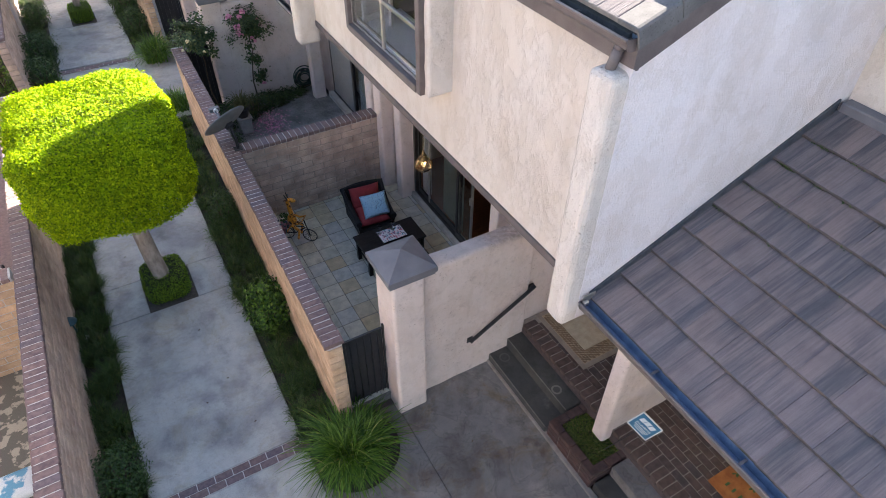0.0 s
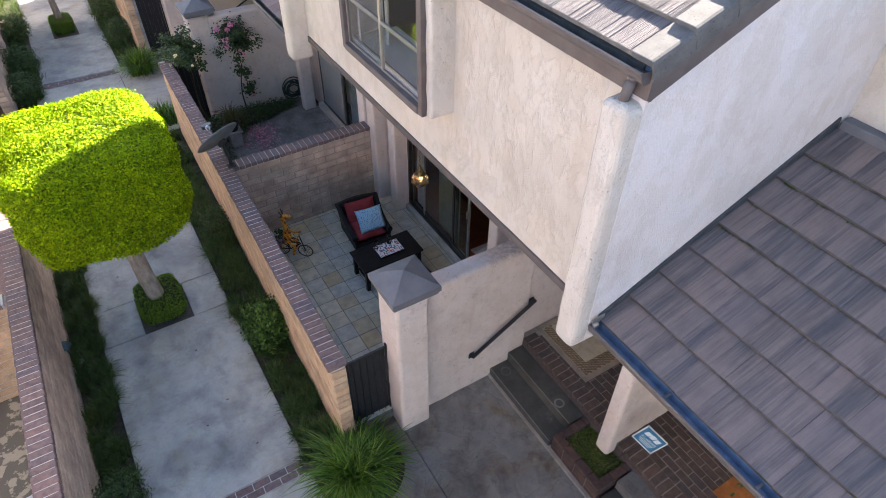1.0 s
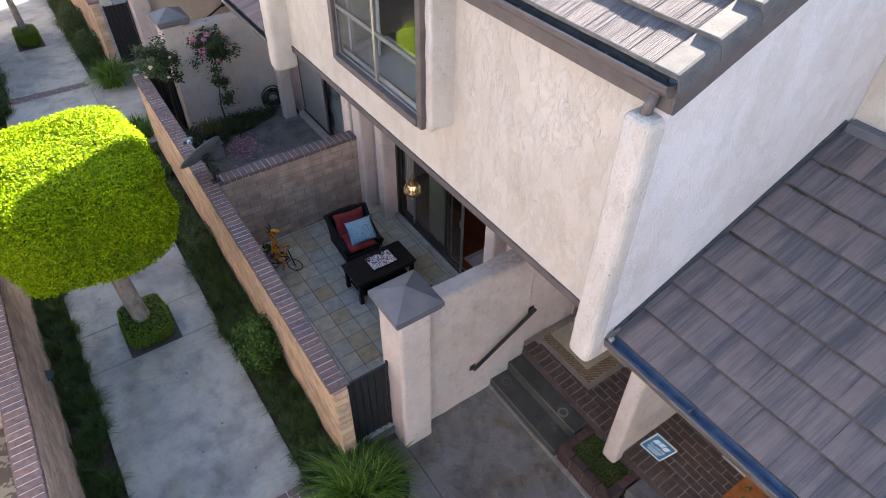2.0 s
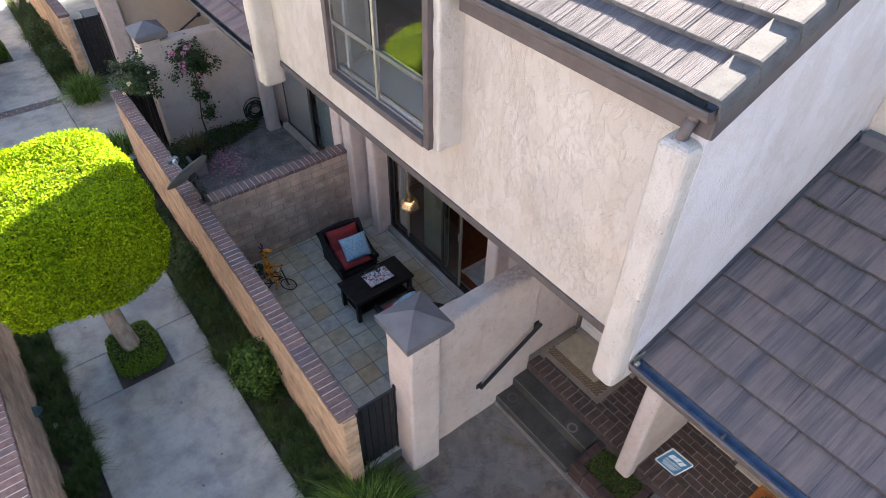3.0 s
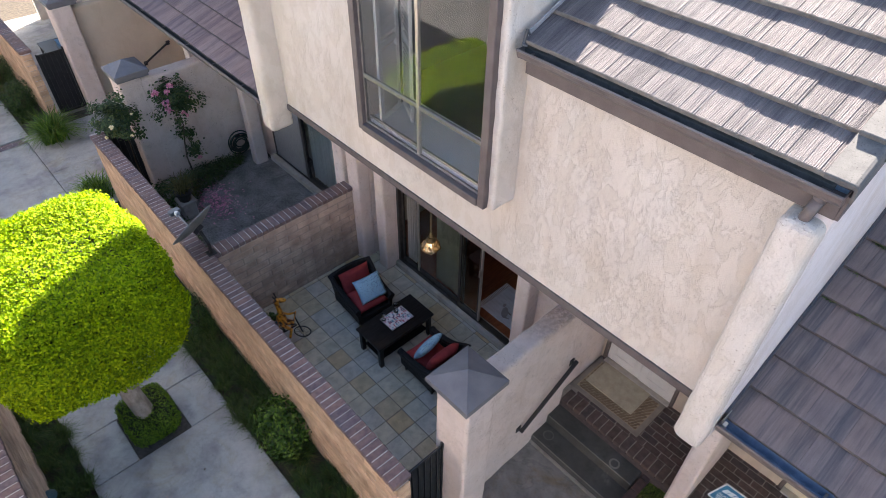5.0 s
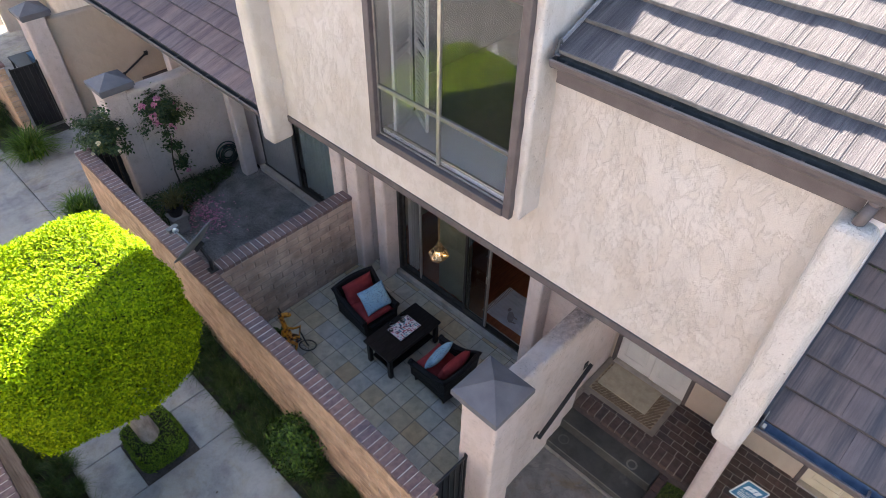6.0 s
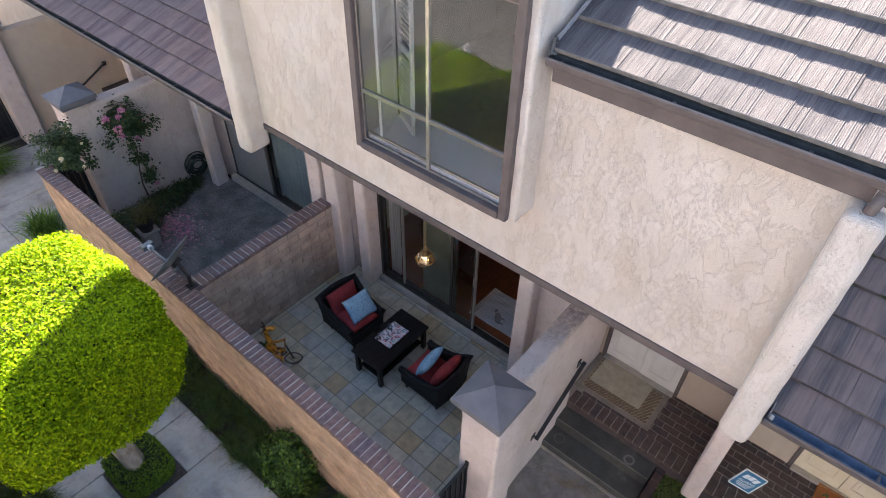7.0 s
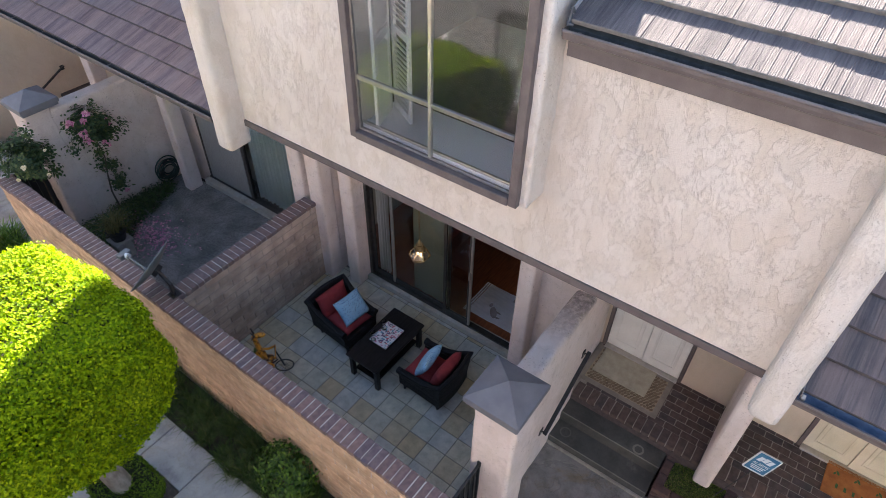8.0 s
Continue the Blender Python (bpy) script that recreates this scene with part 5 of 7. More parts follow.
for sx, sy in ((-0.15, 0.30), (-0.13, -0.20), (0.12, 0.06), (0.14, -0.40)):
    bm = bmesh.new()
    blob(bm, sx, sy, 0.11, 0.05, 0.0255, 0.6)
    blob(bm, sx + 0.10, sy + 0.10, 0.04, 0.025, 0.0257, 0.2)
    blob(bm, sx - 0.06, sy - 0.09, 0.014, 0.045, 0.0259, 0.3)
    blob(bm, sx + 0.03, sy - 0.06, 0.014, 0.045, 0.0261, -0.1)
    part("printed_shape", bm, CLOTH_GREY, rug, "grey printed shape")


# ---- front doors ----
def front_door(y0, y1, mat, name, label):
    d = tagged(thing(name, (0, 0, 0), label, "door", kind="structure"))
    X, z0, z1 = 4.56, PORCH + 0.01, PORCH + 1.90
    for a, b in ((y0 - 0.045, y0), (y1, y1 + 0.045)):
        part("jamb", box_bm(X - 0.02, X + 0.1, a, b, PORCH, z1 + 0.045, bevel=0.004, seg=1), TRIM, d)
    part("head", box_bm(X - 0.018, X + 0.1, y0, y1, z1, z1 + 0.045, bevel=0.004, seg=1), TRIM, d)
    part("threshold", box_bm(X - 0.06, X + 0.1, y0, y1, PORCH - 0.01, PORCH + 0.022, bevel=0.006, seg=1), ALUMINIUM, d)
    m = (y0 + y1) / 2
    for a, b, x in ((y0 + 0.003, m - 0.003, X + 0.012), (m + 0.003, y1 - 0.003, X + 0.022)):
        lf = part("door_leaf", box_bm(x, x + 0.045, a, b, z0 + 0.015, z1 - 0.003, bevel=0.004, seg=1), mat, d)
        for c, e in ((z0 + 0.14, z0 + 0.80), (z0 + 0.92, z1 - 0.16)):
            bm = bmesh.new()
            s = 0.085
            add_box(bm, x - 0.010, x + 0.002, a + s, b - s, c, c + 0.022, bevel=0.004, seg=1)
            add_box(bm, x - 0.010, x + 0.002, a + s, b - s, e - 0.022, e, bevel=0.004, seg=1)
            add_box(bm, x - 0.010, x + 0.002, a + s, a + s + 0.022, c + 0.018, e - 0.018, bevel=0.004, seg=1)
            add_box(bm, x - 0.010, x + 0.002, b - s - 0.022, b - s, c + 0.018, e - 0.018, bevel=0.004, seg=1)
            part("moulding", bm, mat, lf)
            part("field", box_bm(x - 0.006, x + 0.002, a + s + 0.045, b - s - 0.045, c + 0.045, e - 0.045, bevel=0.004, seg=1), mat, lf)
    return d


front_door(3.13, 4.11, WHITE_PAINT, "door_2", "white panelled double front door with brown frame")
front_door(0.67, 1.65, CREAM_PAINT, "door_3", "cream panelled double front door with brown frame")

# neighbour's sliding door with curtain
nd = tagged(thing("door_4", (0, 0, 0), "neighbour's dark sliding glass door with pale curtain", "sliding door", kind="structure"))
part("frame", box_bm(3.95, 4.05, 9.05, 9.09, 0.225, 2.08), BRONZE, nd)
part("frame", box_bm(3.95, 4.05, 11.44, 11.48, 0.225, 2.08), BRONZE, nd)
part("head", box_bm(3.95, 4.05, 9.09, 11.44, 2.03, 2.08), BRONZE, nd)
part("track", box_bm(3.93, 4.05, 9.05, 11.48, 0.203, 0.224), BRONZE, nd)
part("stile", box_bm(3.96, 4.01, 10.33, 10.40, 0.225, 2.03), BRONZE, nd)
for a, b in ((9.09, 10.33), (10.40, 11.44)):
    p = part("pane", box_bm(3.985, 3.991, a, b, 0.225, 2.03), GLASS_DOOR, nd)
    p.visible_shadow = False
bm = bmesh.new()
n = 62
rows = []
for i in range(n + 1):
    y = 9.1 + 1.22 * i / n
    x = 4.075 + 0.028 * math.sin(i * 1.35) + 0.008 * math.sin(i * 0.5)
    rows.append((bm.verts.new((x, y, 0.24)), bm.verts.new((x, y, 2.02))))
for a, b in zip(rows, rows[1:]):
    bm.faces.new((a[0], b[0], b[1], a[1]))
CURTAIN = surface("pale_blue_curtain", (0.42, 0.50, 0.53), (0.55, 0.62, 0.64), 4, 0.9)
tagged(part("curtain", bm, CURTAIN), "pale blue-grey pleated curtain behind the glass", "curtain")
SHADE = surface("grey_screen", (0.17, 0.185, 0.195), (0.23, 0.245, 0.255), 6, 0.8, stretch=(1, 20, 1))
tagged(part("screen", box_bm(3.955, 3.968, 10.41, 11.43, 0.225, 2.03), SHADE), "grey sliding screen before the glass door", "screen")
solid("door_sill_2", box_bm(3.83, 3.99, 8.5, 11.52, -0.05, 0.20, bevel=0.01), CONCRETE_PALE, "concrete sill under the neighbour's sliding door", "sill")
solid("wall_room_2", box_bm(4.5, 4.6, 8.46, 12.2, 0, 3.1), ROOM_WALL, "plain wall inside the neighbour's room", "wall")
# ---- steps and porch ----
CONCRETE_KERB = concrete_material("concrete_kerb", (0.26, 0.235, 0.205), (0.36, 0.33, 0.29), (0.6, 0.57, 0.52))
CONCRETE_WORN = concrete_material("concrete_worn_edge", (0.15, 0.145, 0.13), (0.25, 0.24, 0.21), (0.5, 0.5, 0.5), 1.3)

CONCRETE_SCUFF = concrete_material("concrete_scuff", (0.10, 0.10, 0.095), (0.16, 0.155, 0.14), (0.5, 0.5, 0.5), 1.3)


def step(name, x0, x1, y0, y1, z, mat, label):
    return solid(name, box_bm(x0, x1, y0, y1, G - 0.05, z, bevel=0.014, seg=2), mat, label, "step")


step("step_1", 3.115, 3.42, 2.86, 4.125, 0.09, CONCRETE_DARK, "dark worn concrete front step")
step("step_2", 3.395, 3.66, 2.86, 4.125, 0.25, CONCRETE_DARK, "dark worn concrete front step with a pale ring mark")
bm = bmesh.new()
add_ring(bm, (3.477, 3.146, 0.2505), 0.055, 0.013, "z", 28, 5)
for v in bm.verts:
    v.co.z = 0.2505 + max(0.0, v.co.z - 0.2505) * 0.12
tagged(part("ring_mark", bm, CONCRETE_WORN), "pale ring left by a flowerpot on the step", "stain", kind="structure")
bm = bmesh.new()
add_ring(bm, (3.267, 3.968, 0.0905), 0.062, 0.010, "z", 28, 5)
for v in bm.verts:
    v.co.z = 0.0905 + max(0.0, v.co.z - 0.0905) * 0.12
tagged(part("ring_mark", bm, CONCRETE_SCUFF), "faint ring left by a flowerpot on the lower step", "stain", kind="structure")
for x_, z_ in ((3.117, 0.09), (3.397, 0.25)):
    tagged(part("nosing", box_bm(x_ - 0.003, x_ + 0.010, 2.865, 4.12, z_ - 0.012, z_ + 0.0015, bevel=0.003, seg=1), CONCRETE_WORN), "pale worn nosing of a concrete step", "step edge", kind="structure")
solid("kerb", box_bm(3.085, 3.16, -3.0, 4.125, G - 0.05, G + 0.03, bevel=0.01, seg=1), CONCRETE_KERB, "worn concrete kerb strip along the porch foot", "kerb")
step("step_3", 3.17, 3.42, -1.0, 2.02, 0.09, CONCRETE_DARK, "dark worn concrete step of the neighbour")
step("step_4", 3.395, 3.66, -1.0, 2.02, 0.25, CONCRETE_STAIN, "worn concrete step of the neighbour")

porch = solid("floor_porch", box_bm(3.645, 4.56, -1.0, 4.185, G, PORCH - 0.007), MORTAR_PORCH, "dark brick porch floor in running bond", "floor")
HEAD = block_mesh("header_brick", 0.20, 0.090, 0.07, BRICK_PORCH, 0.006)
STRE = block_mesh("stretcher_brick", 0.090, 0.192, 0.06, BRICK_PORCH, 0.005)
r = random.Random(5)
y = 0.25
while y < 4.09:
    piece("brick", HEAD, porch, (3.727, y, PORCH - 0.033 + r.uniform(-0.002, 0.002)), (0, 0, r.uniform(-0.015, 0.015)))
    y += 0.1005
for k in range(8):
    x = 3.876 + k * 0.0985
    y = 0.3 + (k % 2) * 0.101
    while y < 4.09:
        piece("brick", STRE, porch, (x, y, PORCH - 0.03 + r.uniform(-0.002, 0.002)), (0, 0, r.uniform(-0.012, 0.012)))
        y += 0.202
# solid brick riser under the header course
tagged(part("riser", box_bm(3.630, 3.6445, -1.0, 4.12, G, PORCH - 0.07), BRICK_PORCH), "dark brick riser of the porch edge", "riser", kind="structure")

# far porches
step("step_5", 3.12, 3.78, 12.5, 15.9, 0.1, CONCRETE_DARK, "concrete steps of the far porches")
solid("floor_porch_2", box_bm(3.76, 4.74, 12.32, 15.94, G, PORCH), BRICK_PORCH, "dark brick floor of the far porches", "floor")

# ---- brick planter at the wing wall ----
pl = thing("planter", (3.13, 2.04, G), "low red-brown brick planter with mossy plants", "planter")
PW, PD, PH = 0.62, 0.80, 0.30
part("core", box_bm(0.012, 0.095, 0.012, PD - 0.012, 0, PH - 0.075), MORTAR_DARK, pl)
part("core", box_bm(0.096, PW - 0.012, 0.012, 0.09, 0, PH - 0.075), MORTAR_DARK, pl)
part("core", box_bm(0.096, PW - 0.012, PD - 0.09, PD - 0.012, 0, PH - 0.075), MORTAR_DARK, pl)
part("soil", box_bm(0.096, PW + 0.1, 0.091, PD - 0.091, 0.02, PH - 0.075), SOIL, pl)
FB = block_mesh("planter_brick", 0.10, 0.190, 0.066, BRICK_PLANTER, 0.006)
FX = block_mesh("planter_brick_x", 0.190, 0.10, 0.066, BRICK_PLANTER, 0.006)
for k in range(4):
    z = 0.035 + k * 0.076
    for j in range(4):
        y = 0.10 + j * 0.2
        if k % 2:
            y = 0.10 + j * 0.2 if False else min(0.05 + j * 0.2 + 0.05, 0.705)
        piece("brick", FB, pl, (0.052, y, z), (0, 0, 0))
    for j in range(3):
        x = 0.20 + j * 0.2 - (0.06 if k % 2 else 0)
        if x < PW:
            piece("brick", FX, pl, (x, 0.050, z))
            piece("brick", FX, pl, (x, PD - 0.050, z))
COVER = leaf_material("mossy_cover", [(0.0, (0.04, 0.07, 0.012)), (0.45, (0.09, 0.14, 0.025)), (0.8, (0.15, 0.20, 0.045)), (1.0, (0.26, 0.22, 0.10))])
px = rng.uniform([0.12, 0.11], [PW + 0.02, PD - 0.11], (5200, 2))
hz = PH - 0.075 + 0.06 * (0.5 + 0.5 * np.sin(px[:, 0] * 17) * np.cos(px[:, 1] * 13)) * rng.uniform(0.2, 1, 5200)
pts = np.column_stack([px, hz])
v, f = leaf_soup(pts, np.tile([0, 0, 1.0], (5200, 1)), 0.022, 0.017, rng, 0.6)
part_ob = soup("ground_cover", v, f, COVER, pl)
tagged(part_ob, "low green moss-like plants", kind="stuff")

# ---- patio tiles ----
patio = solid("floor_patio", box_bm(1.17, 3.80, 4.22, 8.235, G - 0.06, PATIO - 0.004), TILE_JOINT, "patio floor of grey and buff slate tiles", "floor")
TP = 0.2655
TILE_ME = block_mesh("slate", TP - 0.007, TP - 0.007, 0.03, SLATE, 0.004)
x_lines = [2.125 + TP * i for i in range(-4, 7)]
y_lines = [5.765 + TP * i for i in range(-6, 10)]
cut = {}
for xa in x_lines:
    for ya in y_lines:
        a, b = max(xa, 1.18), min(xa + TP, 3.773)
        c, d = max(ya, 4.23), min(ya + TP, 8.222)
        if b - a < 0.04 or d - c < 0.04:
            continue
        key = (round(b - a, 2), round(d - c, 2))
        if key not in cut:
            cut[key] = TILE_ME if key == (0.27, 0.27) else block_mesh("slate", b - a - 0.007, d - c - 0.007, 0.03, SLATE, 0.004)
        piece("tile", cut[key], patio, ((a + b) / 2, (c + d) / 2, PATIO - 0.015 + r.uniform(-0.0015, 0.0015)), (r.uniform(-0.004, 0.004), r.uniform(-0.004, 0.004), r.uniform(-0.004, 0.004)))

# ---- brick bands across the walkway ----
def band(y0, x0, x1, name):
    w = solid(name, box_bm(x0, x1, y0, y0 + 0.2, G - 0.1, G - 0.008), MORTAR, "two courses of brick set across the walkway", "brick band")
    me = block_mesh("band_brick", 0.192, 0.088, 0.06, BRICK_CAP, 0.005)
    for k in range(2):
        x = x0 + 0.1 + (k % 2) * 0.1
        while x < x1 - 0.05:
            piece("brick", me, w, (x, y0 + 0.052 + k * 0.097, G - 0.03 + r.uniform(-0.002, 0.002)), (0, 0, r.uniform(-0.015, 0.015)))
            x += 0.202


band(4.085, PX0, PX1 + 0.02, "pavement_band")
band(15.53, PX0, PX1 + 0.10, "pavement_band_2")

# neighbour patio beyond the divider: gravel with planted margin
solid("floor_gravel", box_bm(1.2, 3.84, 8.40, 12.1, G - 0.06, 0.10), GRAVEL, "dark grey gravel floor of the neighbour's patio", "gravel")
gr = rng.uniform([1.25, 8.4], [3.8, 12.0], (9000, 2))
gv = np.column_stack([gr, np.full(9000, 0.102)])
v, f = leaf_soup(gv, np.tile([0, 0, 1.0], (9000, 1)), 0.022, 0.016, rng, 0.3)
tagged(soup("pebbles", v, f, GRAVEL), "loose grey gravel on the neighbour's patio", "gravel", kind="stuff")
solid("floor_patio_2", box_bm(1.36, 4.0, 16.2, 22.0, G - 0.06, 0.0), CONCRETE, "concrete patio floor of the next house", "floor")
# opposite patio
solid("floor_opposite", box_bm(-4.2, -1.8, 3.0, 6.96, G - 0.06, 0.0), PAINT_WORN, "concrete patio floor with flaking tan paint", "floor")
solid("floor_opposite_2", box_bm(-4.2, -1.8, 7.14, 14.0, G - 0.06, 0.0), BRICK_CAP, "brown brick patio floor", "floor")
# ---- trees and planting ----
def rounded_shell(n, cx, cy, z0, z1, hx, hy, rng, power=3.6, lump=0.04):
    """Points and normals over a clipped, softly squared crown."""
    d = rng.normal(size=(n, 3))
    d /= np.linalg.norm(d, axis=1, keepdims=True)
    hz = (z1 - z0) / 2
    a = np.abs(d)
    s = (a[:, 0] ** power + a[:, 1] ** power + a[:, 2] ** power) ** (-1 / power)
    q = d * s[:, None]
    wob = 1 + lump * (np.sin(q[:, 0] * 5 + q[:, 2] * 3) * np.cos(q[:, 1] * 4.3 + 1) + 0.5 * np.sin(q[:, 1] * 9 + q[:, 2] * 7 + 2))
    nrm = np.sign(q) * np.abs(q) ** (power - 1) / np.array([hx, hy, hz])
    nrm /= np.linalg.norm(nrm, axis=1, keepdims=True)
    p = q * np.array([hx, hy, hz]) * wob[:, None]
    return p, nrm, hz


def even_shell(n, *a, **k):
    """Shell points thinned so that flat faces and edges carry the same cover."""
    p, nrm, hz = rounded_shell(n * 3, *a, **k)
    rr = np.linalg.norm(p, axis=1)
    w = rr ** 2 / np.maximum(0.15, np.abs((p / rr[:, None] * nrm).sum(1)))
    keep = a[-1].random(len(p)) < w / np.quantile(w, 0.97)
    idx = np.nonzero(keep)[0][:n]
    return p[idx], nrm[idx], hz


def clipped_tree(x, y, z0, z1, hx, hy, leaves, seed, label, lean=(0.0, 0.0)):
    t = thing("clipped_tree", (x, y, G), label, "tree", "trees along the walkway")
    g = np.random.default_rng(seed)
    zc = (z0 + z1) / 2 - G
    bm = bmesh.new()
    pts = [Vector((0 + lean[0] * k / 6 + 0.008 * math.sin(k * 2.1), lean[1] * k / 6 + 0.008 * math.cos(k * 1.7), (z0 - G + 0.35) * k / 6)) for k in range(7)]
    rings = []
    for k, c in enumerate(pts):
        r_ = (0.130 if k == 0 else 0.120) - 0.004 * k
        rings.append([bm.verts.new(c + Vector((r_ * (1 + 0.05 * math.sin(3 * a + k)) * math.cos(a), r_ * (1 + 0.05 * math.sin(3 * a + k)) * math.sin(a), 0))) for a in np.linspace(0, 2 * math.pi, 20, endpoint=False)])
    for lower, upper in zip(rings, rings[1:]):
        for j in range(20):
            bm.faces.new((lower[j], lower[(j + 1) % 20], upper[(j + 1) % 20], upper[j]))
    part("trunk", bm, BARK, t, "pale smooth grey trunk", smooth=True)
    for k in range(7):
        a = 2 * math.pi * k / 7 + 0.3
        bm = bmesh.new()
        p = pts[-1]
        q = p + Vector((math.cos(a) * 0.35, math.sin(a) * 0.35, 0.25))
        add_tube(bm, p - Vector((0, 0, 0.2)), q, 0.04, 0.026, 8)
        add_tube(bm, q, q + Vector((math.cos(a) * 0.3, math.sin(a) * 0.3, 0.25)), 0.026, 0.012, 8)
        part("limb", bm, BARK, t)
    off = np.array([lean[0], lean[1], zc])
    ps, ns = [], []
    for scale, share in ((1.0, 0.5), (0.965, 0.3), (0.91, 0.2)):
        p, nrm, hz = even_shell(int(leaves * share), 0, 0, z0, z1, hx * scale, hy * scale, g, power=4.3)
        p[:, 2] *= 1.0 if scale == 1.0 else 0.985
        p += nrm * g.normal(scale=0.020, size=(len(p), 1))
        ps.append(p)
        ns.append(nrm)
    p, nrm = np.concatenate(ps), np.concatenate(ns)
    # thin ragged underside
    keep = (p[:, 2] > -0.86 * hz) | (g.random(len(p)) < 0.5)
    p, nrm = p[keep], nrm[keep]
    v, f = leaf_soup(p + off, nrm, 0.035, 0.023, g, 0.65)
    crown = soup("crown", v, f, LEAF_TREE, t, "dense clipped bright green foliage")
    # dark solid inside the crown paints the shade between its leaves
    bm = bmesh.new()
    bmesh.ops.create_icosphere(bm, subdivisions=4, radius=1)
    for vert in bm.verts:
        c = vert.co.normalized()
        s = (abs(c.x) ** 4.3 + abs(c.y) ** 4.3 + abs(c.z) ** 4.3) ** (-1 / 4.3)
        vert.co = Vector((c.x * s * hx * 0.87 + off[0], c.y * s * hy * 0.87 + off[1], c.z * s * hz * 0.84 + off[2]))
    part("shade_core", bm, CORE_SHADE, t)
    return t


clipped_tree(-0.36, 7.57, 1.66, 3.01, 0.925, 1.00, 150000, 3, "clipped bright green street tree, its crown sheared to a flat-topped block", lean=(-0.085, 0.115))


def box_hedge(x0, x1, y0, y1, h, n, seed, label):
    t = thing("box_hedge", ((x0 + x1) / 2, (y0 + y1) / 2, G), label, "hedge", "hedges round the tree trunks")
    g = np.random.default_rng(seed)
    hx, hy = (x1 - x0) / 2, (y1 - y0) / 2
    p, nrm, hz = even_shell(n, 0, 0, 0, h, hx, hy, g, power=5.5, lump=0.02)
    p = p + np.array([0, 0, h / 2]) + nrm * g.normal(scale=0.01, size=(len(p), 1))
    p[:, 2] = np.maximum(p[:, 2], 0.01)
    v, f = leaf_soup(p, nrm, 0.026, 0.017, g, 0.6)
    soup("foliage", v, f, LEAF_BOX, t)
    # dark block under the leaves, in place of the hedge's inner shade
    part("shade_core", box_bm(-hx * 0.93, hx * 0.93, -hy * 0.93, hy * 0.93, 0, h * 0.93, bevel=0.06, seg=2), CORE_SHADE, t)
    return t


box_hedge(-0.63, -0.05, 7.28, 7.95, 0.34, 9000, 11, "low square-clipped box hedge round the tree trunk")
box_hedge(-0.46, 0.04, 18.3, 18.92, 0.36, 6000, 12, "low square-clipped box hedge round a further tree trunk")
t2 = thing("street_tree", (-0.21, 18.6, G), "further street tree, only its pale trunk in view", "tree", "trees along the walkway")
bm = bmesh.new()
add_tube(bm, (0, 0, 0), (-0.03, 0.02, 1.2), 0.085, 0.075, 12)
add_tube(bm, (-0.03, 0.02, 1.2), (-0.05, 0.05, 2.2), 0.075, 0.06, 12)
part("trunk", bm, BARK, t2, "pale smooth grey trunk", smooth=True)
g9 = np.random.default_rng(99)
p9, n9, h9 = even_shell(16000, 0, 0, 1.75, 3.0, 1.0, 1.0, g9)
v, f = leaf_soup(p9 + np.array([-0.05, 0.05, 2.42]), n9, 0.06, 0.036, g9, 0.55)
soup("crown", v, f, LEAF_TREE, t2, "dense clipped green foliage")


def bush(x, y, rx, ry, h, n, mat, seed, name, label, leaf_len=0.05, leaf_w=0.032, group="", base=G - 0.03):
    t = thing(name, (x, y, base), label, "bush", group)
    g = np.random.default_rng(seed)
    ps, ns = [], []
    for sc in (1.0, 0.86, 0.68):
        p, nrm, hz = rounded_shell(int(n * sc / 2.4), 0, 0, 0, h, rx * sc, ry * sc, g, power=2.2, lump=0.12)
        p += nrm * g.normal(scale=0.035, size=(len(p), 1))
        ps.append(p)
        ns.append(nrm)
    p, nrm = np.concatenate(ps) + np.array([0, 0, h / 2]), np.concatenate(ns)
    keep = p[:, 2] > 0.02
    v, f = leaf_soup(p[keep], nrm[keep], leaf_len, leaf_w, g, 0.5)
    soup("foliage", v, f, mat, t)
    for k in range(6):
        a = k * 1.05 + seed
        bm = bmesh.new()
        add_tube(bm, (0.02 * math.cos(a), 0.02 * math.sin(a), 0), (rx * 0.6 * math.cos(a), ry * 0.6 * math.sin(a), h * 0.75), 0.012, 0.005, 6)
        part("stem", bm, BARK_DARK, t)
    return t


LEAF_BUSH = leaf_material("leaf_bush", [(0.0, (0.02, 0.055, 0.012)), (0.5, (0.055, 0.125, 0.022)), (0.88, (0.12, 0.23, 0.035)), (1.0, (0.22, 0.34, 0.06))], 0.35, 0.25)
bush(0.80, 6.20, 0.27, 0.33, 0.72, 2800, LEAF_BUSH, 21, "shrub", "glossy green round shrub against the garden wall", 0.055, 0.036)
bush(-1.42, 4.62, 0.26, 0.36, 0.60, 3600, LEAF_DARK, 22, "shrub", "dark blue-green clipped shrub beside the walkway", 0.034, 0.022)
bush(0.84, 8.75, 0.22, 0.34, 0.5, 1600, LEAF_DARK, 23, "shrub", "small dark shrub against the garden wall", 0.04, 0.026)
for i, (x, y, s) in enumerate(((-1.38, 15.2, 0.42), (-1.34, 16.6, 0.44), (-1.25, 18.6, 0.36), (0.90, 17.0, 0.38), (-1.55, 13.2, 0.34), (0.9, 18.6, 0.4))):
    bush(x, y, s * 0.85, s, 0.62, 2200, LEAF_DARK, 30 + i, "shrub", "dark green rounded shrub along the far walkway", 0.045, 0.03, "far shrubs")


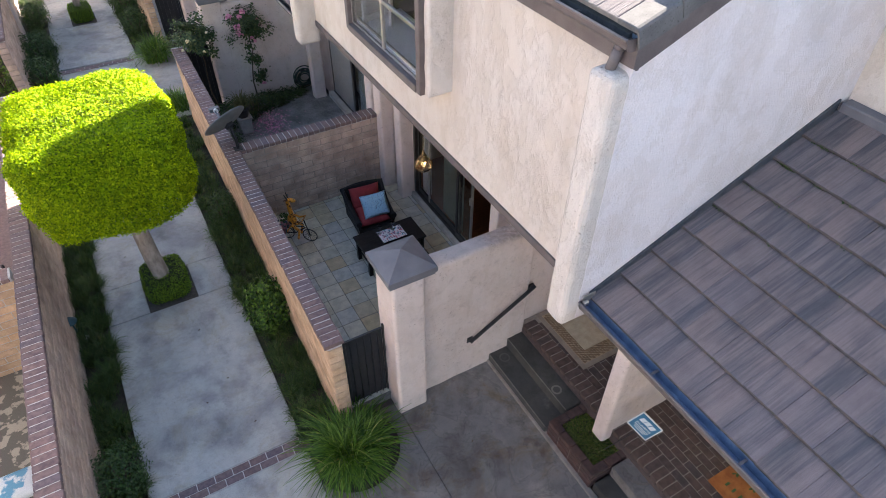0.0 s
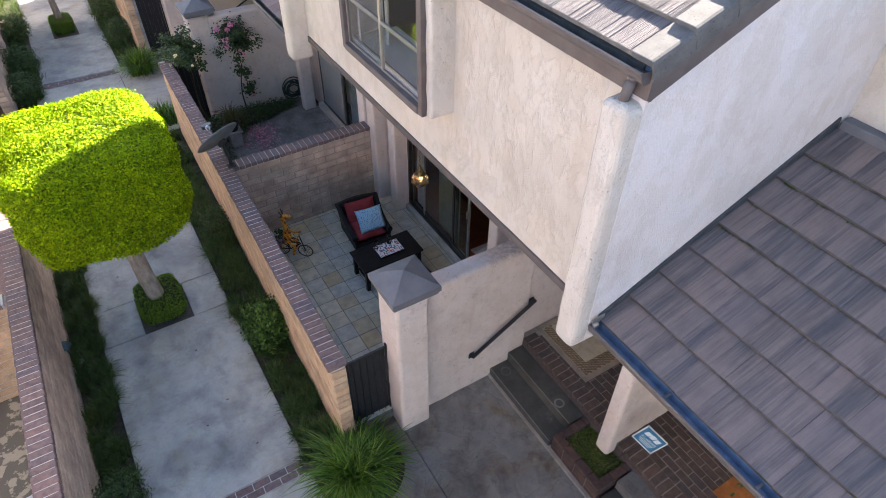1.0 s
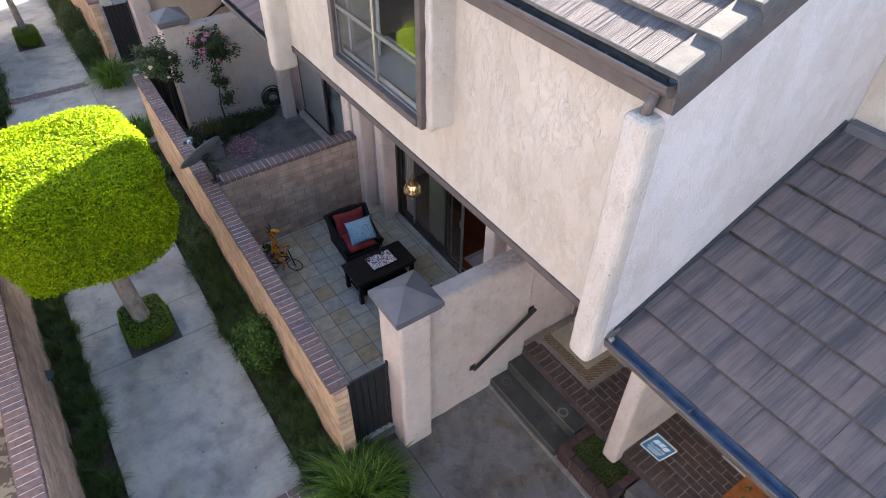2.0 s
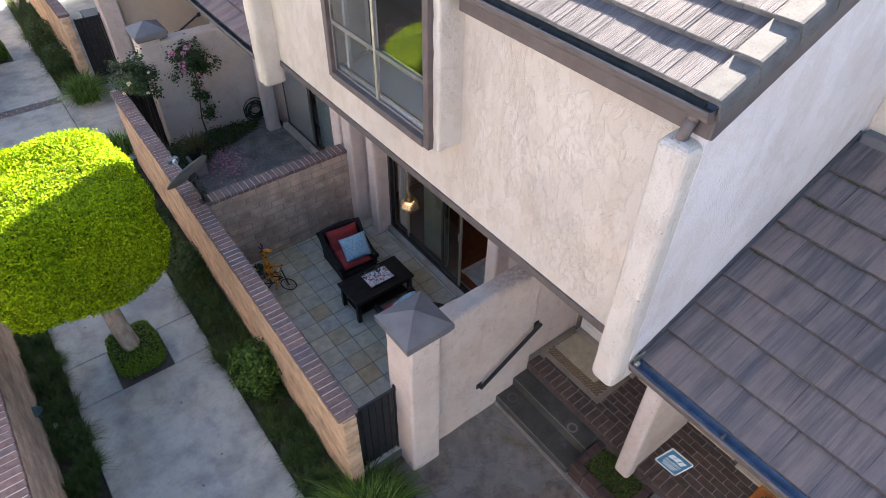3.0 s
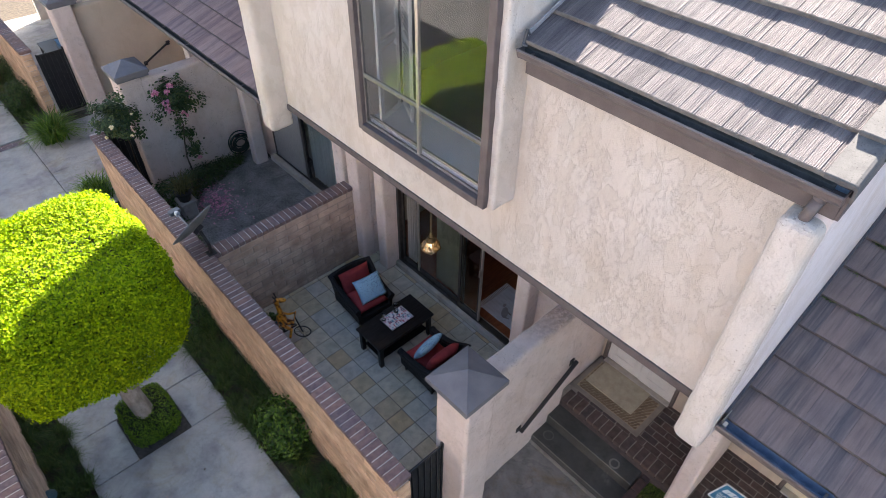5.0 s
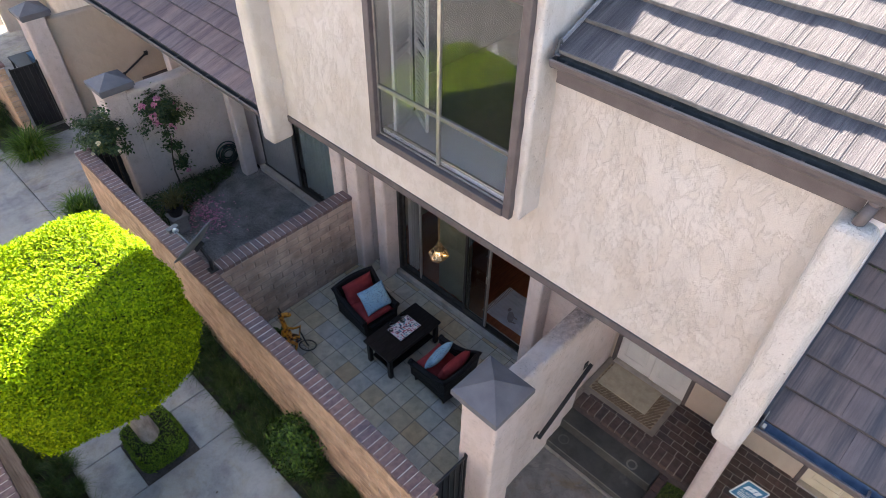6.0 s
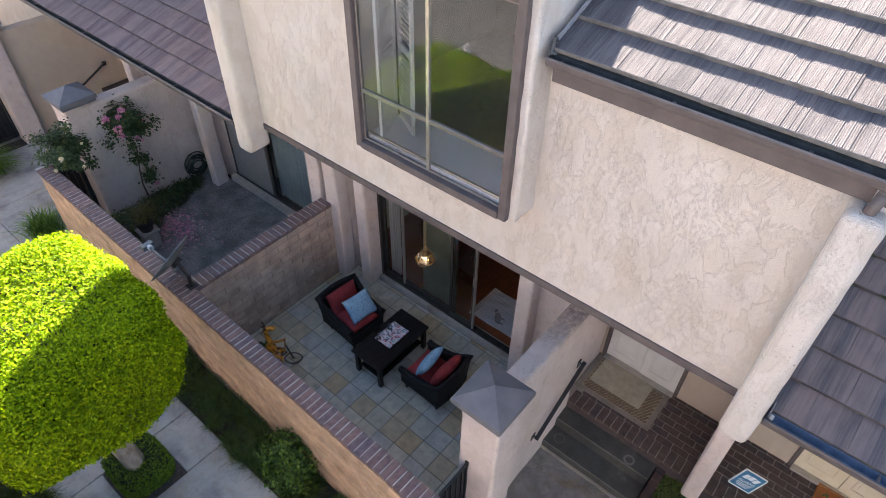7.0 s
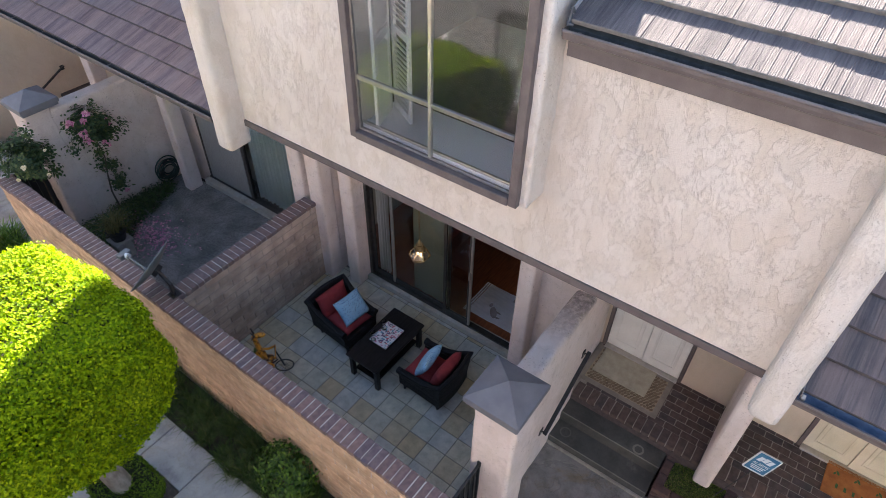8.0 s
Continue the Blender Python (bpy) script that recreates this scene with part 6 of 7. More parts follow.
def tufts(name, x0, x1, y0, y1, count, h, reach, width, n_per, mat, seed, label, hole=None):
    g = np.random.default_rng(seed)
    roots = np.column_stack([g.uniform(x0, x1, count), g.uniform(y0, y1, count), np.full(count, G - 0.04)])
    hs = h * g.uniform(0.7, 1.2, count)
    rs = reach * g.uniform(0.7, 1.25, count)
    v, f = blade_soup(roots, hs, rs, width, g, n_per, 3, 0.05)
    ob = soup(name, v, f, mat)
    return tagged(ob, label, "grass", kind="stuff")


def tuft_row(name, xc, y0, y1, step_y, h, reach, n_per, mat, seed, label, jitter=0.04):
    """Mounded tussocks set one behind another along a bed."""
    g = np.random.default_rng(seed)
    ys = np.arange(y0, y1, step_y)
    roots, hs, rs = [], [], []
    for y in ys:
        for side in (-1, 1):
            cx, cy, size = xc + side * 0.125 + g.normal(scale=jitter), y + side * step_y * 0.25 + g.normal(scale=0.05), g.uniform(0.8, 1.2)
            for k in range(4):
                roots.append((cx + g.normal(scale=0.05), cy + g.normal(scale=0.05), G - 0.04))
                hs.append(h * size * g.uniform(0.9, 1.1))
                rs.append(reach * size * g.uniform(0.85, 1.15))
    v, f = blade_soup(np.array(roots), np.array(hs), np.array(rs), 0.0095, g, n_per // 8, 4, 0.035)
    return tagged(soup(name, v, f, mat), label, "grass", kind="stuff")


tuft_row("mondo_grass", 0.76, 4.35, 12.2, 0.36, 0.27, 0.20, 1000, GRASS_DARK, 41, "dark green mondo grass tussocks along the garden wall")
tuft_row("mondo_grass", -1.46, 3.2, 14.0, 0.44, 0.28, 0.20, 1050, GRASS_DARK, 42, "dark green mondo grass tussocks along the opposite wall")
tuft_row("mondo_grass", 0.86, 16.1, 22, 0.42, 0.28, 0.24, 300, GRASS_DARK, 43, "dark green grass tussocks beyond the far porch")
tuft_row("mondo_grass", -1.30, 15.0, 22, 0.46, 0.26, 0.22, 300, GRASS_DARK, 44, "dark green grass tussocks along the far bed")


def strap_clump(x, y, h, reach, n, seed, label):
    t = thing("lily_clump", (x, y, G - 0.03), label, "plant", "strap-leaved clumps")
    g = np.random.default_rng(seed)
    k = 14
    roots = np.column_stack([g.normal(scale=0.10, size=k), g.normal(scale=0.10, size=k), np.zeros(k)])
    v, f = blade_soup(roots, h * g.uniform(0.8, 1.2, k), reach * g.uniform(0.75, 1.2, k), 0.028, g, n // k, 6, 0.06)
    soup("leaves", v, f, GRASS_STRAP, t)
    # dark cone at the clump's base stands for shade between the leaves
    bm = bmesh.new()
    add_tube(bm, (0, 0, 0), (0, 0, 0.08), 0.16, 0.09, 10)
    part("crown", bm, CORE_SHADE, t)
    return t


strap_clump(0.94, 3.73, 0.64, 0.60, 1900, 51, "large clump of arching green strap leaves by the gate")
strap_clump(0.95, 12.85, 0.46, 0.42, 420, 52, "clump of arching strap leaves at the wall end")
strap_clump(0.98, 15.3, 0.62, 0.60, 700, 53, "large clump of strap leaves by the far gate")


# ---- neighbour's patio plants ----
def rose(x, y, trunk_top, rx, h, n, blooms, petal, seed, label, name="rose_tree", side=()):
    t = thing(name, (x, y, 0.0), label, "rose", "roses in the neighbour's patio")
    g = np.random.default_rng(seed)
    tx, ty, tz = trunk_top
    bm = bmesh.new()
    last = Vector((0, 0, 0))
    for k in range(1, 6):
        u = k / 5
        cur = Vector((tx * u + 0.03 * math.sin(k * 2), ty * u, tz * u))
        add_tube(bm, last, cur, 0.020 - 0.002 * k, 0.018 - 0.002 * k, 7)
        last = cur
    for k in range(9):
        a = k * 2.4
        add_tube(bm, last, last + Vector((rx * 0.8 * math.cos(a), rx * 0.8 * math.sin(a), h * (0.1 + 0.6 * ((k * 0.37) % 1)))), 0.007, 0.003, 5)
    part("stem", bm, BARK_DARK, t)
    k = 40
    c = g.normal(size=(k, 3)) * np.array([rx * 0.52, rx * 0.52, h * 0.25]) + np.array([tx, ty, tz + h * 0.35])
    for sx, sy, sz, ss in side:
        c = np.concatenate([c, g.normal(size=(3, 3)) * np.array([ss * 0.7, ss * 0.7, ss * 1.6]) + np.array([sx, sy, sz])])
    p = np.repeat(c, n // len(c), 0) + g.normal(scale=0.055, size=(len(c) * (n // len(c)), 3))
    nrm = p - np.array([tx, ty, tz + h * 0.1])
    nrm[:, 2] += 0.3
    nrm /= np.linalg.norm(nrm, axis=1, keepdims=True)
    v, f = leaf_soup(p, nrm, 0.062, 0.040, g, 0.4, 0.25)
    soup("foliage", v, f, LEAF_ROSE, t)
    for bx, by, bz, s in blooms:
        q = g.normal(size=(46, 3))
        q /= np.linalg.norm(q, axis=1, keepdims=True)
        q[:, 2] = np.abs(q[:, 2])
        v, f = leaf_soup(np.array([bx, by, bz]) + q * s * 0.35, q, s * 0.72, s * 0.66, g, 0.9)
        soup("bloom", v, f, petal, t)
    return t


rose(2.38, 11.9, (0.14, -0.02, 1.55), 0.25, 0.60, 3300, [(-0.20, -0.18, 2.04, 0.07), (-0.02, -0.22, 2.02, 0.06), (-0.10, -0.24, 1.84, 0.085), (-0.08, -0.26, 1.74, 0.075), (0.06, -0.2, 2.10, 0.065), (0.30, -0.2, 1.92, 0.035), (0.12, -0.28, 1.62, 0.045), (0.16, -0.28, 1.55, 0.045), (0.2, -0.18, 0.62, 0.045), (0.34, -0.18, 1.78, 0.035)],
     PETAL_PINK, 61, "standard rose with pink blooms before the stucco wall", side=((0.15, 0.0, 1.12, 0.045), (0.2, 0.0, 0.66, 0.05)))
rose(1.60, 11.75, (-0.02, 0.35, 1.50), 0.33, 0.50, 3000, [(-0.25, -0.14, 1.80, 0.045), (-0.36, -0.05, 1.62, 0.035), (-0.02, -0.20, 1.58, 0.035), (0.12, -0.05, 1.86, 0.03), (0.20, 0.15, 1.62, 0.03)],
     PETAL_WHITE, 62, "standard rose with cream and apricot blooms beside the gate")
BED = 0.09
bush(2.98, 11.86, 0.45, 0.19, 0.15, 1700, LEAF_DARK, 71, "ground_cover", "low dark green ground cover along the stucco wall", 0.045, 0.03, "", BED)
bush(2.50, 11.72, 0.45, 0.28, 0.24, 1900, LEAF_ROSE, 72, "ground_cover", "low leafy ground cover under the roses", 0.045, 0.03, "", BED)
bush(1.80, 11.55, 0.50, 0.45, 0.24, 2600, LEAF_DARK, 73, "ground_cover", "low green plants inside the garden wall", 0.05, 0.03, "", BED)
bush(1.50, 10.4, 0.22, 0.60, 0.20, 1700, LEAF_DARK, 74, "ground_cover", "low green plants along the inside of the wall", 0.05, 0.03, "", BED)
g5 = np.random.default_rng(77)
pp = np.column_stack([g5.normal(2.42, 0.20, 420), g5.normal(11.05, 0.30, 420), np.full(420, 0.112)])
v, f = leaf_soup(pp, np.tile([0, 0, 1.0], (420, 1)), 0.042, 0.034, g5, 0.25)
tagged(soup("fallen_petals", v, f, PETAL_PINK), "pink rose petals scattered on the gravel", "petals", kind="stuff")
bush(-2.15, 15.3, 0.40, 0.6, 2.1, 2600, GRASS_STRAP, 83, "tall_shrub", "tall yellow-green shrub behind the opposite garden wall", 0.09, 0.03)
bush(-2.1, 13.3, 0.35, 0.4, 0.55, 1400, LEAF_BUSH, 84, "tall_shrub", "green shrub in the opposite patio", 0.07, 0.03)

# moss caught under the course edges of the low roof, thickest by the white wall
g6 = np.random.default_rng(91)
course = g6.choice([4, 5, 6, 6, 7, 7], 900)
along = g6.exponential(0.42, 900)
d6 = course * EXPO
pp = np.column_stack([LX + 0.05 + d6 * math.cos(ANG) - g6.uniform(0.0, 0.014, 900), 2.272 - along, LZ + 0.008 + d6 * math.sin(ANG) + 0.034 + g6.uniform(-0.004, 0.014, 900)])
pp = pp[(along < 1.7) & (np.sin(along * 23 + course * 5) + g6.normal(scale=0.5, size=900) > 0.1)]
v, f = leaf_soup(pp, np.tile([-0.3, 0, 1.0], (len(pp), 1)), 0.014, 0.010, g6, 0.5)
tagged(soup("moss", v, f, GRASS_DARK), "dark green moss along the roof tile edges", "moss", kind="stuff")

# a few dry leaves on the concrete
dry = mesh_of("dry_leaf", box_bm(-0.014, 0.014, -0.008, 0.008, 0.0, 0.004, bevel=0.003, seg=1), BARK_DARK)
rl = random.Random(8)
for x, y in ((-0.15, 6.55), (-0.02, 5.55), (0.10, 4.75), (-0.35, 5.3), (1.35, 2.4), (2.3, 3.2), (0.2, 9.2), (-0.8, 8.6)):
    ob = new("dry_leaf", dry)
    ob.location, ob.rotation_euler = (x, y, G + 0.001), (0, 0, rl.uniform(0, 3))
    tagged(ob, "small dry brown leaf lying on the concrete", "leaf", "leaves on the walkway")
# ---- patio furniture ----
def wicker_chair(loc, rot, label):
    """Front faces -y. Deep seat, flared curved back that runs into rolled arms."""
    c = thing("patio_chair", loc, label, "chair", "wicker chairs at the coffee table")
    c.rotation_euler = (0, 0, rot)
    c.scale = (0.95, 0.95, 0.95)
    W, D = 0.30, 0.335
    part("seat_frame", box_bm(-W + 0.03, W - 0.03, -D, D - 0.06, 0.16, 0.30, bevel=0.02, seg=2), WICKER, c)
    part("apron", box_bm(-W + 0.045, W - 0.045, -D - 0.008, -D + 0.02, 0.12, 0.27, bevel=0.01, seg=2), WICKER, c)
    for sx in (-1, 1):
        for sy in (-1, 1):
            bm = bmesh.new()
            add_tube(bm, (sx * (W - 0.06), sy * (D - 0.06) - 0.02, 0), (sx * (W - 0.07), sy * (D - 0.07) - 0.02, 0.18), 0.018, 0.028, 8)
            part("leg", bm, TABLE_WOOD, c)
    # shell of arms and back: one strip swept round the seat, its upper corners drawn out to points
    bm = bmesh.new()
    path_pts = []
    for k in range(13):
        s = k / 12
        path_pts.append((-W - 0.006 * s - 0.014 * s ** 3, -D + s * (2 * D), 0.455 + 0.02 * s + 0.205 * s ** 3.0, 0.035 + 0.018 * s ** 2))
    for k in range(1, 12):
        a = k / 12
        path_pts.append(((W + 0.02) * (2 * a - 1), D + 0.035 * math.sin(math.pi * a), 0.68 + 0.012 * math.sin(math.pi * a), 0.053))
    path_pts += [(-x, y, z, o) for x, y, z, o in path_pts[12::-1]]
    rings = []
    last = len(path_pts) - 1
    for i, (x, y, top, out) in enumerate(path_pts):
        a = path_pts[max(0, i - 1)]
        b = path_pts[min(last, i + 1)]
        d1 = Vector((x - a[0], y - a[1])).normalized() if i else Vector((b[0] - x, b[1] - y)).normalized()
        d2 = Vector((b[0] - x, b[1] - y)).normalized() if i < last else d1
        t_ = (d1 + d2).normalized()
        mit = 1 / max(0.6, t_.dot(d1))
        nx, ny = -t_.y * mit, t_.x * mit
        arm = abs(y - D) > 0.12
        roll = 0.075 if arm else 0.055
        prof = [(0.0, 0.17), (0.0, 0.30), (out * 0.6, top - 0.05), (out, top - 0.018), (out - 0.004, top + 0.008), (out - 0.025, top + 0.020), (out - roll, top + 0.012), (out - roll - 0.012, top - 0.016), (out * 0.4 - 0.055, top - 0.06), (-0.05, 0.30), (-0.05, 0.17)]
        rings.append([bm.verts.new((x + nx * o, y + ny * o, z)) for o, z in prof])
    for a, b in zip(rings, rings[1:]):
        for j in range(len(a)):
            k = (j + 1) % len(a)
            bm.faces.new((a[j], a[k], b[k], b[j]))
    bm.faces.new(rings[0])
    bm.faces.new(rings[-1][::-1])
    part("backrest", bm, WICKER, c, "flared wicker back running into rolled arms")
    for sx in (-1, 1):
        bm = bmesh.new()
        add_tube(bm, (sx * (W + 0.0), -D - 0.012, 0.445), (sx * (W + 0.0), -D + 0.03, 0.445), 0.046, 0.046, 14)
        part("arm_roll", bm, WICKER, c)
    cu = pillow_bm(0.51, 0.52, 0.15, 12, 0.28)
    bmesh.ops.rotate(cu, matrix=Matrix.Rotation(radians(90), 3, "X"), verts=cu.verts)
    bmesh.ops.translate(cu, vec=(0, -0.06, 0.37), verts=cu.verts)
    part("seat_cushion", cu, RED_FABRIC, c, "red canvas seat cushion", smooth=True)
    cu = pillow_bm(0.52, 0.37, 0.16, 12, 0.30)
    bmesh.ops.rotate(cu, matrix=Matrix.Rotation(radians(-20), 3, "X"), verts=cu.verts)
    bmesh.ops.translate(cu, vec=(0, 0.20, 0.555), verts=cu.verts)
    part("back_cushion", cu, RED_FABRIC, c, "red canvas back cushion", smooth=True)
    return c


wicker_chair((2.812, 7.175, PATIO), radians(-5), "dark wicker patio chair with red cushions beside the block wall")
wicker_chair((2.80, 5.655, PATIO), radians(180), "dark wicker patio chair with red cushions, its back to the steps")


def throw_pillow(loc, rot, label, spin=0):
    bm = pillow_bm(0.42, 0.37, 0.13, 12, 0.45)
    bmesh.ops.rotate(bm, matrix=Matrix.Rotation(radians(spin), 3, "Y"), verts=bm.verts)
    ob = part("throw_pillow", bm, PILLOW_BLUE, None, smooth=True)
    ob.location, ob.rotation_euler = loc, rot
    return tagged(ob, label, "pillow", "blue throw pillows")


throw_pillow((2.855, 7.05, PATIO + 0.555), (radians(-42), radians(14), radians(-22)), "light blue patterned pillow propped on the red chair", -22)
throw_pillow((2.76, 5.70, PATIO + 0.58), (radians(30), radians(-6), radians(6)), "light blue patterned pillow leaning on the red cushion")

tb = thing("coffee_table", (2.790, 6.413, PATIO), "espresso-brown wooden coffee table with a low shelf", "table")
part("tabletop", box_bm(-0.49, 0.49, -0.26, 0.26, 0.40, 0.43, bevel=0.008, seg=2), TABLE_WOOD, tb)
for sx in (-1, 1):
    for sy in (-1, 1):
        part("leg", box_bm(sx * 0.43 - 0.03, sx * 0.43 + 0.03, sy * 0.205 - 0.03, sy * 0.205 + 0.03, 0, 0.40, bevel=0.006), TABLE_WOOD, tb)
for sy in (-1, 1):
    part("apron", box_bm(-0.40, 0.40, sy * 0.215 - 0.011, sy * 0.215 + 0.011, 0.325, 0.40, bevel=0.003, seg=1), TABLE_WOOD, tb)
for sx in (-1, 1):
    part("apron", box_bm(sx * 0.44 - 0.011, sx * 0.44 + 0.011, -0.175, 0.175, 0.325, 0.40, bevel=0.003, seg=1), TABLE_WOOD, tb)
part("shelf", box_bm(-0.41, 0.41, -0.19, 0.19, 0.10, 0.12, bevel=0.004, seg=1), TABLE_WOOD, tb)

tray = thing("tray", (2.838, 6.434, PATIO + 0.431), "rectangular tray with a black, red and blue leaf print", "tray")
part("base", box_bm(-0.195, 0.195, -0.140, 0.140, 0.0, 0.012, bevel=0.003, seg=1), TRAY_WHITE, tray)
rt = random.Random(21)
inks = [bmesh.new() for _ in TRAY_INKS]
for ix in range(11):
    for iy in range(8):
        cx, cy = -0.175 + ix * 0.035 + rt.uniform(-0.01, 0.01), -0.122 + iy * 0.035 + rt.uniform(-0.01, 0.01)
        if rt.random() < 0.12:
            continue
        b_ = inks[rt.choice((0, 0, 1, 2, 2, 3, 4))]
        a, sz = rt.uniform(0, 6.28), rt.uniform(0.017, 0.029)
        b_.faces.new([b_.verts.new((max(-0.19, min(0.19, cx + sz * q * math.cos(a + w))), max(-0.135, min(0.135, cy + sz * q * math.sin(a + w))), 0.0122 + 0.0003 * rt.random())) for q, w in ((1.1, 0), (0.8, 2.2), (0.8, 4.1))])
for b_, ink in zip(inks, TRAY_INKS):
    part("printed_shape", b_, ink, tray)
bm = bmesh.new()
add_box(bm, -0.202, 0.202, -0.147, -0.139, 0, 0.022, bevel=0.002, seg=1)
add_box(bm, -0.202, 0.202, 0.139, 0.147, 0, 0.022, bevel=0.002, seg=1)
add_box(bm, -0.202, -0.194, -0.139, 0.139, 0, 0.022, bevel=0.002, seg=1)
add_box(bm, 0.194, 0.202, -0.139, 0.139, 0, 0.022, bevel=0.002, seg=1)
part("rim", bm, TABLE_WOOD, tray)
CLEAR = glass_material("clear_glass", 1.5, (0.97, 0.97, 0.97))


def wine_glass(x, y):
    w = thing("wine_glass", (x, y, PATIO + 0.445), "clear stemmed glass standing on the tray", "glass", "glasses on the tray")
    bm = bmesh.new()
    prof = [(0.001, 0.0), (0.034, 0.0), (0.034, 0.003), (0.005, 0.006), (0.004, 0.07), (0.02, 0.085), (0.036, 0.11), (0.036, 0.14), (0.030, 0.165), (0.028, 0.165), (0.033, 0.14), (0.033, 0.112), (0.018, 0.09), (0.001, 0.08)]
    n = 14
    rings = [[bm.verts.new((r_ * math.cos(2 * math.pi * i / n), r_ * math.sin(2 * math.pi * i / n), z)) for i in range(n)] for r_, z in prof]
    for a, b in zip(rings, rings[1:]):
        for i in range(n):
            bm.faces.new((a[i], a[(i + 1) % n], b[(i + 1) % n], b[i]))
    part("bowl", bm, CLEAR, w, smooth=True)


wine_glass(2.68, 6.53)
wine_glass(2.90, 6.535)

# ---- hanging lantern ----
lan = thing("pendant_lantern", (3.28, 6.22, 1.72), "brass and amber glass lantern on a chain, lit", "lantern")
bm = bmesh.new()
add_tube(bm, (0, 0, 0.235), (0, 0, 0.31), 0.035, 0.012, 12)
add_tube(bm, (0, 0, 0.165), (0, 0, 0.24), 0.066, 0.046, 12)
BRASS = surface("aged_brass", (0.16, 0.11, 0.05), (0.26, 0.18, 0.09), 20, 0.4, 90, 0.2, 0.002, metal=0.8)
part("crown", bm, BRASS, lan)
levels = [(0.075, 0.0), (0.135, 0.075), (0.070, 0.175)]
for k in range(6):
    a0, a1 = math.pi * k / 3, math.pi * (k + 1) / 3
    for (r0, z0), (r1, z1) in zip(levels, levels[1:]):
        bm = bmesh.new()
        q = [(r0 * math.cos(a0), r0 * math.sin(a0), z0), (r0 * math.cos(a1), r0 * math.sin(a1), z0), (r1 * math.cos(a1), r1 * math.sin(a1), z1), (r1 * math.cos(a0), r1 * math.sin(a0), z1)]
        fc = bm.faces.new([bm.verts.new(p) for p in q])
        bmesh.ops.solidify(bm, geom=[fc], thickness=0.002)
        part("pane", bm, LAMP_GLASS, lan).visible_shadow = False
        bm = bmesh.new()
        add_tube(bm, q[0], q[3], 0.005, 0.005, 5)
        add_tube(bm, q[3], q[2], 0.005, 0.005, 5)
        add_tube(bm, q[0], q[1], 0.005, 0.005, 5)
        part("bar", bm, BRASS, lan)
for k in range(3):
    bm = bmesh.new()
    a = 2.1 * k
    bmesh.ops.create_uvsphere(bm, u_segments=10, v_segments=8, radius=0.018)
    bmesh.ops.scale(bm, vec=(1, 1, 1.6), verts=bm.verts)
    bmesh.ops.translate(bm, vec=(0.028 * math.cos(a), 0.028 * math.sin(a), 0.09), verts=bm.verts)
    part("bulb", bm, GLOW, lan, "glowing candle bulb")
link = None
z = 0.315
k = 0
while z < 1.40:
    bm = bmesh.new()
    add_ring(bm, (0, 0, 0), 0.011, 0.0028, "x" if k % 2 else "y", 10, 4)
    bmesh.ops.scale(bm, vec=(1, 1, 1.5), verts=bm.verts)
    me = mesh_of("link", bm, BRASS)
    piece("chain_link", me, lan, (0, 0, z))
    z += 0.027
    k += 1
bulb = new("lantern_light", bpy.data.lights.new("lantern_light", "POINT"))
bulb.data.energy, bulb.data.color, bulb.data.shadow_soft_size = 0.3, (1.0, 0.66, 0.32), 0.03
bulb.location = (3.28, 6.22, 1.86)

# ---- gate and handrail ----
def iron_gate(x0, x1, y, z1, sheet, label, rot=0.0):
    g = thing("garden_gate", (x0, y, G), label, "gate", "iron garden gates")
    g.rotation_euler = (0, 0, rot)
    w, h = x1 - x0, z1 - G
    for a in (0.0, w - 0.03):
        part("post", box_bm(a, a + 0.03, -0.015, 0.015, 0.05, h, bevel=0.003, seg=1), IRON, g)
    for z in (0.06, h - 0.05):
        part("rail", box_bm(0.03, w - 0.03, -0.012, 0.012, z, z + 0.03, bevel=0.003, seg=1), IRON, g)
    n = max(4, int(w / 0.085))
    for k in range(1, n):
        x = w * k / n
        part("bar", box_bm(x - 0.007, x + 0.007, -0.0075, 0.0075, 0.09, h - 0.05), IRON, g)
    if sheet:
        part("backing", box_bm(0.032, w - 0.032, 0.014, 0.020, 0.03, h - 0.052), GATE_MESH, g, "black perforated sheet behind the bars")
    part("latch", box_bm(w - 0.03, w + 0.05, -0.02, 0.02, h - 0.06, h + 0.02, bevel=0.005, seg=1), IRON, g)
    return g


iron_gate(1.205, 1.72, 4.28, 1.34, True, "black iron gate with dark backing between wall and pier")
iron_gate(1.34, 1.82, 12.4, 1.34, True, "black barred iron gate of the neighbour's patio", radians(0))
iron_gate(1.42, 1.96, 16.14, 1.34, True, "black iron gate of the next house")


def handrail(p, q, label, y_wall):
    h = thing("handrail", p, label, "handrail", "iron handrails")
    p, q = Vector(p), Vector(q)
    d = q - p
    n = d.normalized()
    bm = box_bm(-0.023, 0.023, -0.013, 0.013, -0.03, d.length + 0.03, bevel=0.004, seg=1)
    m = n.to_track_quat("Z", "Y").to_matrix()
    bmesh.ops.rotate(bm, matrix=m, verts=bm.verts)
    part("bar", bm, IRON, h)
    for u in (0.0, 1.0):
        c = d * u
        bm = bmesh.new()
        add_tube(bm, c, c + Vector((0, y_wall - p.y, -0.03)), 0.010, 0.010, 8)
        part("bracket", bm, IRON, h)
        part("plate", box_bm(c.x - 0.04, c.x + 0.04, y_wall - p.y - 0.012, y_wall - p.y + 0.004, c.z - 0.085, c.z + 0.012, bevel=0.003, seg=1), IRON, h)
    return h


handrail((2.79, 4.06, 0.635), (3.665, 4.06, 1.155), "black iron handrail fixed to the stucco wall over the steps", 4.12)
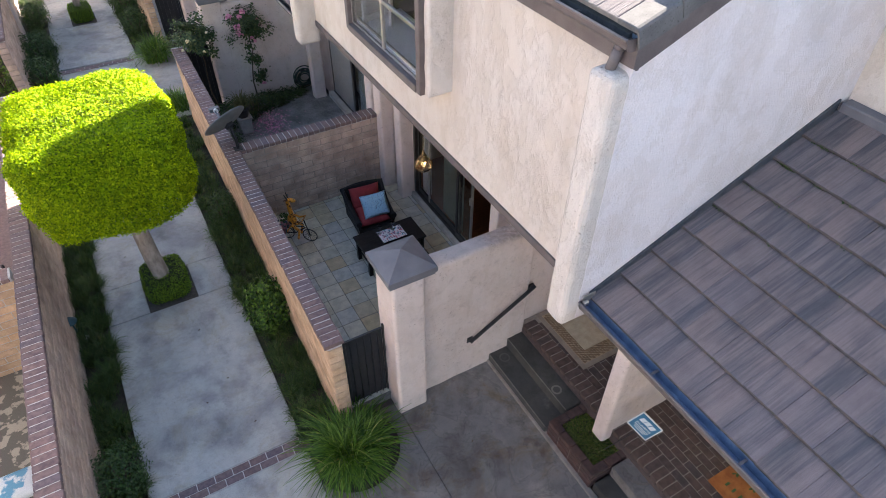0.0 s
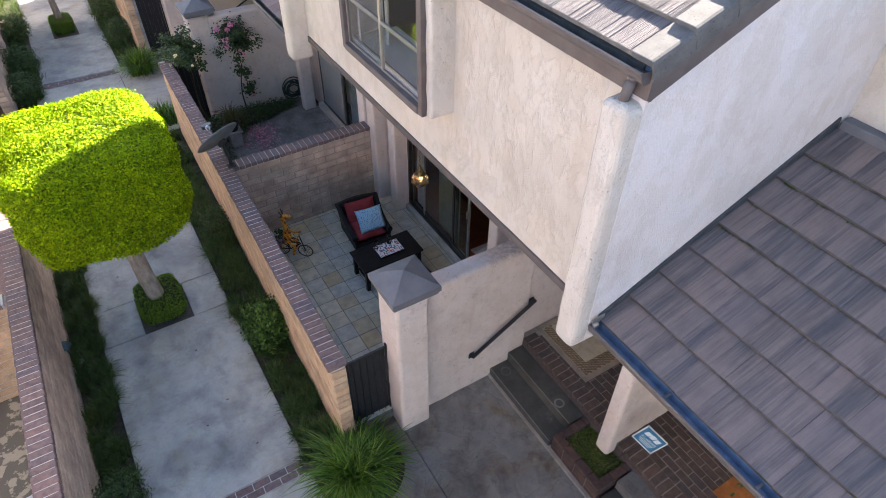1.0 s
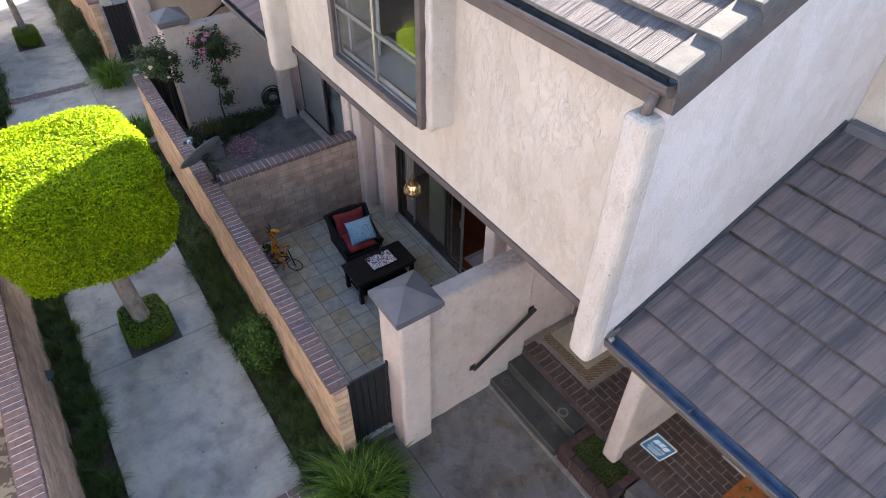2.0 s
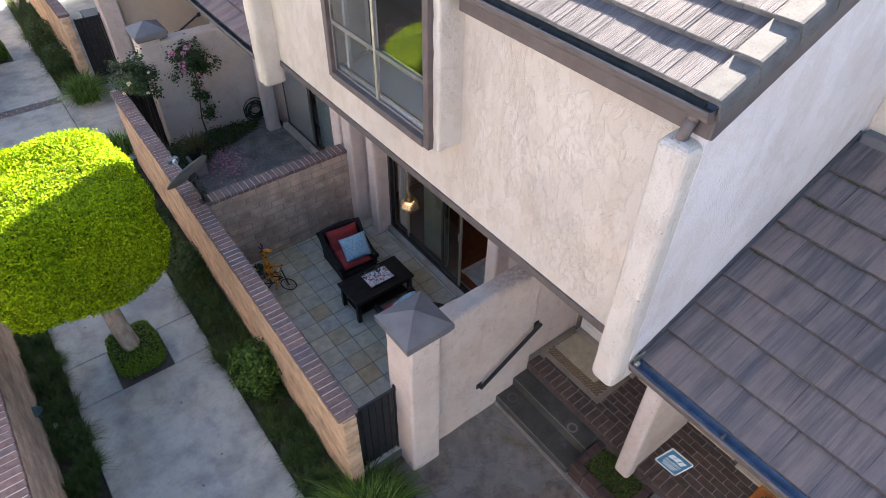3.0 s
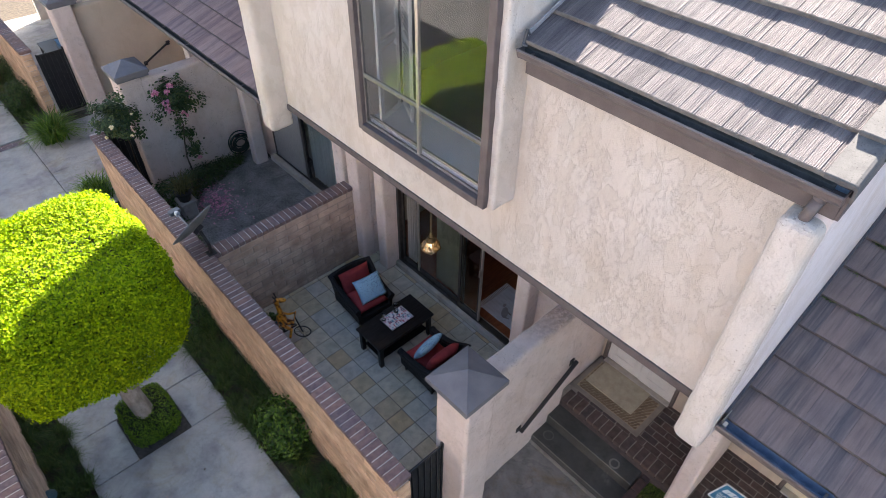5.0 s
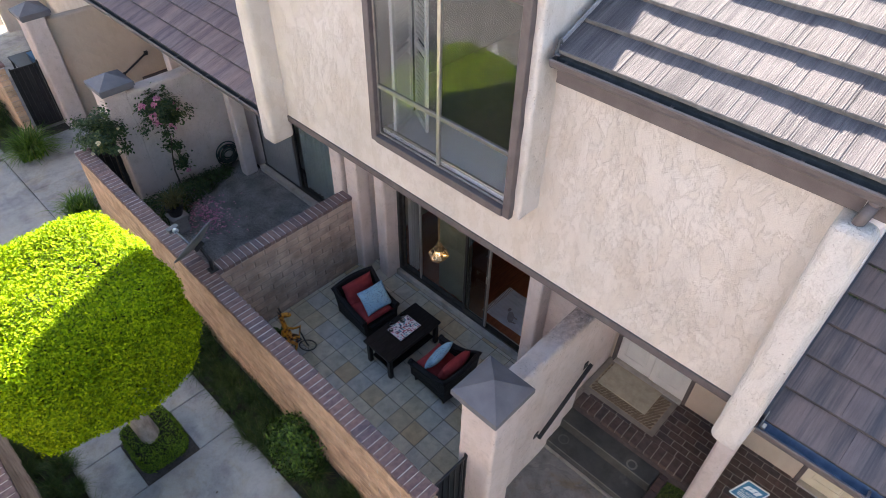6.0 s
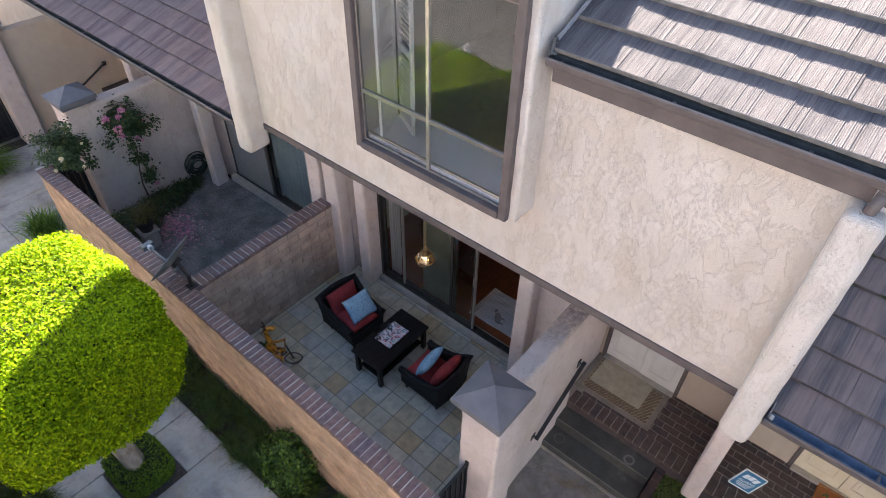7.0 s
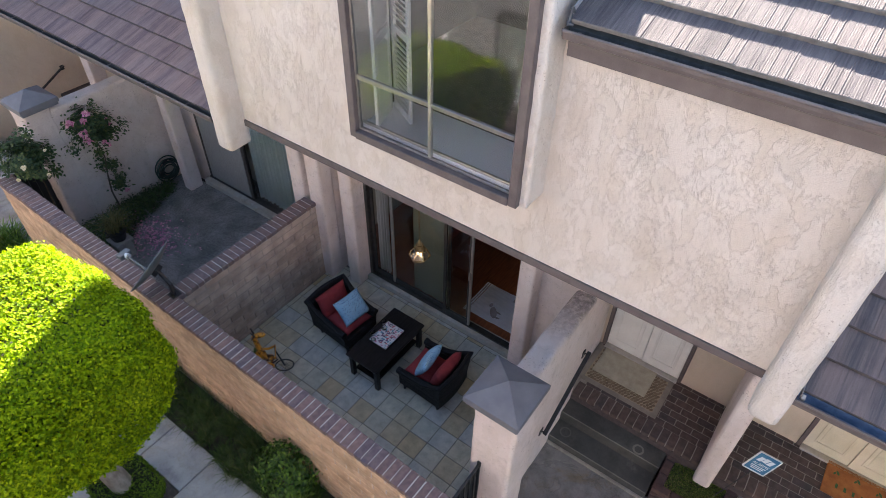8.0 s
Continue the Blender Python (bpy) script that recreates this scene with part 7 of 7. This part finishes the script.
handrail((3.40, 15.89, 0.62), (4.0, 15.89, 0.92), "black iron handrail of the far steps", 15.95)


# ---- mats and sign on the porches ----
rug2 = thing("door_rug", (4.19, 3.645, PORCH + 0.004), "taupe outdoor rug with a tan pebble border", "rug")
part("border", box_bm(-0.325, 0.33, -0.505, 0.525, 0.0, 0.008, bevel=0.003, seg=1), MAT_GREY, rug2)
part("field", box_bm(-0.26, 0.27, -0.44, 0.46, 0.008, 0.011), MAT_TAN, rug2, "tan field")
PEB = surface("pebble_pattern", (0.15, 0.11, 0.07), (0.22, 0.165, 0.11), 12, 0.95)
bm = bmesh.new()
rp = random.Random(9)
for ix in range(14):
    for iy in range(21):
        cx, cy = -0.238 + ix * 0.0375, -0.418 + iy * 0.0413 + 0.021 * (ix % 2)
        if cx > -0.10 and abs(cy - 0.07) < 0.30:
            continue
        n = 7
        ring = [bm.verts.new((cx + 0.0225 * math.cos(2 * math.pi * k / n + rp.random()) * rp.uniform(0.8, 1.15), cy + 0.0215 * math.sin(2 * math.pi * k / n + 0.2) * rp.uniform(0.8, 1.15), 0.0125)) for k in range(n)]
        bm.faces.new(ring)
pb = part("pebble_pattern", bm, PEB, rug2, "pale pebble pattern")
tagged(pb, kind="stuff")
dm = thing("doormat", (4.278, 3.718, PORCH + 0.017), "plain beige fibre doormat lying on the rug", "mat")
part("pad", box_bm(-0.217, 0.217, -0.35, 0.35, 0, 0.014, bevel=0.006, seg=2), MAT_STONE, dm)

cm = thing("coir_mat", (4.33, 0.965, PORCH + 0.004), "orange-brown coir doormat with green motifs", "mat")
part("pad", box_bm(-0.22, 0.22, -0.38, 0.38, 0, 0.018, bevel=0.006, seg=2), COIR, cm)
GREEN_INK = surface("green_print", (0.03, 0.09, 0.03), (0.05, 0.13, 0.04), 20, 0.95)
for k, (a, b) in enumerate(((0.1, 0.26), (0.12, 0.05), (0.1, -0.17))):
    bm = bmesh.new()
    blob(bm, a, b, 0.030, 0.014, 0.020, 0.5)
    blob(bm, a - 0.02, b + 0.03, 0.022, 0.010, 0.0205, -0.4)
    part("motif", bm, GREEN_INK, cm, "green leaf motif")
bm = bmesh.new()
for k in range(7):
    add_box(bm, -0.10, -0.04, -0.28 + k * 0.085, -0.255 + k * 0.085, 0.0185, 0.0195)
part("lettering", bm, GREEN_INK, cm, "worn illegible lettering")


def text_part(name, body, size, loc, parent, mat, align="CENTER"):
    cu = bpy.data.curves.new(name, "FONT")
    cu.body, cu.size, cu.align_x, cu.align_y = body, size, align, "CENTER"
    cu.extrude = 0.0008
    ob = new(name, cu)
    ob.data.materials.append(mat)
    ob.parent = parent
    ob.location = loc
    return ob


sg = thing("yard_sign", (3.678, 2.008, 0.89), "blue and white alarm sign on a thin stake in the planter", "sign")
across, upward = Vector((0.314, -0.876, -0.397)), Vector((0.26, -0.246, 0.94))
facing = across.cross(upward).normalized()
sg.rotation_euler = Matrix((across.normalized(), facing.cross(across).normalized(), facing)).transposed().to_euler()
part("plate", box_bm(-0.135, 0.135, -0.145, 0.145, -0.003, 0.003, bevel=0.012, seg=2), SIGN_WHITE, sg)
part("panel", box_bm(-0.122, 0.122, -0.132, 0.132, 0.003, 0.0042, bevel=0.0004, seg=1), SIGN_BLUE, sg, "blue printed field")
bm = bmesh.new()
add_box(bm, -0.085, 0.09, 0.04, 0.055, 0.0042, 0.005)
bm.free()
for k in range(3):
    bm = box_bm(-0.026, 0.026, -0.034, 0.034, 0.0042, 0.0052, bevel=0.0004, seg=1)
    for v in bm.verts:
        v.co.x += 0.06 * (k - 1) + 0.3 * v.co.y
        v.co.y += 0.060 - 0.008 * abs(k - 1)
    part("emblem", bm, SIGN_WHITE, sg, "white slanted emblem block")
text_part("word", "ALARMS", 0.052, (0, -0.022, 0.0045), sg, SIGN_WHITE)
for k in range(3):
    part("small_print", box_bm(-0.09 + 0.012 * k, 0.09 - 0.012 * k, -0.062 - 0.022 * k, -0.052 - 0.022 * k, 0.0042, 0.005), SIGN_WHITE, sg)
part("stake", box_bm(-0.006, 0.006, -0.78, -0.10, -0.009, -0.003, bevel=0.002, seg=1), IRON, sg)

# ---- satellite dish on the garden wall ----
ds = thing("satellite_dish", (1.22, 8.27, WALL_H), "grey satellite dish on a mast clamped to the garden wall", "dish")
AIM = Vector((-0.36, 0.695, 0.62)).normalized()
CEN = Vector((-0.016, 0.23, 0.363))
bm = bmesh.new()
n, m2 = 32, 7
rows = []
for j in range(m2 + 1):
    rr = j / m2
    rows.append([bm.verts.new((0.365 * rr * math.cos(2 * math.pi * i / n), 0.30 * rr * math.sin(2 * math.pi * i / n), 0.07 * rr * rr - 0.05)) for i in range(n)])
for a, b in zip(rows, rows[1:]):
    for i in range(n):
        bm.faces.new((a[i], a[(i + 1) % n], b[(i + 1) % n], b[i]))
bmesh.ops.remove_doubles(bm, verts=bm.verts, dist=0.0005)
bmesh.ops.solidify(bm, geom=bm.faces[:], thickness=0.010)
dish = part("reflector", bm, DISH_GREY, ds, smooth=True)
side = Vector((0.89, 0.45, 0.01))
side = (side - AIM * side.dot(AIM)).normalized()
dish.matrix_basis = Matrix.Translation(CEN) @ Matrix((side, AIM.cross(side), AIM)).transposed().to_4x4()
back = CEN - AIM * 0.09
bm = bmesh.new()
add_tube(bm, (0.03, 0.02, -0.02), (0.03, 0.02, 0.18), 0.024, 0.024, 12)
add_tube(bm, (0.03, 0.02, 0.17), back, 0.022, 0.022, 12)
part("mast", bm, IRON, ds, "black mast")
bm = bmesh.new()
add_box(bm, -0.05, 0.05, -0.06, 0.06, -0.03, 0.03, bevel=0.008)
mount = part("mount", bm, IRON, ds, "black bolted bracket behind the dish")
mount.matrix_basis = Matrix.Translation(CEN - AIM * 0.075) @ Matrix((side, AIM.cross(side), AIM)).transposed().to_4x4()
part("foot", box_bm(-0.03, 0.09, -0.04, 0.08, -0.001, 0.012, bevel=0.003, seg=1), IRON, ds)
tip = Vector((-0.074, 0.66, 0.361))
bm = bmesh.new()
add_tube(bm, CEN - side * 0.06 - AIM * 0.035, tip, 0.016, 0.013, 8)
part("feed_arm", bm, DISH_GREY, ds)
dv = (CEN - tip).normalized()
bm = bmesh.new()
add_box(bm, -0.075, 0.075, -0.03, 0.03, -0.045, 0.035, bevel=0.008)
lnb = part("receiver", bm, DISH_GREY, ds)
lnb.matrix_basis = Matrix.Translation(tip) @ dv.to_track_quat("Z", "Y").to_matrix().to_4x4()
bm = bmesh.new()
add_tube(bm, tip + dv * 0.03, tip + dv * 0.075, 0.032, 0.036, 14)
part("receiver_cap", bm, SIGN_WHITE, ds, "white plastic cap")

# ---- bicycle ornament with flower pots: one mesh ----
def ornament(loc, rot):
    bm = bmesh.new()
    R = 0.115
    done = [0]

    def mark(*k):
        bm.faces.ensure_lookup_table()
        for i in range(done[0], len(bm.faces)):
            bm.faces[i].material_index = k[i % len(k)]
        done[0] = len(bm.faces)

    for cx in (-0.19, 0.19):
        add_ring(bm, (cx, 0, R + 0.01), R, 0.008, "y", 26, 6)
        for k in range(6):
            a = math.pi * k / 6
            add_tube(bm, (cx - R * math.cos(a), 0, R + 0.01 - R * math.sin(a)), (cx + R * math.cos(a), 0, R + 0.01 + R * math.sin(a)), 0.0022, 0.0022, 4)
    mark(0)
    for p, q in (((-0.19, 0, 0.125), (-0.05, 0, 0.13)), ((-0.05, 0, 0.13), (-0.10, 0, 0.30)), ((-0.10, 0, 0.27), (0.12, 0, 0.29)), ((-0.05, 0, 0.13), (0.13, 0, 0.27)), ((0.19, 0, 0.125), (0.13, 0, 0.42)), ((0.12, -0.11, 0.43), (0.12, 0.11, 0.43)), ((-0.19, 0, 0.125), (-0.10, 0, 0.27))):
        add_tube(bm, p, q, 0.010, 0.010, 7)
    mark(0)
    # plain rounded figure shapes in patched orange enamel
    for c, s in (((-0.06, 0, 0.40), (0.075, 0.06, 0.12)), ((-0.02, 0, 0.79), (0.085, 0.036, 0.036))):
        r_ = bmesh.ops.create_icosphere(bm, subdivisions=2, radius=1)
        bmesh.ops.scale(bm, vec=s, verts=r_["verts"])
        bmesh.ops.translate(bm, vec=c, verts=r_["verts"])
    add_tube(bm, (-0.05, 0, 0.46), (-0.085, 0, 0.79), 0.040, 0.026, 10)
    for sy in (-1, 1):
        add_tube(bm, (-0.03, sy * 0.045, 0.47), (0.03, sy * 0.09, 0.40), 0.018, 0.016, 7)
        add_tube(bm, (0.03, sy * 0.09, 0.40), (0.12, sy * 0.09, 0.43), 0.016, 0.014, 7)
        add_tube(bm, (-0.06, sy * 0.05, 0.33), (0.06, sy * 0.075, 0.26), 0.028, 0.022, 7)
        add_tube(bm, (0.06, sy * 0.075, 0.26), (0.02, sy * 0.07, 0.08), 0.022, 0.018, 7)
    mark(2)
    for sy in (-1, 1):
        add_tube(bm, (-0.07, sy * 0.02, 0.81), (-0.10, sy * 0.035, 0.90), 0.010, 0.008, 6)
        add_tube(bm, (-0.08, sy * 0.02, 0.80), (-0.10, sy * 0.09, 0.83), 0.014, 0.006, 6)
    mark(1)
    for sy in (-1, 1):
        add_tube(bm, (-0.20, sy * 0.075, 0.18), (-0.20, sy * 0.075, 0.30), 0.045, 0.065, 12)
    mark(3)
    g = random.Random(4)
    for k in range(60):
        c = Vector((-0.20 + g.uniform(-0.085, 0.085), (1 if k % 2 else -1) * 0.075 + g.uniform(-0.065, 0.065), 0.31 + g.uniform(0, 0.10)))
        r_ = bmesh.ops.create_icosphere(bm, subdivisions=1, radius=g.uniform(0.014, 0.026))
        bmesh.ops.translate(bm, vec=c, verts=r_["verts"])
        mark((4, 5, 3, 5)[k % 4])
    ob = part("garden_ornament", bm, [IRON, RUST, ORANGE, TEAL, DUSTY_PINK, LEAF_DARK], None)
    ob.location, ob.rotation_euler = loc, (0, 0, rot)
    return tagged(ob, "rusty orange metal bicycle ornament with potted flowers", "ornament")


DUSTY_PINK = surface("dusty_pink", (0.22, 0.09, 0.12), (0.35, 0.17, 0.20), 30, 0.9)
ornament((1.70, 7.48, PATIO), radians(-40))

# ---- small things outside ----
pl2 = thing("path_light", (-1.60, 7.2, G), "teal mushroom path light on a stake", "lamp")
bm = bmesh.new()
add_tube(bm, (0, 0, 0), (-0.02, 0.0, 0.40), 0.011, 0.011, 8)
part("stake", bm, TEAL, pl2)
bm = bmesh.new()
add_tube(bm, (-0.02, 0, 0.36), (-0.02, 0, 0.42), 0.085, 0.028, 16)
add_tube(bm, (-0.02, 0, 0.345), (-0.02, 0, 0.36), 0.088, 0.085, 16)
part("shade", bm, TEAL, pl2)
bm = bmesh.new()
add_tube(bm, (0.06, -0.03, 0.03), (0.07, -0.03, 0.12), 0.03, 0.035, 10)
tagged(part("sprinkler_head", bm, POT_STONE), "small grey plastic sprinkler riser in the bed", "sprinkler").location = (-1.58, 7.1, G)

hose = thing("garden_hose", (3.51, 12.10, 0.37), "coiled dark green garden hose hung on the wall", "hose")
for k in range(10):
    bm = bmesh.new()
    add_ring(bm, (0.018 * math.sin(k * 2), -0.02 - 0.010 * k, 0.02 * math.cos(k * 3)), 0.215 - 0.026 * (k % 5), 0.012, "y", 30, 6)
    part("coil", bm, RUBBER_GREEN, hose, smooth=True)
part("hanger", box_bm(-0.05, 0.05, -0.06, 0.03, 0.10, 0.14, bevel=0.01), IRON, hose)

pot = thing("pot_plant", (1.90, 11.0, 0.10), "dry spiky plant in a dark pot on a stone pedestal", "plant")
part("pedestal", box_bm(-0.12, 0.12, -0.12, 0.12, 0, 0.30, bevel=0.02), POT_STONE, pot)
part("slab", box_bm(-0.145, 0.145, -0.145, 0.145, 0.30, 0.34, bevel=0.01), POT_STONE, pot)
bm = bmesh.new()
add_tube(bm, (0, 0, 0.34), (0, 0, 0.50), 0.10, 0.14, 14)
add_tube(bm, (0, 0, 0.49), (0, 0, 0.52), 0.155, 0.155, 14)
part("pot", bm, IRON, pot)
g7 = np.random.default_rng(15)
v, f = blade_soup(np.array([[0, 0, 0.51]] * 6), np.full(6, 0.38), np.full(6, 0.36), 0.025, g7, 16, 4, 0.05)
soup("leaves", v, f, GRASS_DRY, pot)
bush(2.15, 11.45, 0.14, 0.14, 0.42, 220, GRASS_DRY, 81, "ornamental_grass", "wispy dry ornamental grass", 0.16, 0.008, "", BED)

# far patio: dark table with a blue box
ft = thing("patio_table", (2.25, 17.7, 0.0), "dark patio table in the next house's yard", "table")
part("top", box_bm(-0.4, 0.4, -0.5, 0.5, 0.70, 0.74, bevel=0.01), IRON, ft)
for sx in (-1, 1):
    for sy in (-1, 1):
        part("leg", box_bm(sx * 0.36 - 0.02, sx * 0.36 + 0.02, sy * 0.45 - 0.02, sy * 0.45 + 0.02, 0, 0.70), IRON, ft)
bx = thing("storage_box", (2.3, 17.45, 0.741), "blue plastic box on the dark table", "box")
part("body", box_bm(-0.16, 0.16, -0.2, 0.2, 0, 0.16, bevel=0.02), SIGN_BLUE, bx)
part("lid", box_bm(-0.17, 0.17, -0.21, 0.21, 0.16, 0.19, bevel=0.01), SIGN_BLUE, bx)

# opposite patio: folding chair with a red seat, paper sack
ch = thing("garden_chair", (-2.35, 7.75, 0.0), "black metal garden chair with a red seat pad", "chair")
for sx in (-1, 1):
    bm = bmesh.new()
    add_tube(bm, (sx * 0.22, -0.22, 0), (sx * 0.22, -0.2, 0.44), 0.012, 0.012, 7)
    add_tube(bm, (sx * 0.22, 0.24, 0), (sx * 0.22, 0.2, 0.44), 0.012, 0.012, 7)
    add_tube(bm, (sx * 0.22, 0.2, 0.44), (sx * 0.21, 0.3, 0.9), 0.012, 0.012, 7)
    part("side_frame", bm, IRON, ch)
part("seat", box_bm(-0.22, 0.22, -0.22, 0.22, 0.43, 0.45), IRON, ch)
part("seat_pad", box_bm(-0.21, 0.21, -0.21, 0.21, 0.45, 0.50, bevel=0.02), RED_FABRIC, ch, "red seat pad")
bm = bmesh.new()
for k in range(6):
    add_tube(bm, (-0.2 + 0.08 * k, 0.2, 0.46), (-0.2 + 0.08 * k, 0.3, 0.9), 0.006, 0.006, 5)
part("back_grille", bm, IRON, ch)
sk = thing("paper_sack", (-2.50, 5.15, 0.0), "pale blue and white printed sack lying on the patio", "sack")
bm = pillow_bm(0.62, 0.42, 0.16, 10, 0.4)
bmesh.ops.rotate(bm, matrix=Matrix.Rotation(radians(90), 3, "X"), verts=bm.verts)
bmesh.ops.translate(bm, vec=(0, 0, 0.08), verts=bm.verts)
SACK = surface("sack_print", (0.10, 0.30, 0.45), (0.62, 0.66, 0.68), 4, 0.6, 60, 0.2, 0.003, (0.42, 0.47))
part("bag", bm, SACK, sk, smooth=True)

# ---- the row across the walkway, seen in the window's reflection and lighting the facade ----
# lower storey: the shade on it is put into a darker grey
OPP_WALL_SHADED = stucco_material("stucco_grey_shaded", (0.135, 0.137, 0.143), (0.165, 0.166, 0.172), 0.5, 0.1)
OPP_WALL = stucco_material("stucco_taupe", (0.39, 0.325, 0.28), (0.46, 0.39, 0.34), 0.5, 0.2)
BLIND = surface("vertical_blind", (0.50, 0.53, 0.50), (0.58, 0.61, 0.57), 6, 0.7)
opp = thing("townhouse", (-4.6, 0, 0), "taupe and grey townhouse row across the walkway", "house")
part("wall", box_bm(-3.0, -0.0, -10, 26, G, 3.1), OPP_WALL_SHADED, opp, "grey stucco of the lower storey, darkened to stand for its shade")
part("wall", box_bm(-3.0, 0.02, -10, 26, 3.1, 5.2), OPP_WALL, opp, "sunlit taupe stucco of the upper storey")
part("trim", box_bm(0.02, 0.05, -10, 26, 3.05, 3.2), TRIM, opp)
part("roof", extrude_y([(0.35, 5.15), (-3.0, 6.6), (-3.0, 6.4), (0.35, 5.0)], -10, 26), ROOF_BROWN, opp)
for y in (-4.0, 5.2, 9.6, 17.5):
    w = part("window", box_bm(-0.02, 0.05, y, y + 1.8, 3.75, 5.0, bevel=0.005, seg=1), TRIM, opp)
    part("pane", box_bm(0.051, 0.056, y + 0.08, y + 1.72, 3.83, 4.92), GLASS_DOOR, w)
for y in (-5.0, 6.6, 17.0):
    w = part("door", box_bm(-0.02, 0.03, y, y + 2.5, G + 0.05, 2.1, bevel=0.005, seg=1), BRONZE, opp)
    for k in range(22):
        part("blind_slat", box_bm(0.032, 0.036, y + 0.11 + k * 0.105, y + 0.19 + k * 0.105, 0.12, 1.98), BLIND, w)
    part("pane", box_bm(0.040, 0.045, y + 0.08, y + 2.42, 0.1, 2.0), GLASS_DOOR, w)

# closed parasol in the opposite patio
par = thing("parasol", (-2.38, 8.75, 0.0), "closed white parasol on a pole in the opposite patio", "umbrella")
bm = bmesh.new()
add_tube(bm, (0, 0, 0.04), (0, 0, 2.46), 0.018, 0.018, 10)
part("pole", bm, WHITE_PAINT, par)
bm = bmesh.new()
add_tube(bm, (0, 0, 0), (0, 0, 0.05), 0.22, 0.20, 20)
add_tube(bm, (0, 0, 0.05), (0, 0, 0.16), 0.035, 0.03, 12)
part("foot", bm, POT_STONE, par)
bm = bmesh.new()
rings = []
for z_, r_ in ((2.42, 0.030), (2.38, 0.055), (2.2, 0.085), (1.9, 0.11), (1.55, 0.135), (1.32, 0.15)):
    rings.append([bm.verts.new((r_ * (1.0 if k % 2 else 0.55) * math.cos(math.pi * k / 8), r_ * (1.0 if k % 2 else 0.55) * math.sin(math.pi * k / 8), z_)) for k in range(16)])
for a_, b_ in zip(rings, rings[1:]):
    for k in range(16):
        bm.faces.new((a_[k], a_[(k + 1) % 16], b_[(k + 1) % 16], b_[k]))
bm.faces.new(rings[0])
bm.faces.new(rings[-1][::-1])
part("canopy", bm, CLOTH_WHITE, par, "folded white canopy")
bm = bmesh.new()
r_ = bmesh.ops.create_icosphere(bm, subdivisions=2, radius=0.034)
bmesh.ops.translate(bm, vec=(0, 0, 2.50), verts=r_["verts"])
part("finial", bm, TABLE_WOOD, par, "dark ball finial")

# ---- from plan units to metres ----
for me in bpy.data.meshes:
    me.transform(Matrix.Scale(UNIT, 4))
for cu in bpy.data.curves:
    cu.size, cu.extrude = cu.size * UNIT, cu.extrude * UNIT
for ob in scene.objects:
    if ob.type != "CAMERA":
        ob.location = ob.location * UNIT
        ob.matrix_parent_inverse = Matrix.Translation(ob.matrix_parent_inverse.translation * (UNIT - 1)) @ ob.matrix_parent_inverse
